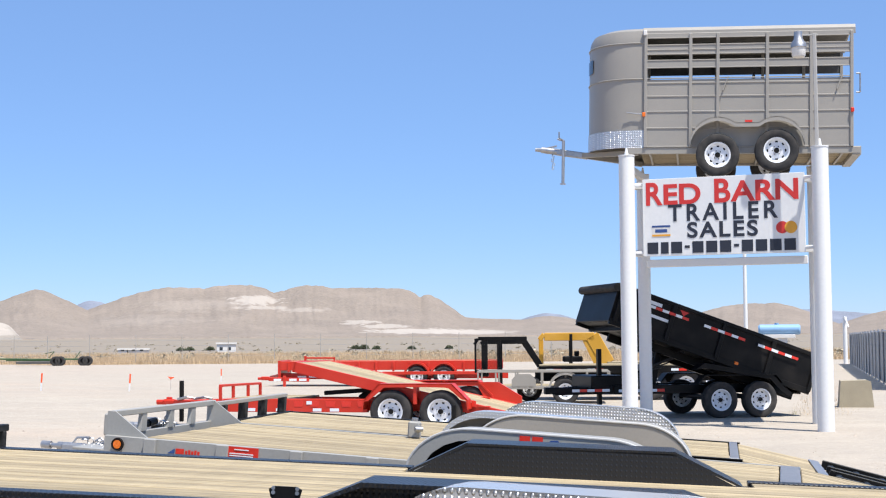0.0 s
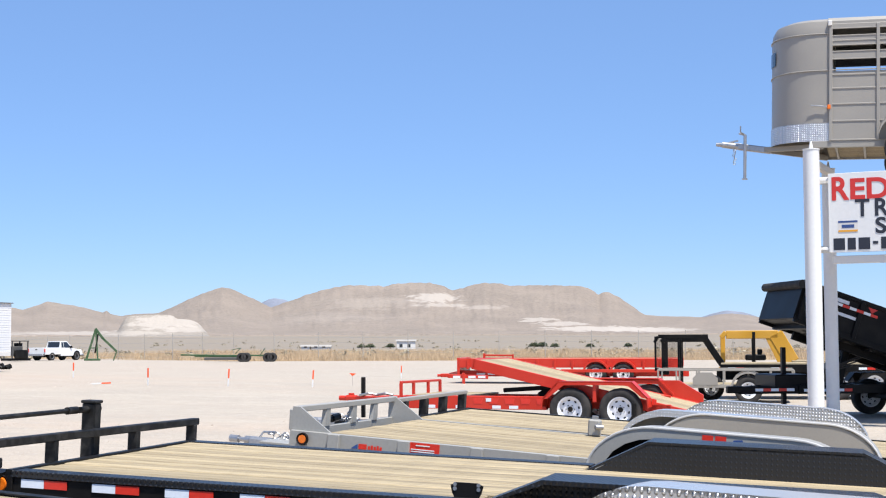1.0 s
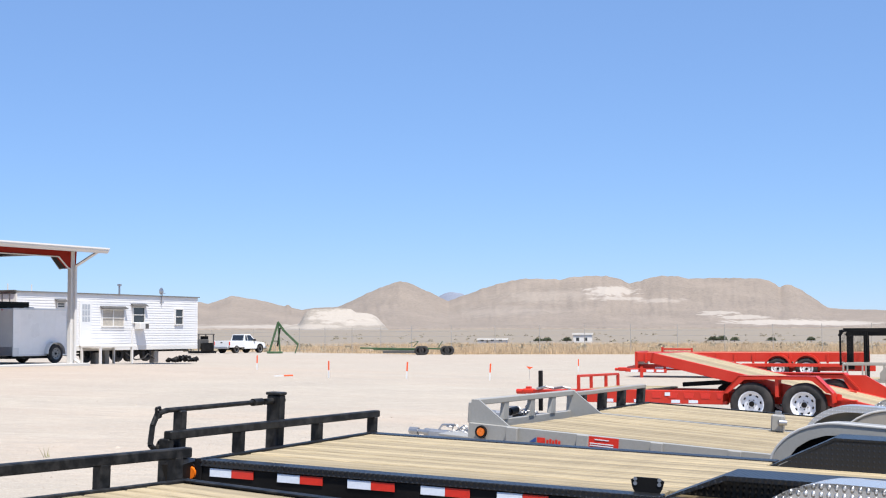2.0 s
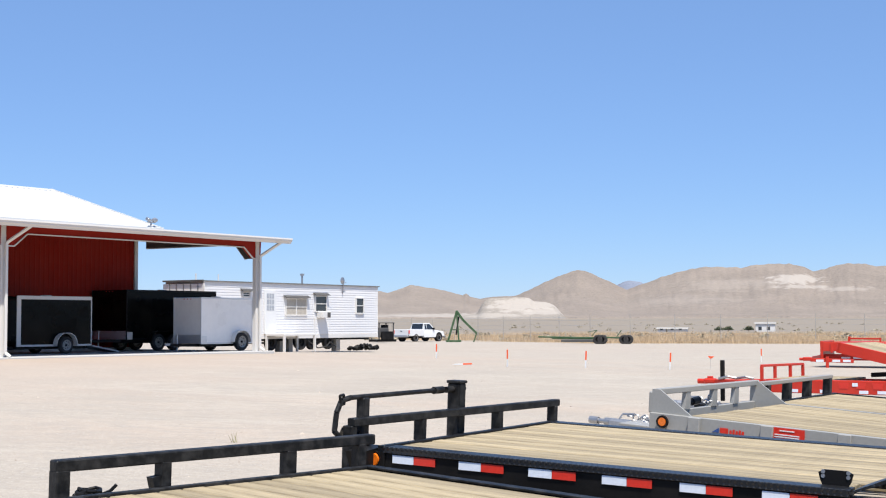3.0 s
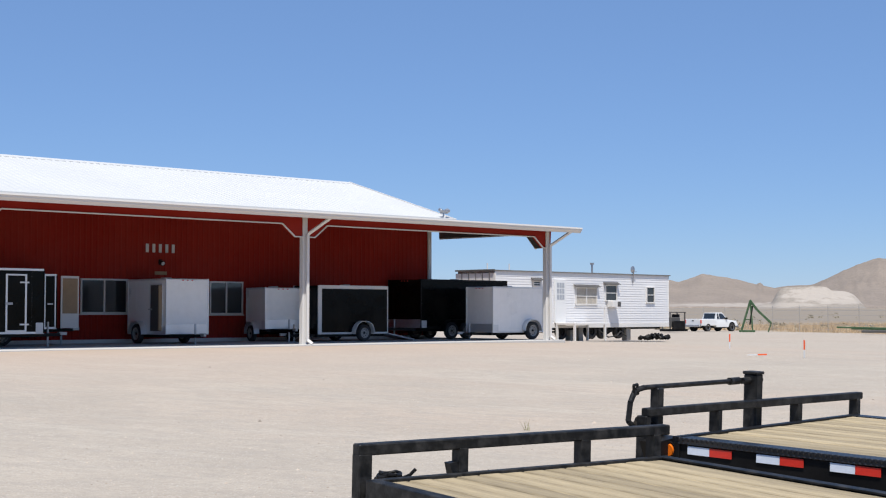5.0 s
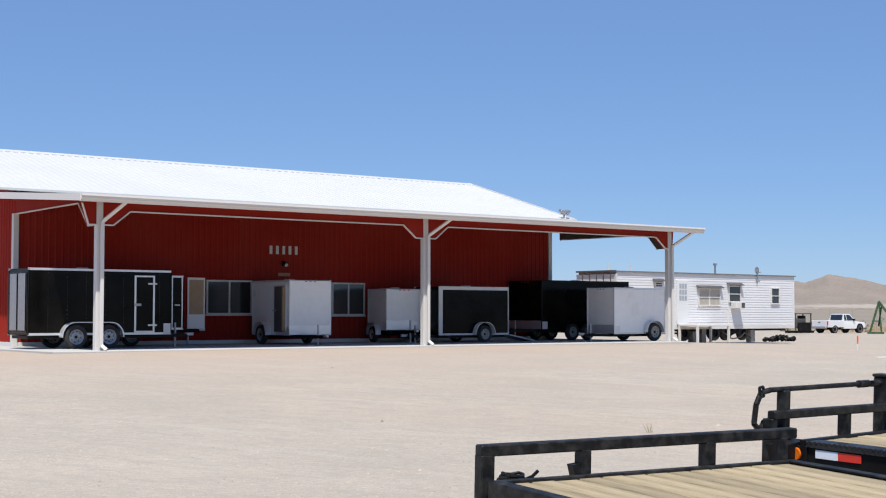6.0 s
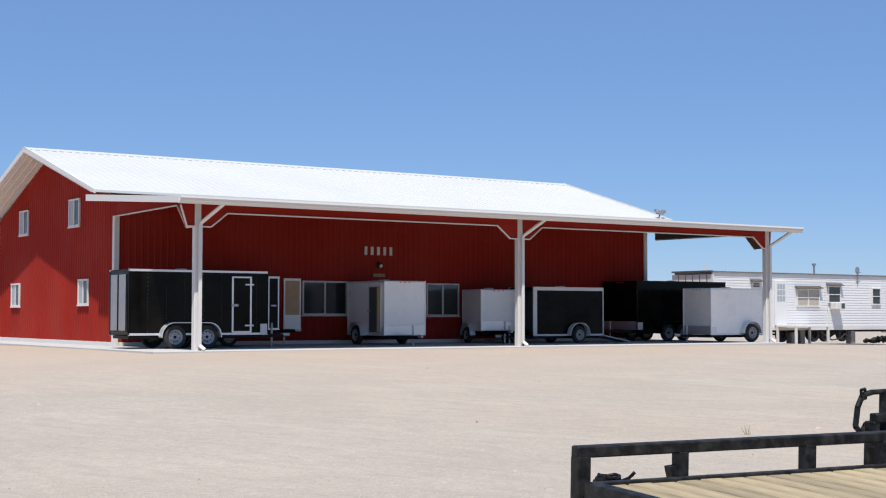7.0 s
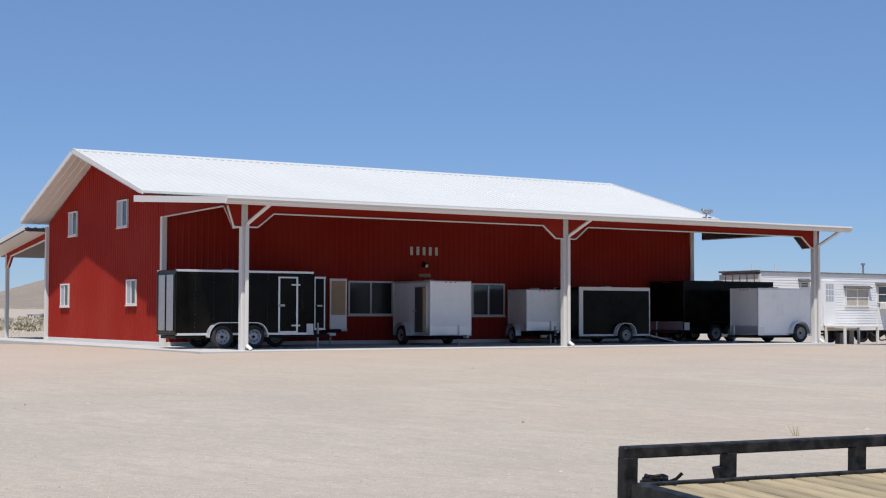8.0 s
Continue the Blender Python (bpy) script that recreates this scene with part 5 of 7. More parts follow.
    for x in (1.55, 3.6):
        part("latch_arm", Mesh().bar((x, -0.04, 1.32), (x - 0.1, -0.05, 1.05), 0.05, 0.02), TAUPE, t)


stock_trailer()


# ---- raised dump trailer ----
def tape_run(parent, x0, z0, x1, z1, y, n, h=0.055):
    dx, dz = (x1 - x0) / n, (z1 - z0) / n
    for k in range(n):
        me = Mesh()
        a, b = (x0 + dx * k, z0 + dz * k), (x0 + dx * (k + 0.97), z0 + dz * (k + 0.97))
        me.prism([a, b, (b[0], b[1] + h), (a[0], a[1] + h)], y, y + 0.004, "y")
        part("tape_white" if k % 2 == 0 else "tape_red", me, TAPE_WHITE if k % 2 == 0 else RED_LENS, parent)


d = thing("dump_trailer", pose(5.57, 29.11, 0, 0, 0, 14), "black tandem dump trailer with its bed raised", "trailer")
fm = Mesh()
for y in (0.45, 1.75):
    fm.box(-2.1, 1.75, y - 0.04, y + 0.04, 0.50, 0.68, 0.008)
for k in range(6):
    fm.box(-2.0 + 0.7 * k, -1.92 + 0.7 * k, 0.45, 1.75, 0.52, 0.66)
fm.bar((-2.1, 0.45, 0.59), (-3.1, 1.1, 0.55), 0.08, 0.15).bar((-2.1, 1.75, 0.59), (-3.1, 1.1, 0.55), 0.08, 0.15)
part("frame", fm, BLACK, d, "black box-tube chassis")
part("coupler", Mesh().box(-3.35, -3.0, 1.02, 1.18, 0.5, 0.64, 0.02), BLACK, d)
part("toolbox", B(-2.55, -1.8, 0.5, 1.7, 0.60, 0.88, 0.02), BLACK, d, "black pump and battery box")
part("jack", B(-2.32, -2.24, 0.72, 0.84, 0.0, 1.42, 0.01), BLACK, d)
for x in (0.06, 0.94):
    part("axle", Mesh().cyl((x, 0.1, 0.4), (x, 2.1, 0.4), 0.05, n=10), BLACK, d)
    for y in (0.11, 2.09):
        wheel(d, x, y, 0.37, 0.37, 0.23, 0.21)
TL_ = 18.8
bed = part("bed", B(-4.6, 0.0, 0.1, 2.1, 0.0, 0.05, m=pose(2.06, 0, 0.50, 0, TL_)), BLACK, d, "black steel dump bed")
bm_ = pose(2.06, 0, 0.50, 0, TL_)
for y in (0.1, 2.06):
    part("bed_side", B(-4.6, 0.0, y, y + 0.04, 0.05, 0.74, 0.004, m=bm_), BLACK, bed)
    part("top_rail", B(-4.63, 0.02, y - 0.03, y + 0.07, 0.72, 0.80, 0.008, m=bm_), BLACK, bed)
    part("bottom_rail", B(-4.6, 0.0, y - 0.03, y + 0.06, -0.06, 0.06, 0.008, m=bm_), BLACK, bed)
    for x in (-4.55, -3.4, -2.25, -1.1, -0.08):
        part("stake", B(x, x + 0.09, y - 0.05 if y < 1 else y, y + 0.04 if y < 1 else y + 0.09, 0.0, 0.76, 0.008, m=bm_), BLACK, bed)
part("bed_front", B(-4.62, -4.56, 0.1, 2.1, 0.0, 0.68, 0.006, m=bm_), BLACK, bed)
part("tailgate", B(-0.04, 0.02, 0.1, 2.1, -0.02, 0.74, 0.006, m=bm_), BLACK, bed)
part("tarp_roll", Mesh().cyl(bm_ @ Vector((-4.65, 0.05, 0.70)), bm_ @ Vector((-4.65, 2.2, 0.70)), 0.085, n=16).box(-4.73, -4.52, 0.08, 2.12, 0.63, 0.74, 0.03, m=bm_), RUBBER, bed, "rolled black tarpaulin")
for k in range(7):
    part("cross_member", B(-4.3 + 0.68 * k, -4.22 + 0.68 * k, 0.15, 2.05, -0.1, 0.0, 0.004, m=bm_), BLACK, bed)
part("bed_beam", Mesh().box(-4.0, -0.1, 0.55, 0.65, -0.22, -0.06, 0.006, m=bm_).box(-4.0, -0.1, 1.55, 1.65, -0.22, -0.06, 0.006, m=bm_), BLACK, bed)
part("lift_arm", Mesh().bar((-1.1, 0.9, 0.6), (-0.9, 0.9, 1.45), 0.1, 0.14).bar((-1.1, 1.3, 0.6), (-0.9, 1.3, 1.45), 0.1, 0.14).bar((-1.8, 1.1, 0.6), (-0.6, 1.1, 1.3), 0.12, 0.12), BLACK, d, "scissor hoist arms")
part("hoist_ram", Mesh().cyl((-1.7, 1.1, 0.7), (-0.9, 1.1, 1.35), 0.05, n=12), STEEL, d)
for y0, y1 in ((-0.02, 0.26), (1.94, 2.22)):
    part("fender", Mesh().prism([(-0.45, 0.70), (-0.30, 0.88), (1.3, 0.88), (1.45, 0.70), (1.41, 0.70), (1.28, 0.86), (-0.28, 0.86), (-0.41, 0.70)], y0, y1, "y"), BLACK, d)
for a, b in ((-3.9, -3.0), (-2.65, -1.7), (-1.4, -0.45)):
    for k in range(6):
        x0 = a + (b - a) / 6 * k
        part("tape_white" if k % 2 == 0 else "tape_red", B(x0, x0 + (b - a) / 6 * 0.96, 0.045, 0.049, 0.53, 0.585, m=bm_), TAPE_WHITE if k % 2 == 0 else RED_LENS, bed)
part("decal", B(-3.88, -3.62, 0.093, 0.097, 0.61, 0.68, m=bm_), TAPE_WHITE, bed)
part("decal", Mesh().prism([(-3.22, 0.70), (-3.02, 0.70), (-3.12, 0.595)], 0.093, 0.097, "y"), SIGN_RED, bed).data.transform(bm_)
part("decal", B(-3.85, -3.4, 0.093, 0.097, 0.36, 0.42, m=bm_), TAPE_WHITE, bed)
part("side_marker", B(-1.78, -1.70, 0.06, 0.1, 0.02, 0.08, m=bm_), AMBER, bed)
tape_run(d, -2.0, 0.545, -1.0, 0.545, 0.404, 6)
tape_run(d, -3.0, 0.56, -2.2, 0.56, 0.38, 5)
part("bed_wheel_arch", Mesh().prism([(-0.5, 0.98), (-0.3, 1.12), (1.2, 0.88), (1.45, 0.62), (1.62, 0.50), (1.62, 0.40), (1.40, 0.52), (1.15, 0.78), (-0.3, 1.02)], 0.0, 0.28, "y"), BLACK, d, "black formed wheel arch")
for k in range(4):
    part("hydraulic_hose", Mesh().tube([(-1.9 + 0.12 * k, 0.6, 0.70), (-1.5 + 0.1 * k, 0.58, 0.92 + 0.05 * k), (-0.9 + 0.1 * k, 0.62, 1.05 + 0.08 * k)], 0.016, 6), RUBBER, d)


# ---- red tilt-deck trailer ----
r = thing("tilt_trailer", pose(-0.9, 25.55, 0, 0, 0, -13), "red tandem tilt-deck trailer with its pine deck tipped up", "trailer")
WR = 2.05
fm = Mesh()
for y in (0.3, WR - 0.3):
    fm.box(-3.3, 1.4, y - 0.04, y + 0.04, 0.36, 0.55, 0.008)
fm.bar((-3.25, 0.35, 0.47), (-4.65, WR / 2, 0.46), 0.08, 0.11).bar((-3.25, WR - 0.35, 0.47), (-4.65, WR / 2, 0.46), 0.08, 0.11).box(-3.32, -3.26, 0.02, WR - 0.02, 0.38, 0.56, 0.008)
part("frame", fm, RED, r, "red steel chassis")
sb = part("side_box", B(-3.2, -0.48, 0.0, 0.12, 0.34, 0.58, 0.01), RED, r, "red side rail with recessed steps")
for k in range(5):
    part("recess", Mesh().prism([(-1.85 + 0.3 * k, 0.44), (-1.70 + 0.3 * k, 0.44), (-1.68 + 0.3 * k, 0.54), (-1.87 + 0.3 * k, 0.54)], -0.006, 0.0, "y"), RED_LENS, sb)
for x0, w in ((-1.5, 0.16), (-1.18, 0.17), (-2.2, 0.15), (-2.75, 0.15), (-1.62, 0.1)):
    part("tape_white", B(x0, x0 + w, -0.008, -0.001, 0.355 if w > 0.12 else 0.48, 0.41 if w > 0.12 else 0.54), TAPE_WHITE, sb)
part("coupler", Mesh().box(-4.85, -4.6, WR / 2 - 0.07, WR / 2 + 0.07, 0.43, 0.53, 0.03).cyl((-4.98, WR / 2, 0.47), (-4.8, WR / 2, 0.47), 0.05, n=12).box(-4.78, -4.68, WR / 2 - 0.04, WR / 2 + 0.04, 0.52, 0.57, 0.01), RED, r, "red coupler head")
part("safety_chain", Mesh().tube([(-4.5, 0.9, 0.53), (-4.3, 0.85, 0.57), (-4.15, 0.92, 0.54), (-3.95, 0.88, 0.57), (-3.8, 0.9, 0.54)], 0.025, 6), STEEL, r)
part("jack", B(-4.51, -4.44, 0.98, 1.06, 0.1, 0.88, 0.01), BLACK, r, "black jack post")
planks(r, -3.25, -2.0, 0.12, WR - 0.12, 0.575)
fr_ = Mesh().bar((-3.29, 0.02, 0.815), (-3.24, WR - 0.05, 0.80), 0.05, 0.045)
part("front_rail", fr_, RED, r, "red front rail")
for y0 in (0.02, 0.62, 1.35, WR - 0.08):
    part("rail_post", B(-3.31 + 0.025 * y0, -3.26 + 0.025 * y0, y0 - 0.02, y0 + 0.03, 0.54, 0.80), RED, r)
TD = pose(0.15, 0, 0.77, 0, 12.7)
td = part("tilt_deck", Mesh().box(-2.05, 2.0, 0.0, 0.06, -0.16, 0.03, 0.006, m=TD).box(-2.05, 2.0, WR - 0.06, WR, -0.16, 0.03, 0.006, m=TD).box(-2.07, -2.02, 0.0, WR, -0.16, 0.03, 0.006, m=TD), RED, r, "red tilting deck frame with pine boards")
wd_ = B(-2.02, 2.0, 0.0, 0.138, -0.02, 0.02, 0.004)
wm = wd_.data("deck_plank")
for k in range(13):
    o = piece("deck_plank", wm, WOOD, td, (0, 0, 0))
    o.matrix_basis = TD @ pose(0, 0.065 + 0.148 * k, 0)
for k in range(5):
    part("cross_member", B(-1.8 + 0.7 * k, -1.74 + 0.7 * k, 0.05, WR - 0.05, -0.14, -0.03, m=TD), RED, td)
part("tilt_ram", Mesh().bar((-0.9, 1.0, 0.55), (-0.45, 1.0, 0.85), 0.12, 0.12).bar((-1.5, 0.7, 0.66), (-0.6, 0.7, 0.72), 0.1, 0.08), BLACK, r)
for x in (0.0, 0.9):
    part("axle", Mesh().cyl((x, 0.0, 0.37), (x, WR, 0.37), 0.05, n=10), BLACK, r)
    for y in (-0.13, WR + 0.13):
        wheel(r, x, y, 0.37, 0.375, 0.22, 0.215)
for y0, y1 in ((-0.26, 0.02), (WR - 0.02, WR + 0.26)):
    pf = [(-0.52, 0.42), (-0.50, 0.55), (-0.2, 0.86), (1.12, 0.86), (1.40, 0.58), (1.42, 0.42)]
    f = Mesh().prism(pf + [(0.45 + (x - 0.45) * 0.975, z - 0.02) for x, z in reversed(pf)], y0, y1, "y")
    fo = part("fender", f, RED, r, "angular red fender")
    oy = y0 if y0 < 0 else y1
    part("fender_face", Mesh().prism([(-0.2, 0.86), (1.12, 0.86), (1.40, 0.58), (1.30, 0.58), (1.05, 0.79), (0.45, 0.80), (-0.1, 0.79), (-0.40, 0.55), (-0.50, 0.55)], oy, oy + 0.01, "y"), RED, fo)
    part("mud_plate", B(0.42, 0.48, y0 + 0.03, y1 - 0.03, 0.5, 0.85), RED, fo)
part("rear_frame", B(1.36, 1.75, 0.0, 0.08, 0.32, 0.46, 0.01), RED, r)
part("rear_frame", Mesh().prism([(-0.2, 0.82), (1.5, 0.82), (1.95, 0.55), (1.95, 0.42), (1.3, 0.42), (1.1, 0.75), (-0.2, 0.75)], WR + 0.0, WR + 0.08, "y"), RED, r)
part("tail_lamp", B(1.42, 1.5, -0.02, 0.0, 0.45, 0.55), RED_LENS, r)
part("wheel_chock", B(1.12, 1.2, -0.32, -0.25, 0.26, 0.5, 0.02), BLACK, r)


# ---- second red trailer behind ----
q = thing("equipment_trailer", pose(-0.94, 50.5, 0, 0, 0, -3), "long red flat equipment trailer parked behind", "trailer")
part("side_beam", B(-4.9, 3.0, 0.0, 0.1, 0.60, 0.92, 0.01), RED, q, "deep red side beam")
part("side_beam", B(-4.9, 3.0, 2.3, 2.4, 0.60, 0.92, 0.01), RED, q)
part("front_wall", B(-4.95, -4.85, 0.0, 2.4, 0.28, 0.95, 0.01), RED, q)
part("lower_beam", B(-4.9, 3.2, 0.4, 0.5, 0.28, 0.5, 0.01), RED, q)
for k in range(12):
    part("rib", B(-4.6 + 0.62 * k, -4.52 + 0.62 * k, -0.04, 0.02, 0.55, 0.88, 0.005), RED, q)
planks(q, -4.8, 2.9, 0.1, 2.3, 0.90, 0.2)
part("tongue", Mesh().bar((-4.9, 0.4, 0.42), (-5.4, 1.2, 0.32), 0.1, 0.14).bar((-4.9, 2.0, 0.42), (-5.4, 1.2, 0.32), 0.1, 0.14), RED, q)
part("jack", Mesh().box(-4.16, -4.08, 1.0, 1.1, 0.9, 1.10).box(-3.1, -3.04, 1.0, 1.1, 0.9, 1.06).bar((-4.1, 1.05, 1.03), (-3.05, 1.05, 1.02), 0.06, 0.06), RED, q)
for x in (0.0, 0.95):
    part("axle", Mesh().cyl((x, 0, 0.37), (x, 2.4, 0.37), 0.05, n=10), BLACK, q)
    for y in (-0.14, 2.54):
        wheel(q, x, y, 0.37, 0.37, 0.22, 0.21)
    arc = [math.pi * k / 12 for k in range(13)]
    fm = Mesh().prism([(x + 0.47 * math.cos(a), 0.40 + 0.47 * math.sin(a)) for a in arc] + [(x + 0.41 * math.cos(a), 0.40 + 0.41 * math.sin(a)) for a in reversed(arc)], -0.28, 0.0, "y")
    part("fender", fm, RED, q, "round red fender")
part("drawbar", Mesh().bar((-5.25, -0.2, 0.31), (-3.8, -0.2, 0.27), 0.1, 0.13), RED, q, "red drawbar ahead of the deck")
part("coupler", Mesh().box(-5.5, -5.2, -0.27, -0.13, 0.27, 0.40, 0.02).cyl((-5.62, -0.2, 0.33), (-5.45, -0.2, 0.33), 0.05, n=12), RED, q)
part("jack", B(-4.72, -4.62, -0.3, -0.2, -0.02, 0.42, 0.01), RED, q)
for x0 in (-5.05, -4.5, -4.15):
    part("tape_white", B(x0, x0 + 0.26, -0.262, -0.255, 0.24, 0.32), TAPE_WHITE, q)
part("outer_rail", B(-1.2, 2.3, -0.36, -0.31, 0.44, 0.55, 0.008), RED, q, "red rail along the wheels")
for x0 in (-1.2, -0.55, 1.5, 2.25):
    part("rail_bracket", B(x0, x0 + 0.06, -0.33, 0.0, 0.46, 0.54, 0.005), RED, q)
for x0 in (-4.3, -3.9, -3.0):
    part("tape_white", B(x0, x0 + 0.3, 0.39, 0.4, 0.34, 0.40), TAPE_WHITE, q)


# ---- grey utility trailer ----
u_ = thing("utility_trailer", pose(3.05, 36.0, 0, 0, 0, -5), "small grey single-axle utility trailer with pipe rails", "trailer")
fm = Mesh()
for y in (0.0, 1.6):
    fm.bar((-2.2, y, 0.42), (1.1, y, 0.42), 0.06, 0.08)
    fm.bar((-2.2, y, 0.82), (1.1, y, 0.82), 0.045, 0.045)
fm.bar((-2.2, 0, 0.42), (-2.2, 1.6, 0.42), 0.06, 0.08).bar((-2.2, 0, 0.82), (-2.2, 1.6, 0.82), 0.045, 0.045).bar((1.1, 0, 0.42), (1.1, 1.6, 0.42), 0.06, 0.08)
fm.bar((-2.2, 0.2, 0.42), (-3.2, 0.8, 0.42), 0.06, 0.08).bar((-2.2, 1.4, 0.42), (-3.2, 0.8, 0.42), 0.06, 0.08)
part("frame", fm, TAUPE, u_, "grey pipe-rail frame")
for x in (-2.2, -1.75, -1.25, -0.6, 0.0, 0.55, 1.1):
    for y in (0.0, 1.6):
        part("upright", Mesh().bar((x, y, 0.42), (x, y, 0.82), 0.04, 0.04, (0, 1, 0)), TAUPE, u_)
planks(u_, -2.15, 1.08, 0.03, 1.57, 0.47)
part("axle", Mesh().cyl((0.0, 0, 0.33), (0.0, 1.6, 0.33), 0.04, n=10), BLACK, u_)
for y in (-0.14, 1.74):
    wheel(u_, 0.0, y, 0.33, 0.335, 0.2, 0.19)
    arc = [math.pi * k / 12 for k in range(13)]
    fm = Mesh().prism([(0.44 * math.cos(a), 0.36 + 0.42 * math.sin(a)) for a in arc] + [(0.38 * math.cos(a), 0.36 + 0.38 * math.sin(a)) for a in reversed(arc)], y - 0.12, y + 0.12, "y")
    part("fender", fm, TAUPE, u_, "round grey fender")
part("spare_cover", Mesh().prism([(-1.35, 0.42), (-1.35, 0.62), (-1.22, 0.76), (-0.88, 0.76), (-0.74, 0.62), (-0.74, 0.42)], -0.03, 0.0, "y"), TAUPE, u_)
wheel(u_, -0.95, 1.74, 0.33, 0.335, 0.2, 0.19)


# ---- gooseneck trailers ----
def gooseneck(m, mat, label, L, neck_h, posts, reach=1.45):
    g = thing("gooseneck_trailer", m, label, "trailer", "gooseneck trailers")
    W = 2.4
    nk = Mesh()
    for y in (0.85, 1.55):
        nk.bar((-reach, y, neck_h - 0.03), (0.05, y, neck_h - 0.03), 0.14, 0.16 if mat is BLACK else 0.24)
        nk.bar((-0.02, y, neck_h + 0.0), (0.45, y, 0.9), 0.12 if mat is BLACK else 0.14, 0.17 if mat is BLACK else 0.42)
        nk.bar((-reach, y, neck_h + 0.05), (-reach - 0.15, y, neck_h - 0.12), 0.14, 0.14)
        if mat is GOLD:
            nk.prism([(-0.3, neck_h - 0.12), (0.30, neck_h - 0.2), (0.42, 0.88), (0.05, 0.88)], y - 0.05, y + 0.05, "y")
    part("neck", nk, mat, g, "arched gooseneck hitch arm")
    part("hitch_leg", Mesh().bar((-reach - 0.1, 1.2, neck_h - 0.05), (-reach - 0.1, 1.2, 0.72), 0.14, 0.14, (0, 1, 0)).box(-reach - 0.23, -reach + 0.03, 1.07, 1.33, 0.62, 0.76, 0.02), mat, g)
    for y in posts:
        part("jack_leg", B(-0.70, -0.61, y, y + 0.09, 0.05, neck_h + 0.05, 0.01), BLACK, g, "drop-leg jack")
    part("side_beam", B(0.4, L, 0.0, 0.08, 0.72, 0.92, 0.01), mat if mat is BLACK else BLACK, g)
    part("side_beam", B(0.4, L, W - 0.08, W, 0.72, 0.92, 0.01), BLACK, g)
    part("main_beam", Mesh().box(0.3, L, 0.7, 0.8, 0.5, 0.75, 0.01).box(0.3, L, 1.6, 1.7, 0.5, 0.75, 0.01), BLACK, g)
    planks(g, 0.42, L - 0.02, 0.08, W - 0.08, 0.95, 0.2)
    for x in (L - 2.0, L - 1.1):
        part("axle", Mesh().cyl((x, 0.1, 0.4), (x, W - 0.1, 0.4), 0.05, n=10), BLACK, g)
        for y in (0.2, W - 0.2):
            wheel(g, x, y, 0.4, 0.4, 0.23, 0.225)
    x = 0.6
    while x < L - 0.6:
        part("tape_white", B(x, x + 0.2, -0.005, 0.0, 0.78, 0.84), TAPE_WHITE, g)
        part("tape_red", B(x + 0.21, x + 0.41, -0.005, 0.0, 0.78, 0.84), RED_LENS, g)
        x += 1.1
    return g


g1 = gooseneck(pose(2.12, 38.2, 0, 0, 0, -4), BLACK, "black gooseneck flatbed trailer with mesh side guard", 5.4, 1.62, (0.5, 1.8), 1.0)
for k in range(3):
    part("guard_post", B(-1.30 + 0.30 * k, -1.25 + 0.30 * k, -0.05, 0.0, 0.75, 1.66), BLACK, g1)
gm_ = Mesh()
for k in range(22):
    gm_.box(-1.28 + 0.028 * k, -1.272 + 0.028 * k, -0.03, -0.022, 0.78, 1.6)
mesh_ = part("guard_mesh", gm_, BLACK, g1, "black wire mesh guard")
tagged(mesh_, kind="stuff")
part("guard_rail", Mesh().bar((-1.2, -0.02, 1.66), (0.1, -0.02, 1.66), 0.08, 0.10).bar((-1.2, -0.02, 1.66), (-1.3, -0.02, 1.5), 0.08, 0.08), BLACK, g1)
part("guard_sill", Mesh().bar((-1.3, -0.02, 0.80), (-0.5, -0.02, 0.80), 0.05, 0.05), BLACK, g1)
g2 = gooseneck(pose(4.42, 42.2, 0, 0, 0, -4), GOLD, "yellow gooseneck flatbed trailer", 4.6, 1.74, (0.6, 1.7))
part("winch", Mesh().box(-0.9, -0.3, 0.9, 1.5, 0.95, 1.12, 0.03).box(-0.55, -0.4, 1.1, 1.3, 1.12, 1.28, 0.02), BLACK, g2)


# ---- blue tank, light pole, slatted fence, concrete block ----
tank = thing("water_tank", pose(10.98, 46.8, 0, 0, 0, -12), "blue poly water tank on a white stand", "tank")
part("tank", Mesh().cyl((-0.62, 0, 1.9), (0.62, 0, 1.9), 0.17, n=20).cyl((-0.67, 0, 1.9), (-0.62, 0, 1.9), 0.13, 0.17, 20).cyl((0.62, 0, 1.9), (0.67, 0, 1.9), 0.17, 0.13, 20), BLUE, tank)
part("cap", Mesh().cyl((-0.08, 0, 2.05), (-0.08, 0, 2.12), 0.07, n=12), BLUE, tank)
part("stand", Mesh().box(-0.5, 0.5, -0.2, 0.2, 1.62, 1.74, 0.01).box(-0.05, 0.25, -0.15, 0.15, 0, 1.62, 0.01), WHITE_TRIM, tank, "pale steel stand")
pole = tagged(part("light_pole", Mesh().cyl((12.43, 58.79, -0.1), (12.43, 58.79, 5.6), 0.09, 0.07, 14), WHITE), "slim white steel pole", "pole")
block = thing("concrete_block", pose(9.6, 33.6, 0, 0, 0, -12), "weathered tan concrete block on the gravel", "block")
part("block", Mesh().prism([(-0.37, -0.02), (0.42, -0.02), (0.36, 0.60), (0.28, 0.63), (-0.32, 0.61)], -0.3, 0.35, "y"), paint("tan_concrete", (0.36, 0.31, 0.22), 0.9, var=0.15, scale=3, bump=0.2), block)
fence = thing("slatted_fence", pose(14.05, 44.8, 0, 0, 0, 75.7), "grey slatted chain-link fence running along the lot", "fence")
SL = paint("grey_fence_slats", (0.27, 0.275, 0.28), 0.6, var=0.15, scale=3, bump=0.05, dust=0.2)
sl = B(0, 0.17, -0.012, 0.012, 0.05, 1.80, 0.004).data("slat")
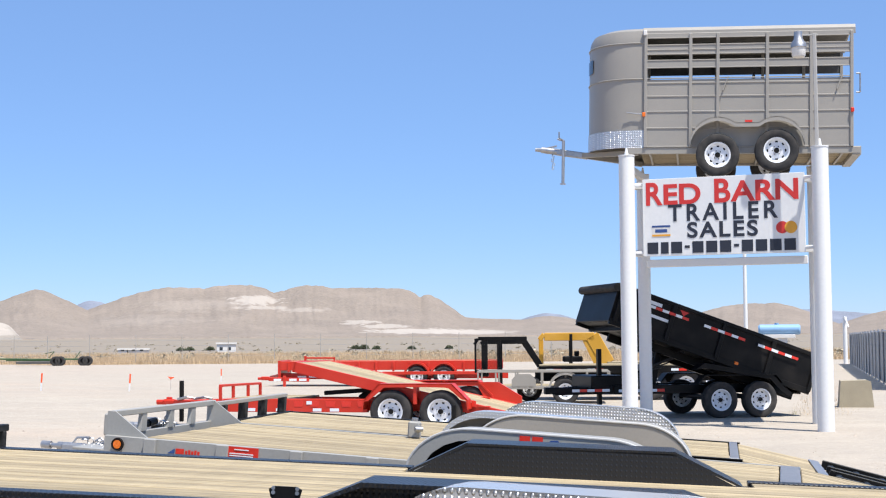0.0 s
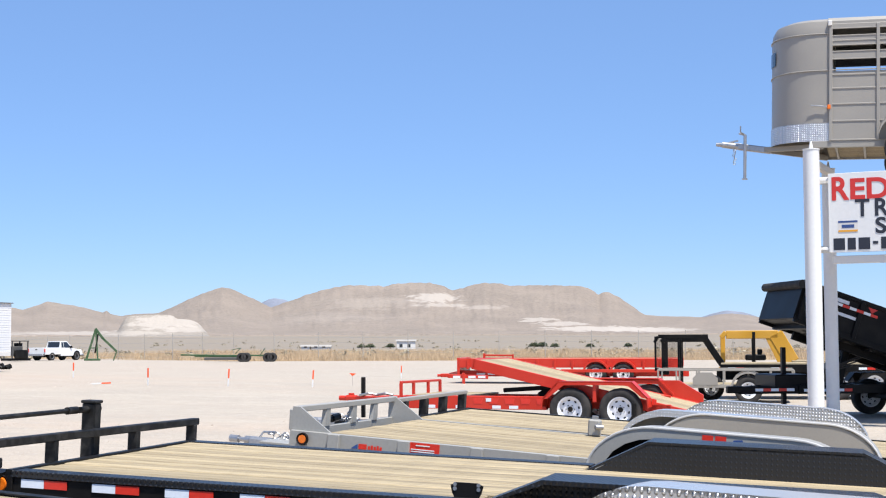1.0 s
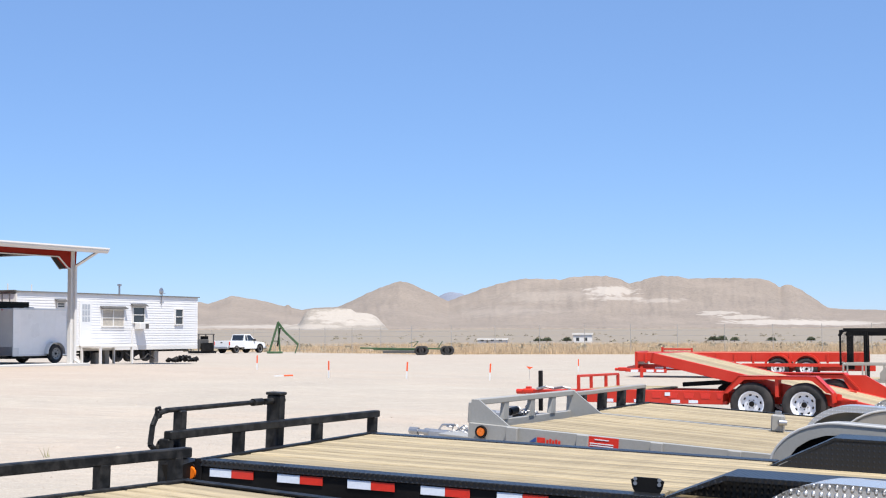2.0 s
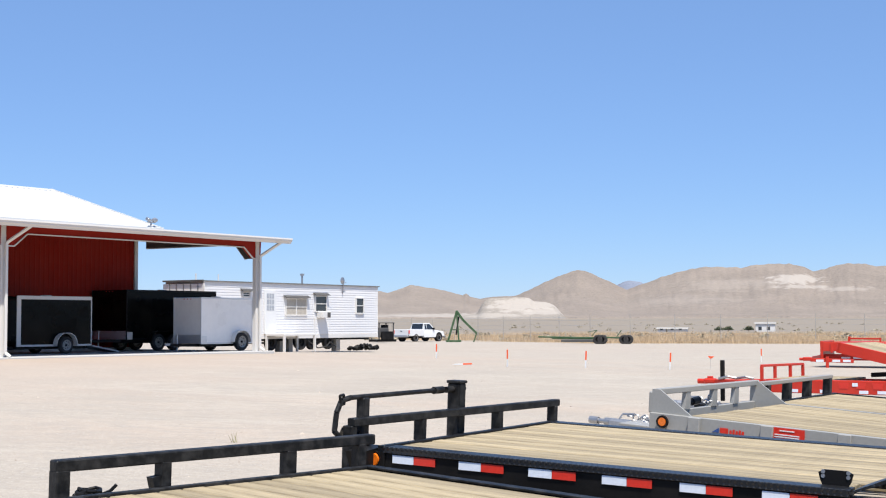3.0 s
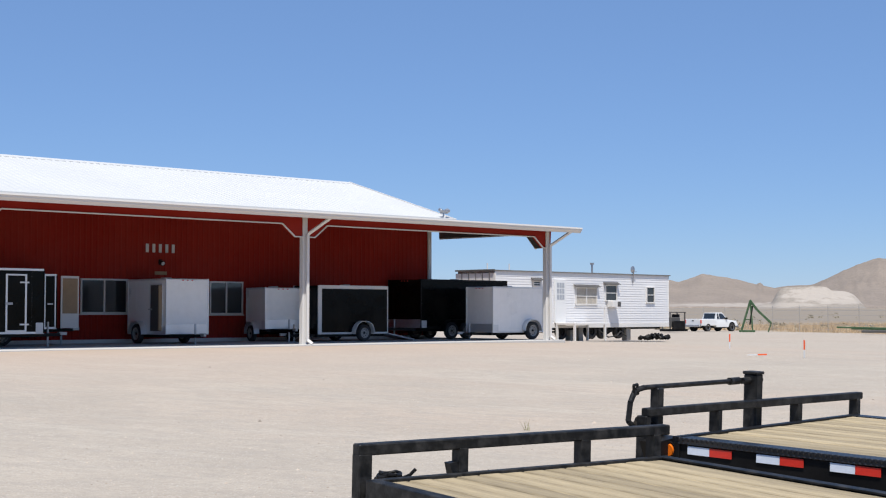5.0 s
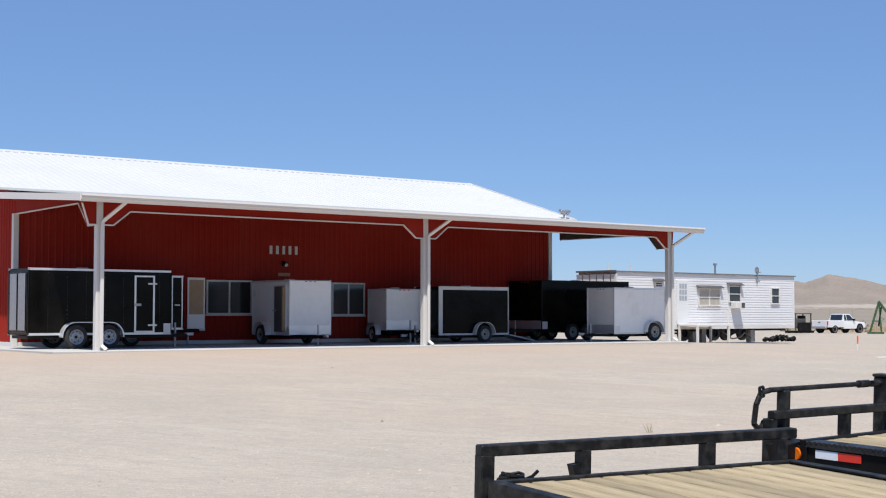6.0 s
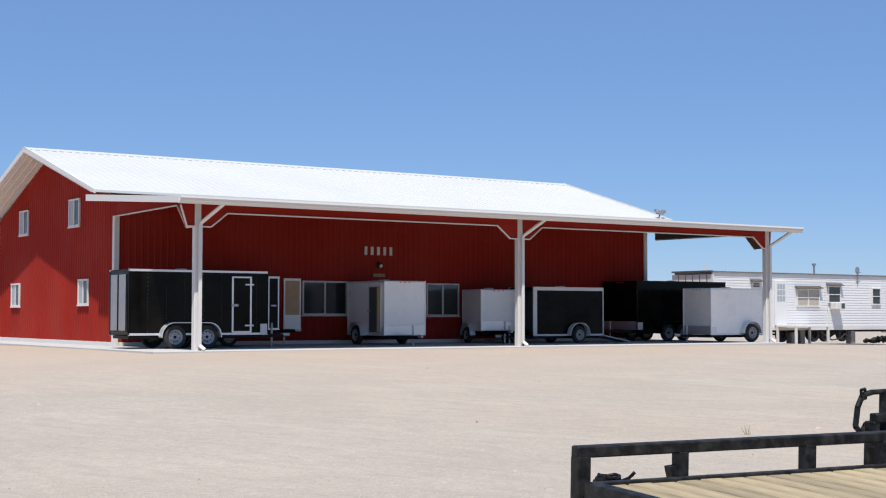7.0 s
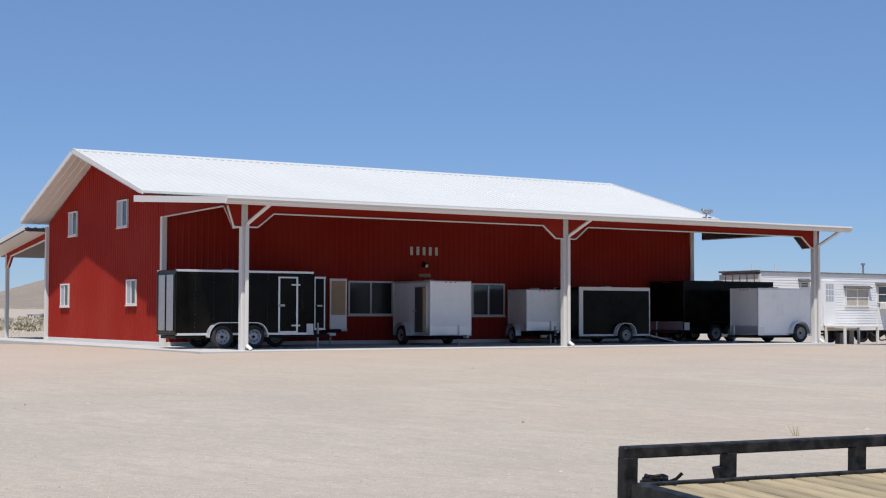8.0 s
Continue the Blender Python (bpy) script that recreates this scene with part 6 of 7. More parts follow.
for k in range(232):
    piece("slat", sl, SL, fence, (-1.0 + 0.2 * k, 0, 0.02 * math.sin(k * 1.7)))
fp = Mesh().cyl((0, 0.05, -0.1), (0, 0.05, 1.92), 0.04, n=10).data("fence_post")
for k in range(16):
    piece("fence_post", fp, STEEL, fence, (-1 + 3.05 * k, 0, 0))
part("top_pipe", Mesh().cyl((-1.0, 0.03, 1.84), (45.4, 0.03, 1.84), 0.025, n=8), STEEL, fence)
part("gate_post", Mesh().cyl((46.2, 0.3, -0.1), (46.2, 0.3, 2.95), 0.13, n=14).bar((46.2, 0.3, 2.95), (45.6, 0.1, 2.3), 0.08, 0.08), WHITE, fence, "white gate post")
part("brace", Mesh().bar((0.4, -0.15, 1.62), (2.6, -0.15, 1.0), 0.07, 0.09), WHITE_TRIM, fence)


# ---- enclosed cargo trailers under the porch ----
def cargo(u, v, rz, L, W, z0, z1, skin, label, axles, guard=True, door=None, wedge=0.0, trim=None, lift=0.0, r=0.34, door_open=False, rims=None):
    """Body from x = 0 (rear) to x = L (nose)."""
    t = thing("cargo_trailer", BARN @ pose(u, v, 0, 0, 0, rz), label, "trailer", "cargo trailers under the porch")
    trim = trim or ALU
    hw = W / 2
    body = part("body", Mesh().prism([(0, z0), (L, z0), (L, z1 - wedge - 0.03), (L - 0.05, z1 - wedge), (0.04, z1), (0, z1 - 0.03)], -hw, hw, "y"), skin, t)
    part("roof_trim", Mesh().bar((-0.02, -hw, z1 - 0.03), (L, -hw, z1 - wedge - 0.03), 0.04, 0.07), trim, body)
    part("roof_trim", Mesh().bar((-0.02, hw, z1 - 0.03), (L, hw, z1 - wedge - 0.03), 0.04, 0.07), trim, body)
    for s in (-1, 1):
        part("bottom_trim", B(-0.01, L + 0.01, s * hw - 0.015, s * hw + 0.015, z0 - 0.02, z0 + 0.05, 0.004), trim, body)
        for x in (0.0, L):
            part("corner_trim", B(x - 0.02, x + 0.02, s * hw - 0.02, s * hw + 0.02, z0, z1 - (wedge if x else 0), 0.006), skin if skin is BLACK_GLOSS and trim is ALU else trim, body)
        x = 0.6
        while x < L - 0.3:
            part("seam", B(x - 0.008, x + 0.008, s * hw - 0.002, s * hw + 0.002, z0 + 0.05, z1 - wedge - 0.06, 0.002), skin, body)
            x += 0.61
    for y in (-0.18, 0.0, 0.18):
        part("marker_lamp", B(L - 0.002, L + 0.02, y - 0.03, y + 0.03, z1 - wedge - 0.075, z1 - wedge - 0.045, 0.004), RED_LENS, body)
    if guard:
        part("stone_guard", B(L - 0.005, L + 0.008, -hw + 0.02, hw - 0.02, z0, z0 + 0.34, 0.003), ALU, body, "bright lower stone guard")
        for s in (-1, 1):
            part("stone_guard", B(L - 0.3, L, s * hw - 0.018, s * hw + 0.018, z0, z0 + 0.30, 0.003), ALU, body)
    rd = part("rear_door", B(-0.03, -0.002, -hw + 0.06, hw - 0.06, z0 + 0.06, z1 - 0.12, 0.006), skin, body)
    for y in (-0.35, 0.35):
        part("lock_rod", Mesh().cyl((-0.045, y, z0 + 0.1), (-0.045, y, z1 - 0.15), 0.014, n=8), STEEL, rd)
    if door:
        s, x0, x1 = door
        y = s * hw
        # with the door open, a dark panel stands in for the shaded interior
        dr = part("side_door", B(x0, x1, y - 0.012, y + 0.012, z0 + 0.08, z1 - wedge - 0.2, 0.004), DARK_STEEL_SHADE if door_open else skin, body)
        fr = Mesh()
        for a, b, c, e in ((x0 - 0.03, x1 + 0.03, z1 - wedge - 0.22, z1 - wedge - 0.17), (x0 - 0.03, x1 + 0.03, z0 + 0.05, z0 + 0.1), (x0 - 0.03, x0 + 0.03, z0 + 0.1, z1 - wedge - 0.22), (x1 - 0.03, x1 + 0.03, z0 + 0.1, z1 - wedge - 0.22)):
            fr.box(a, b, y - 0.025, y + 0.025, c, e, 0.004)
        part("door_frame", fr, trim, dr)
        if door_open:
            part("door_leaf", B(x1 - 0.05, x1 + 0.02, y + s * 0.02, y + s * 0.14, z0 + 0.12, z1 - wedge - 0.24, 0.008), TAN_PLY, dr, "plywood-backed door leaf standing ajar")
        for z in (z0 + 0.25, z1 - wedge - 0.45):
            part("hinge", B(x1 - 0.2, x1 + 0.1, y - 0.04, y + 0.04, z, z + 0.05, 0.006), ALU, dr)
        part("latch", Mesh().bar((x0 - 0.05, y + s * 0.04, (z0 + z1) / 2 - 0.1), (x0 + 0.18, y + s * 0.04, (z0 + z1) / 2 - 0.1), 0.03, 0.04), STEEL, dr)
    for x in axles:
        part("axle", Mesh().cyl((x, -hw, r), (x, hw, r), 0.04, n=8), BLACK, t)
        for s in (-1, 1):
            wheel(t, x, s * (hw + 0.10), r, r, 0.2, r * 0.6, rims or GREY)
    xa, xb = min(axles) - 0.48, max(axles) + 0.48
    for s in (-1, 1):
        y0, y1 = (hw, hw + 0.22) if s > 0 else (-hw - 0.22, -hw)
        o = [(xa + 0.42 * (1 - math.cos(math.pi / 2 * k / 7)), r + 0.45 * math.sin(math.pi / 2 * k / 7)) for k in range(8)]
        o += [(xa + xb - x, z) for x, z in reversed(o)]
        part("fender", Mesh().prism(o + [((xa + xb) / 2 + (x - (xa + xb) / 2) * 0.965, z - 0.022) for x, z in reversed(o)], y0, y1, "y"), trim, t, "formed metal fender")
    part("tongue", Mesh().bar((L - 0.2, -hw * 0.7, z0 - 0.06), (L + 1.0, 0, z0 - 0.06), 0.06, 0.1).bar((L - 0.2, hw * 0.7, z0 - 0.06), (L + 1.0, 0, z0 - 0.06), 0.06, 0.1), BLACK, t)
    part("coupler", B(L + 0.9, L + 1.2, -0.05, 0.05, z0 - 0.08, z0 + 0.03, 0.015), STEEL, t)
    part("jack", Mesh().cyl((L + 0.55, 0, 0.0), (L + 0.55, 0, z0 + 0.35), 0.035, n=10), STEEL, t)
    part("chassis", B(0.05, L - 0.05, -hw * 0.8, hw * 0.8, z0 - 0.12, z0 - 0.02, 0.01), BLACK, t)
    part("roof_vent", B(L * 0.4, L * 0.4 + 0.3, -0.15, 0.15, z1 - wedge * 0.5 - 0.05, z1 - wedge * 0.5 + 0.06, 0.02), WHITE_TRIM, t)
    return t


WHITE_SKIN = paint("white_aluminium_skin", (0.89, 0.87, 0.835), 0.3, var=0.05, scale=0.7, fine=5, bump=0.03, dust=0.03, coat=0.5)
c1 = cargo(-1.19, 2.98, 0, 4.66, 1.55, 0.43, 2.42, BLACK_GLOSS, "glossy black tandem cargo trailer with side door", (1.44, 2.5), door=(-1, 3.43, 4.06), guard=False, r=0.36, rims=STEEL)
rv = Mesh()
for k in range(7):
    for j in range(15):
        x, z = 0.6 + 0.61 * k, 0.54 + 0.125 * j
        if not 3.3 < x < 4.15:
            rv.box(x - 0.005, x + 0.005, -0.781, -0.776, z - 0.005, z + 0.005)
tagged(part("rivets", rv, STEEL, c1, "rows of small steel rivets"), kind="stuff")
part("corner_guard", B(4.4, 4.64, -0.80, -0.775, 0.42, 0.76, 0.004), WHITE_TRIM, c1)
part("rear_leaf", Mesh().box(-0.06, -0.035, -0.62, -0.1, 0.56, 2.26, 0.01).box(-0.06, -0.035, 0.05, 0.55, 0.56, 2.26, 0.01), STEEL, c1, "bright metal rear door")
c1b = cargo(1.6, 5.1, 0, 3.45, 1.4, 0.55, 2.33, BLACK_GLOSS, "black cargo trailer with an open plywood-lined door", (1.5,), guard=False, r=0.32)
dl_ = part("open_door", B(3.60, 4.26, -0.72, -0.68, 0.56, 2.28, 0.008), WHITE_TRIM, c1b, "open door leaf lined with plywood")
part("lining", B(3.66, 4.20, -0.735, -0.722, 1.04, 2.2), TAN_PLY, dl_)
for x in (3.03, 3.40):
    part("nose_trim", B(x - 0.025, x + 0.025, -0.725, -0.69, 0.6, 2.28, 0.006), ALU, c1b, "bright metal nose trim")
part("latch", B(3.12, 3.32, -0.73, -0.70, 1.32, 1.38, 0.006), STEEL, c1b)
part("latch", B(3.38, 3.62, -0.20, -0.12, 1.30, 1.38, 0.006), STEEL, c1, "chrome bar latch").location = (0, -0.62, 0)
cargo(9.34, 5.73, -93, 2.72, 1.62, 0.34, 2.23, WHITE_SKIN, "white single-axle cargo trailer with side door ajar", (0.9,), door=(-1, 1.6, 2.45), door_open=True)
cargo(14.42, 5.85, -102, 1.75, 1.42, 0.47, 2.0, WHITE_SKIN, "small white cargo trailer parked by the wall", (0.75,), r=0.3)
cw = cargo(18.17, 3.75, 180, 3.35, 1.5, 0.29, 2.08, BLACK_GLOSS, "black cargo trailer with white trim and lowered ramp", (1.28,), guard=False, trim=WHITE_TRIM, wedge=0.0, r=0.31)
part("ramp", Mesh().bar((0.0, 0.4, 0.27), (-1.3, 0.4, 0.03), 0.9, 0.05), STEEL, cw, "lowered rear ramp")
part("roof_cap", B(0.0, 3.36, 0.752, 0.768, 1.96, 2.09, 0.004), WHITE_TRIM, cw, "white roof edge band")
part("nose_panel", B(3.19, 3.33, 0.752, 0.762, 0.31, 2.04, 0.003), WHITE_TRIM, cw)
cargo(25.7, 5.0, 180, 4.9, 2.0, 0.46, 2.42, BLACK_GLOSS, "large black tandem cargo trailer", (2.5, 3.35), guard=True, trim=BLACK)
cargo(24.95, 1.96, 180, 2.86, 1.5, 0.30, 2.1, WHITE_SKIN, "white single-axle cargo trailer beside a porch column", (0.75,), r=0.36)


# ---- mobile home ----
mh = thing("mobile_home", pose(-35.44, 59.31, 0.27, 0, 0, 77.9), "white lap-sided mobile home raised on wheels", "mobile home")
ML, MW, MZ, MT = 14.08, 2.6, 0.78, 3.38
part("wall", B(0.03, ML - 0.03, 0.03, MW - 0.03, MZ, MT), SIDING, mh, "white lap siding wall")
LAP = 0.13
lap = Mesh().prism([(0.0, 0.0), (-0.018, 0.0), (-0.019, 0.012), (-0.003, LAP), (0.0, LAP)], 0, ML, "x").data("siding_board")
lap2 = Mesh().prism([(0.0, 0.0), (-0.018, 0.0), (-0.019, 0.012), (-0.003, LAP), (0.0, LAP)], 0, MW, "x").data("siding_board")
k = 0
while MZ + LAP * k < MT - 0.1:
    piece("siding_board", lap, SIDING, mh, (0, 0.03, MZ + LAP * k))
    piece("siding_board", lap2, SIDING, mh, (ML - 0.03, 0, MZ + LAP * k), (0, 0, radians(90)))
    k += 1
part("roof", Mesh().prism([(-0.06, MT - 0.02), (-0.06, MT + 0.03), (MW / 2, MT + 0.06), (MW + 0.06, MT + 0.03), (MW + 0.06, MT - 0.02)], -0.08, ML + 0.08, "x"), paint("weathered_roof_edge", (0.15, 0.145, 0.14), 0.6, var=0.2, scale=2), mh, "low grey metal roof")
part("end_awning", B(-0.16, 0.0, 0.0, MW, MT - 0.02, MT + 0.06, 0.01), DARK_STEEL_SHADE, mh)
# flat grey plate; its colour stands in for shade between the end panels
part("awning_shade_panel", B(-0.012, 0.03, 0.1, MW - 0.1, MT - 1.25, MT - 0.06), CONCRETE, mh, "flat grey panel standing in for shaded gaps under the end awning")
for y0 in (0.14, 0.6, 1.07, 1.53, 2.0, 2.46):
    part("end_panel", B(-0.06, 0.0, y0 - 0.19, y0 + 0.19, MT - 1.25, MT - 0.12, 0.01), WHITE_TRIM, mh)
part("skirt_beam", B(0.0, ML, 0.0, 0.1, MZ - 0.22, MZ - 0.01, 0.01), WHITE_TRIM, mh, "pale chassis beam with slots")
CURT = paint("window_blind", (0.42, 0.38, 0.32), 0.7, var=0.2, scale=6, bump=0.03)


def home_window(x0, x1, z0, z1, halves, awning=True):
    z0, z1 = z0 - 0.27, z1 - 0.27
    w = 0.06
    fr = Mesh().box(x0, x1, -0.06, 0.03, z1 - w, z1, 0.006).box(x0, x1, -0.06, 0.03, z0, z0 + w, 0.006).box(x0, x0 + w, -0.055, 0.03, z0 + w, z1 - w, 0.006).box(x1 - w, x1, -0.055, 0.03, z0 + w, z1 - w, 0.006)
    wi = part("window", fr, WHITE_TRIM, mh, "white-framed window with blinds")
    xm = (x0 + x1) / 2
    if halves:
        part("mullion", B(xm - 0.03, xm + 0.03, -0.05, 0.02, z0 + w, z1 - w), WHITE_TRIM, wi)
    part("rail", B(x0 + w, x1 - w, -0.05, 0.02, (z0 + z1) / 2 - 0.02, (z0 + z1) / 2 + 0.02), WHITE_TRIM, wi)
    part("pane", B(x0 + w, x1 - w, -0.015, -0.008, z0 + w, z1 - w), PANE if not halves else CURT, wi)
    if awning:
        part("awning", Mesh().prism([(0.0, z1 + 0.14), (-0.2, z1 + 0.02), (-0.2, z1), (0.0, z1 + 0.10)], x0 - 0.12, x1 + 0.12, "x"), DARK_STEEL_SHADE, wi, "small metal awning")


home_window(6.0, 7.75, 2.0, 2.92, True)
home_window(8.42, 9.42, 2.2, 3.08, False)
home_window(11.98, 12.72, 2.12, 3.02, False, False)
home_window(2.7, 3.28, 2.9, 3.2, False)
dr = part("door", B(4.35, 5.2, -0.06, 0.02, MZ + 0.03, MT - 0.35, 0.01), WHITE, mh, "white door with small panes")
for i in range(3):
    for j in range(3):
        part("pane", B(4.5 + 0.2 * i, 4.66 + 0.2 * i, -0.068, -0.058, 2.0 + 0.3 * j, 2.25 + 0.3 * j), BLIND, dr)
ac = part("air_conditioner", B(8.6, 9.3, -0.4, 0.0, 1.62, 1.96, 0.02), WHITE_TRIM, mh, "window air conditioner")
part("grille", B(9.0, 9.27, -0.407, -0.397, 1.66, 1.92), DARK_STEEL_SHADE, ac)
part("dish", Mesh().ring([(0.01, 0.0), (0.12, 0.02), (0.19, 0.06)], (10.7, -0.15, MT + 0.26), "y", 20).cyl((10.8, -0.03, MT - 0.45), (10.75, -0.12, MT + 0.25), 0.03, n=8).bar((10.6, -0.15, MT + 0.1), (10.95, -0.15, MT + 0.16), 0.03, 0.03), STEEL, mh, "small satellite dish")
part("vent_pipe", Mesh().cyl((8.6, 1.0, MT), (8.6, 1.0, MT + 0.55), 0.05, n=10).cyl((8.6, 1.0, MT + 0.5), (8.6, 1.0, MT + 0.6), 0.11, n=10), STEEL, mh)
for x in (0.7, 2.3):
    part("vent_pipe", Mesh().cyl((x, 1.2, MT), (x, 1.2, MT + 0.4), 0.03, n=8), WHITE_TRIM, mh)
st = part("entry_deck", B(4.4, 6.9, -1.3, -0.05, 0.72, 0.82, 0.01), WHITE_TRIM, mh, "small pale timber entry deck")
for x in (4.45, 6.85):
    for y in (-1.25, -0.1):
        part("deck_post", B(x - 0.05, x + 0.05, y - 0.05, y + 0.05, -0.1, 0.72), WHITE_TRIM, st)
part("deck_rail", Mesh().bar((4.45, -1.25, 1.6), (6.85, -1.25, 1.6), 0.06, 0.05).bar((6.85, -1.25, 0.8), (6.85, -1.25, 1.6), 0.06, 0.06, (0, 1, 0)), WHITE_TRIM, st)
for x in (5.2, 7.6, 8.5, 9.9):
    part("axle", Mesh().cyl((x, 0.2, 0.35), (x, MW - 0.2, 0.35), 0.05, n=8), BLACK, mh)
    for y in (0.3, MW - 0.3):
        wheel(mh, x, y, 0.36, 0.40, 0.24, 0.2, BLACK)
part("axle_cradle", Mesh().bar((7.8, 0.3, 0.35), (9.8, 0.3, 0.45), 0.12, 0.14).bar((8.6, 0.3, 0.1), (9.6, 0.3, 0.5), 0.1, 0.1), BLACK, mh)
part("chassis", B(0.2, ML - 0.2, 0.5, MW - 0.5, 0.45, 0.62), BLACK, mh)
for x, w, h in ((5.9, 0.5, 0.5), (6.6, 0.35, 0.62), (10.6, 0.35, 0.55)):
    part("support_block", B(x, x + w, 0.25, 0.6, -0.15, h - 0.05, 0.02), CONCRETE, mh)
part("drain_hose", Mesh().tube([(7.9, 0.15, 0.5), (8.2, -0.05, 0.25), (8.7, 0.0, 0.05), (9.3, -0.1, 0.12), (9.8, 0.05, 0.35), (10.2, -0.05, 0.08)], 0.035, 7), RUBBER, mh, "sagging black drain hose")
# dark hose heap beside the home
hp = Mesh()
hr = random.Random(5)
for k in range(26):
    x = 10.8 + 0.09 * k
    hp.cyl((x, -0.6 + hr.uniform(-0.3, 0.3), 0.02), (x + hr.uniform(-0.2, 0.3), -0.6 + hr.uniform(-0.3, 0.3), 0.06 + 0.20 * math.exp(-((x - 11.9) / 0.8) ** 2)), 0.09, n=7)
tagged(part("hose_heap", hp, BLACK), "heap of dark hose and scrap on the ground", "scrap").matrix_world = pose(-35.44, 59.31, 0.2, 0, 0, 77.9)
gen = thing("pump_unit", pose(-49.2, 111.6, ground_z(-49.2, 111.6), 0, 0, 70) @ Matrix.Scale(0.8, 4), "dark pump unit on a small skid", "machine")
part("housing", B(-0.9, 0.5, -0.5, 0.5, 0.6, 1.6, 0.08), DARK_STEEL_SHADE, gen)
part("tank", Mesh().cyl((0.3, 0, 0.5), (0.3, 0, 1.9), 0.42, 0.42, 16), BLACK, gen)
for x in (-1.1, 1.1):
    for y in (-0.55, 0.55):
        part("cage_post", B(x - 0.05, x + 0.05, y - 0.05, y + 0.05, 0.3, 2.1), DARK_STEEL_SHADE, gen)
part("cage_roof", B(-1.2, 1.2, -0.65, 0.65, 2.05, 2.15, 0.02), DARK_STEEL_SHADE, gen)
part("skid", Mesh().box(-1.4, 1.4, -0.7, 0.7, 0.1, 0.35, 0.02).box(-0.9, 0.9, -0.8, -0.6, 0.35, 1.2, 0.05), BLACK, gen)

# ---- pickup truck ----
tk = thing("pickup_truck", pose(-49.6, 121.0, ground_z(-49.6, 121.0), 0, 0, 71) @ Matrix.Scale(0.92, 4), "white extended-cab pickup truck on the lot edge", "truck")
TW = 1.95


def truck_shell(rows):
    """Lofts (x, half width, bottom, top) stations into a closed shell."""
    m = Mesh()
    for x, hw, zb, zt in rows:
        m.v += [(x, -hw, zb), (x, -hw, zb + (zt - zb) * 0.7), (x, -hw * 0.93, zt), (x, hw * 0.93, zt), (x, hw, zb + (zt - zb) * 0.7), (x, hw, zb)]
    n = len(rows)
    m.f = [(6 * i + k, 6 * i + (k + 1) % 6, 6 * i + 6 + (k + 1) % 6, 6 * i + 6 + k) for i in range(n - 1) for k in range(6)]
    m.f += [tuple(range(5, -1, -1)), tuple(6 * (n - 1) + k for k in range(6))]
    return m


part("body", truck_shell([(-0.50, 0.97, 0.42, 1.16), (1.2, 0.97, 0.42, 1.15), (1.35, 0.96, 0.5, 1.12), (2.5, 0.92, 0.5, 1.02), (2.72, 0.84, 0.52, 0.86)]), WHITE, tk, "white painted truck body")
for s in (-1, 1):
    part("bed_side", B(-2.75, -0.52, s * 0.97 - 0.05, s * 0.97 + 0.05, 0.55, 1.2, 0.04), WHITE, tk)
part("bed_floor", B(-2.7, -0.52, -0.9, 0.9, 0.55, 0.68, 0.01), BLACK, tk, "black bed liner")
tg = part("tailgate", B(-2.78, -2.70, -0.92, 0.92, 0.62, 1.2, 0.02), WHITE, tk)
part("gate_handle", B(-2.80, -2.775, -0.12, 0.12, 1.0, 1.08, 0.01), BLACK, tg)
cabin = Mesh()
cabin.v = [(-0.48, -0.92, 1.15), (-0.48, 0.92, 1.15), (1.25, 0.92, 1.14), (1.25, -0.92, 1.14), (-0.32, -0.74, 1.82), (-0.32, 0.74, 1.82), (0.55, 0.74, 1.83), (0.55, -0.74, 1.83)]
cabin.f = [(4, 7, 6, 5), (0, 1, 2, 3), (0, 4, 5, 1), (2, 6, 7, 3), (0, 3, 7, 4), (1, 5, 6, 2)]
cab_ = part("cab", cabin, WHITE, tk, "white cab with dark windows", smooth=0)
for s in (-1, 1):
    for xa, xb, xc, xd in ((-0.34, -0.04, -0.06, -0.24), (0.04, 1.02, 0.50, 0.04)):
        wm_ = Mesh()
        y0_, y1_ = s * 0.915, s * 0.775
        wm_.v = [(xa, y0_, 1.22), (xb, y0_, 1.22), (xc, y1_, 1.74), (xd, y1_, 1.74)] + [(xa, y0_ + s * 0.015, 1.22), (xb, y0_ + s * 0.015, 1.22), (xc, y1_ + s * 0.015, 1.74), (xd, y1_ + s * 0.015, 1.74)]
        wm_.f = [(0, 1, 2, 3), (4, 5, 6, 7), (0, 1, 5, 4), (1, 2, 6, 5), (2, 3, 7, 6), (3, 0, 4, 7)]
        part("side_window", wm_, DARK_GLASS, cab_)
    part("side_mirror", B(0.85, 1.0, s * 1.0 - 0.1, s * 1.0 + 0.1, 1.16, 1.36, 0.02), BLACK, cab_)
    y = s * TW / 2
    for x in (-1.72, 1.78):
        part("wheel_arch", Mesh().cyl((x, y - s * 0.3, 0.46), (x, y + s * 0.012, 0.46), 0.46, n=22), BLACK, tk)
        wheel(tk, x, y - s * 0.06, 0.38, 0.39, 0.24, 0.22, STEEL)
    part("tail_lamp", B(-2.80, -2.72, y - 0.09, y + 0.02, 0.78, 1.14, 0.01), RED_LENS, tk)
part("rear_window", Mesh().prism([(-0.48, 1.25), (-0.36, 1.75), (-0.33, 1.75), (-0.44, 1.25)], -0.70, 0.70, "y"), DARK_GLASS, cab_)
part("windscreen", Mesh().prism([(1.22, 1.2), (0.62, 1.78), (0.58, 1.78), (1.18, 1.2)], -0.76, 0.76, "y"), DARK_GLASS, cab_)
part("bumper", B(-2.95, -2.74, -0.95, 0.95, 0.44, 0.62, 0.03), STEEL, tk)
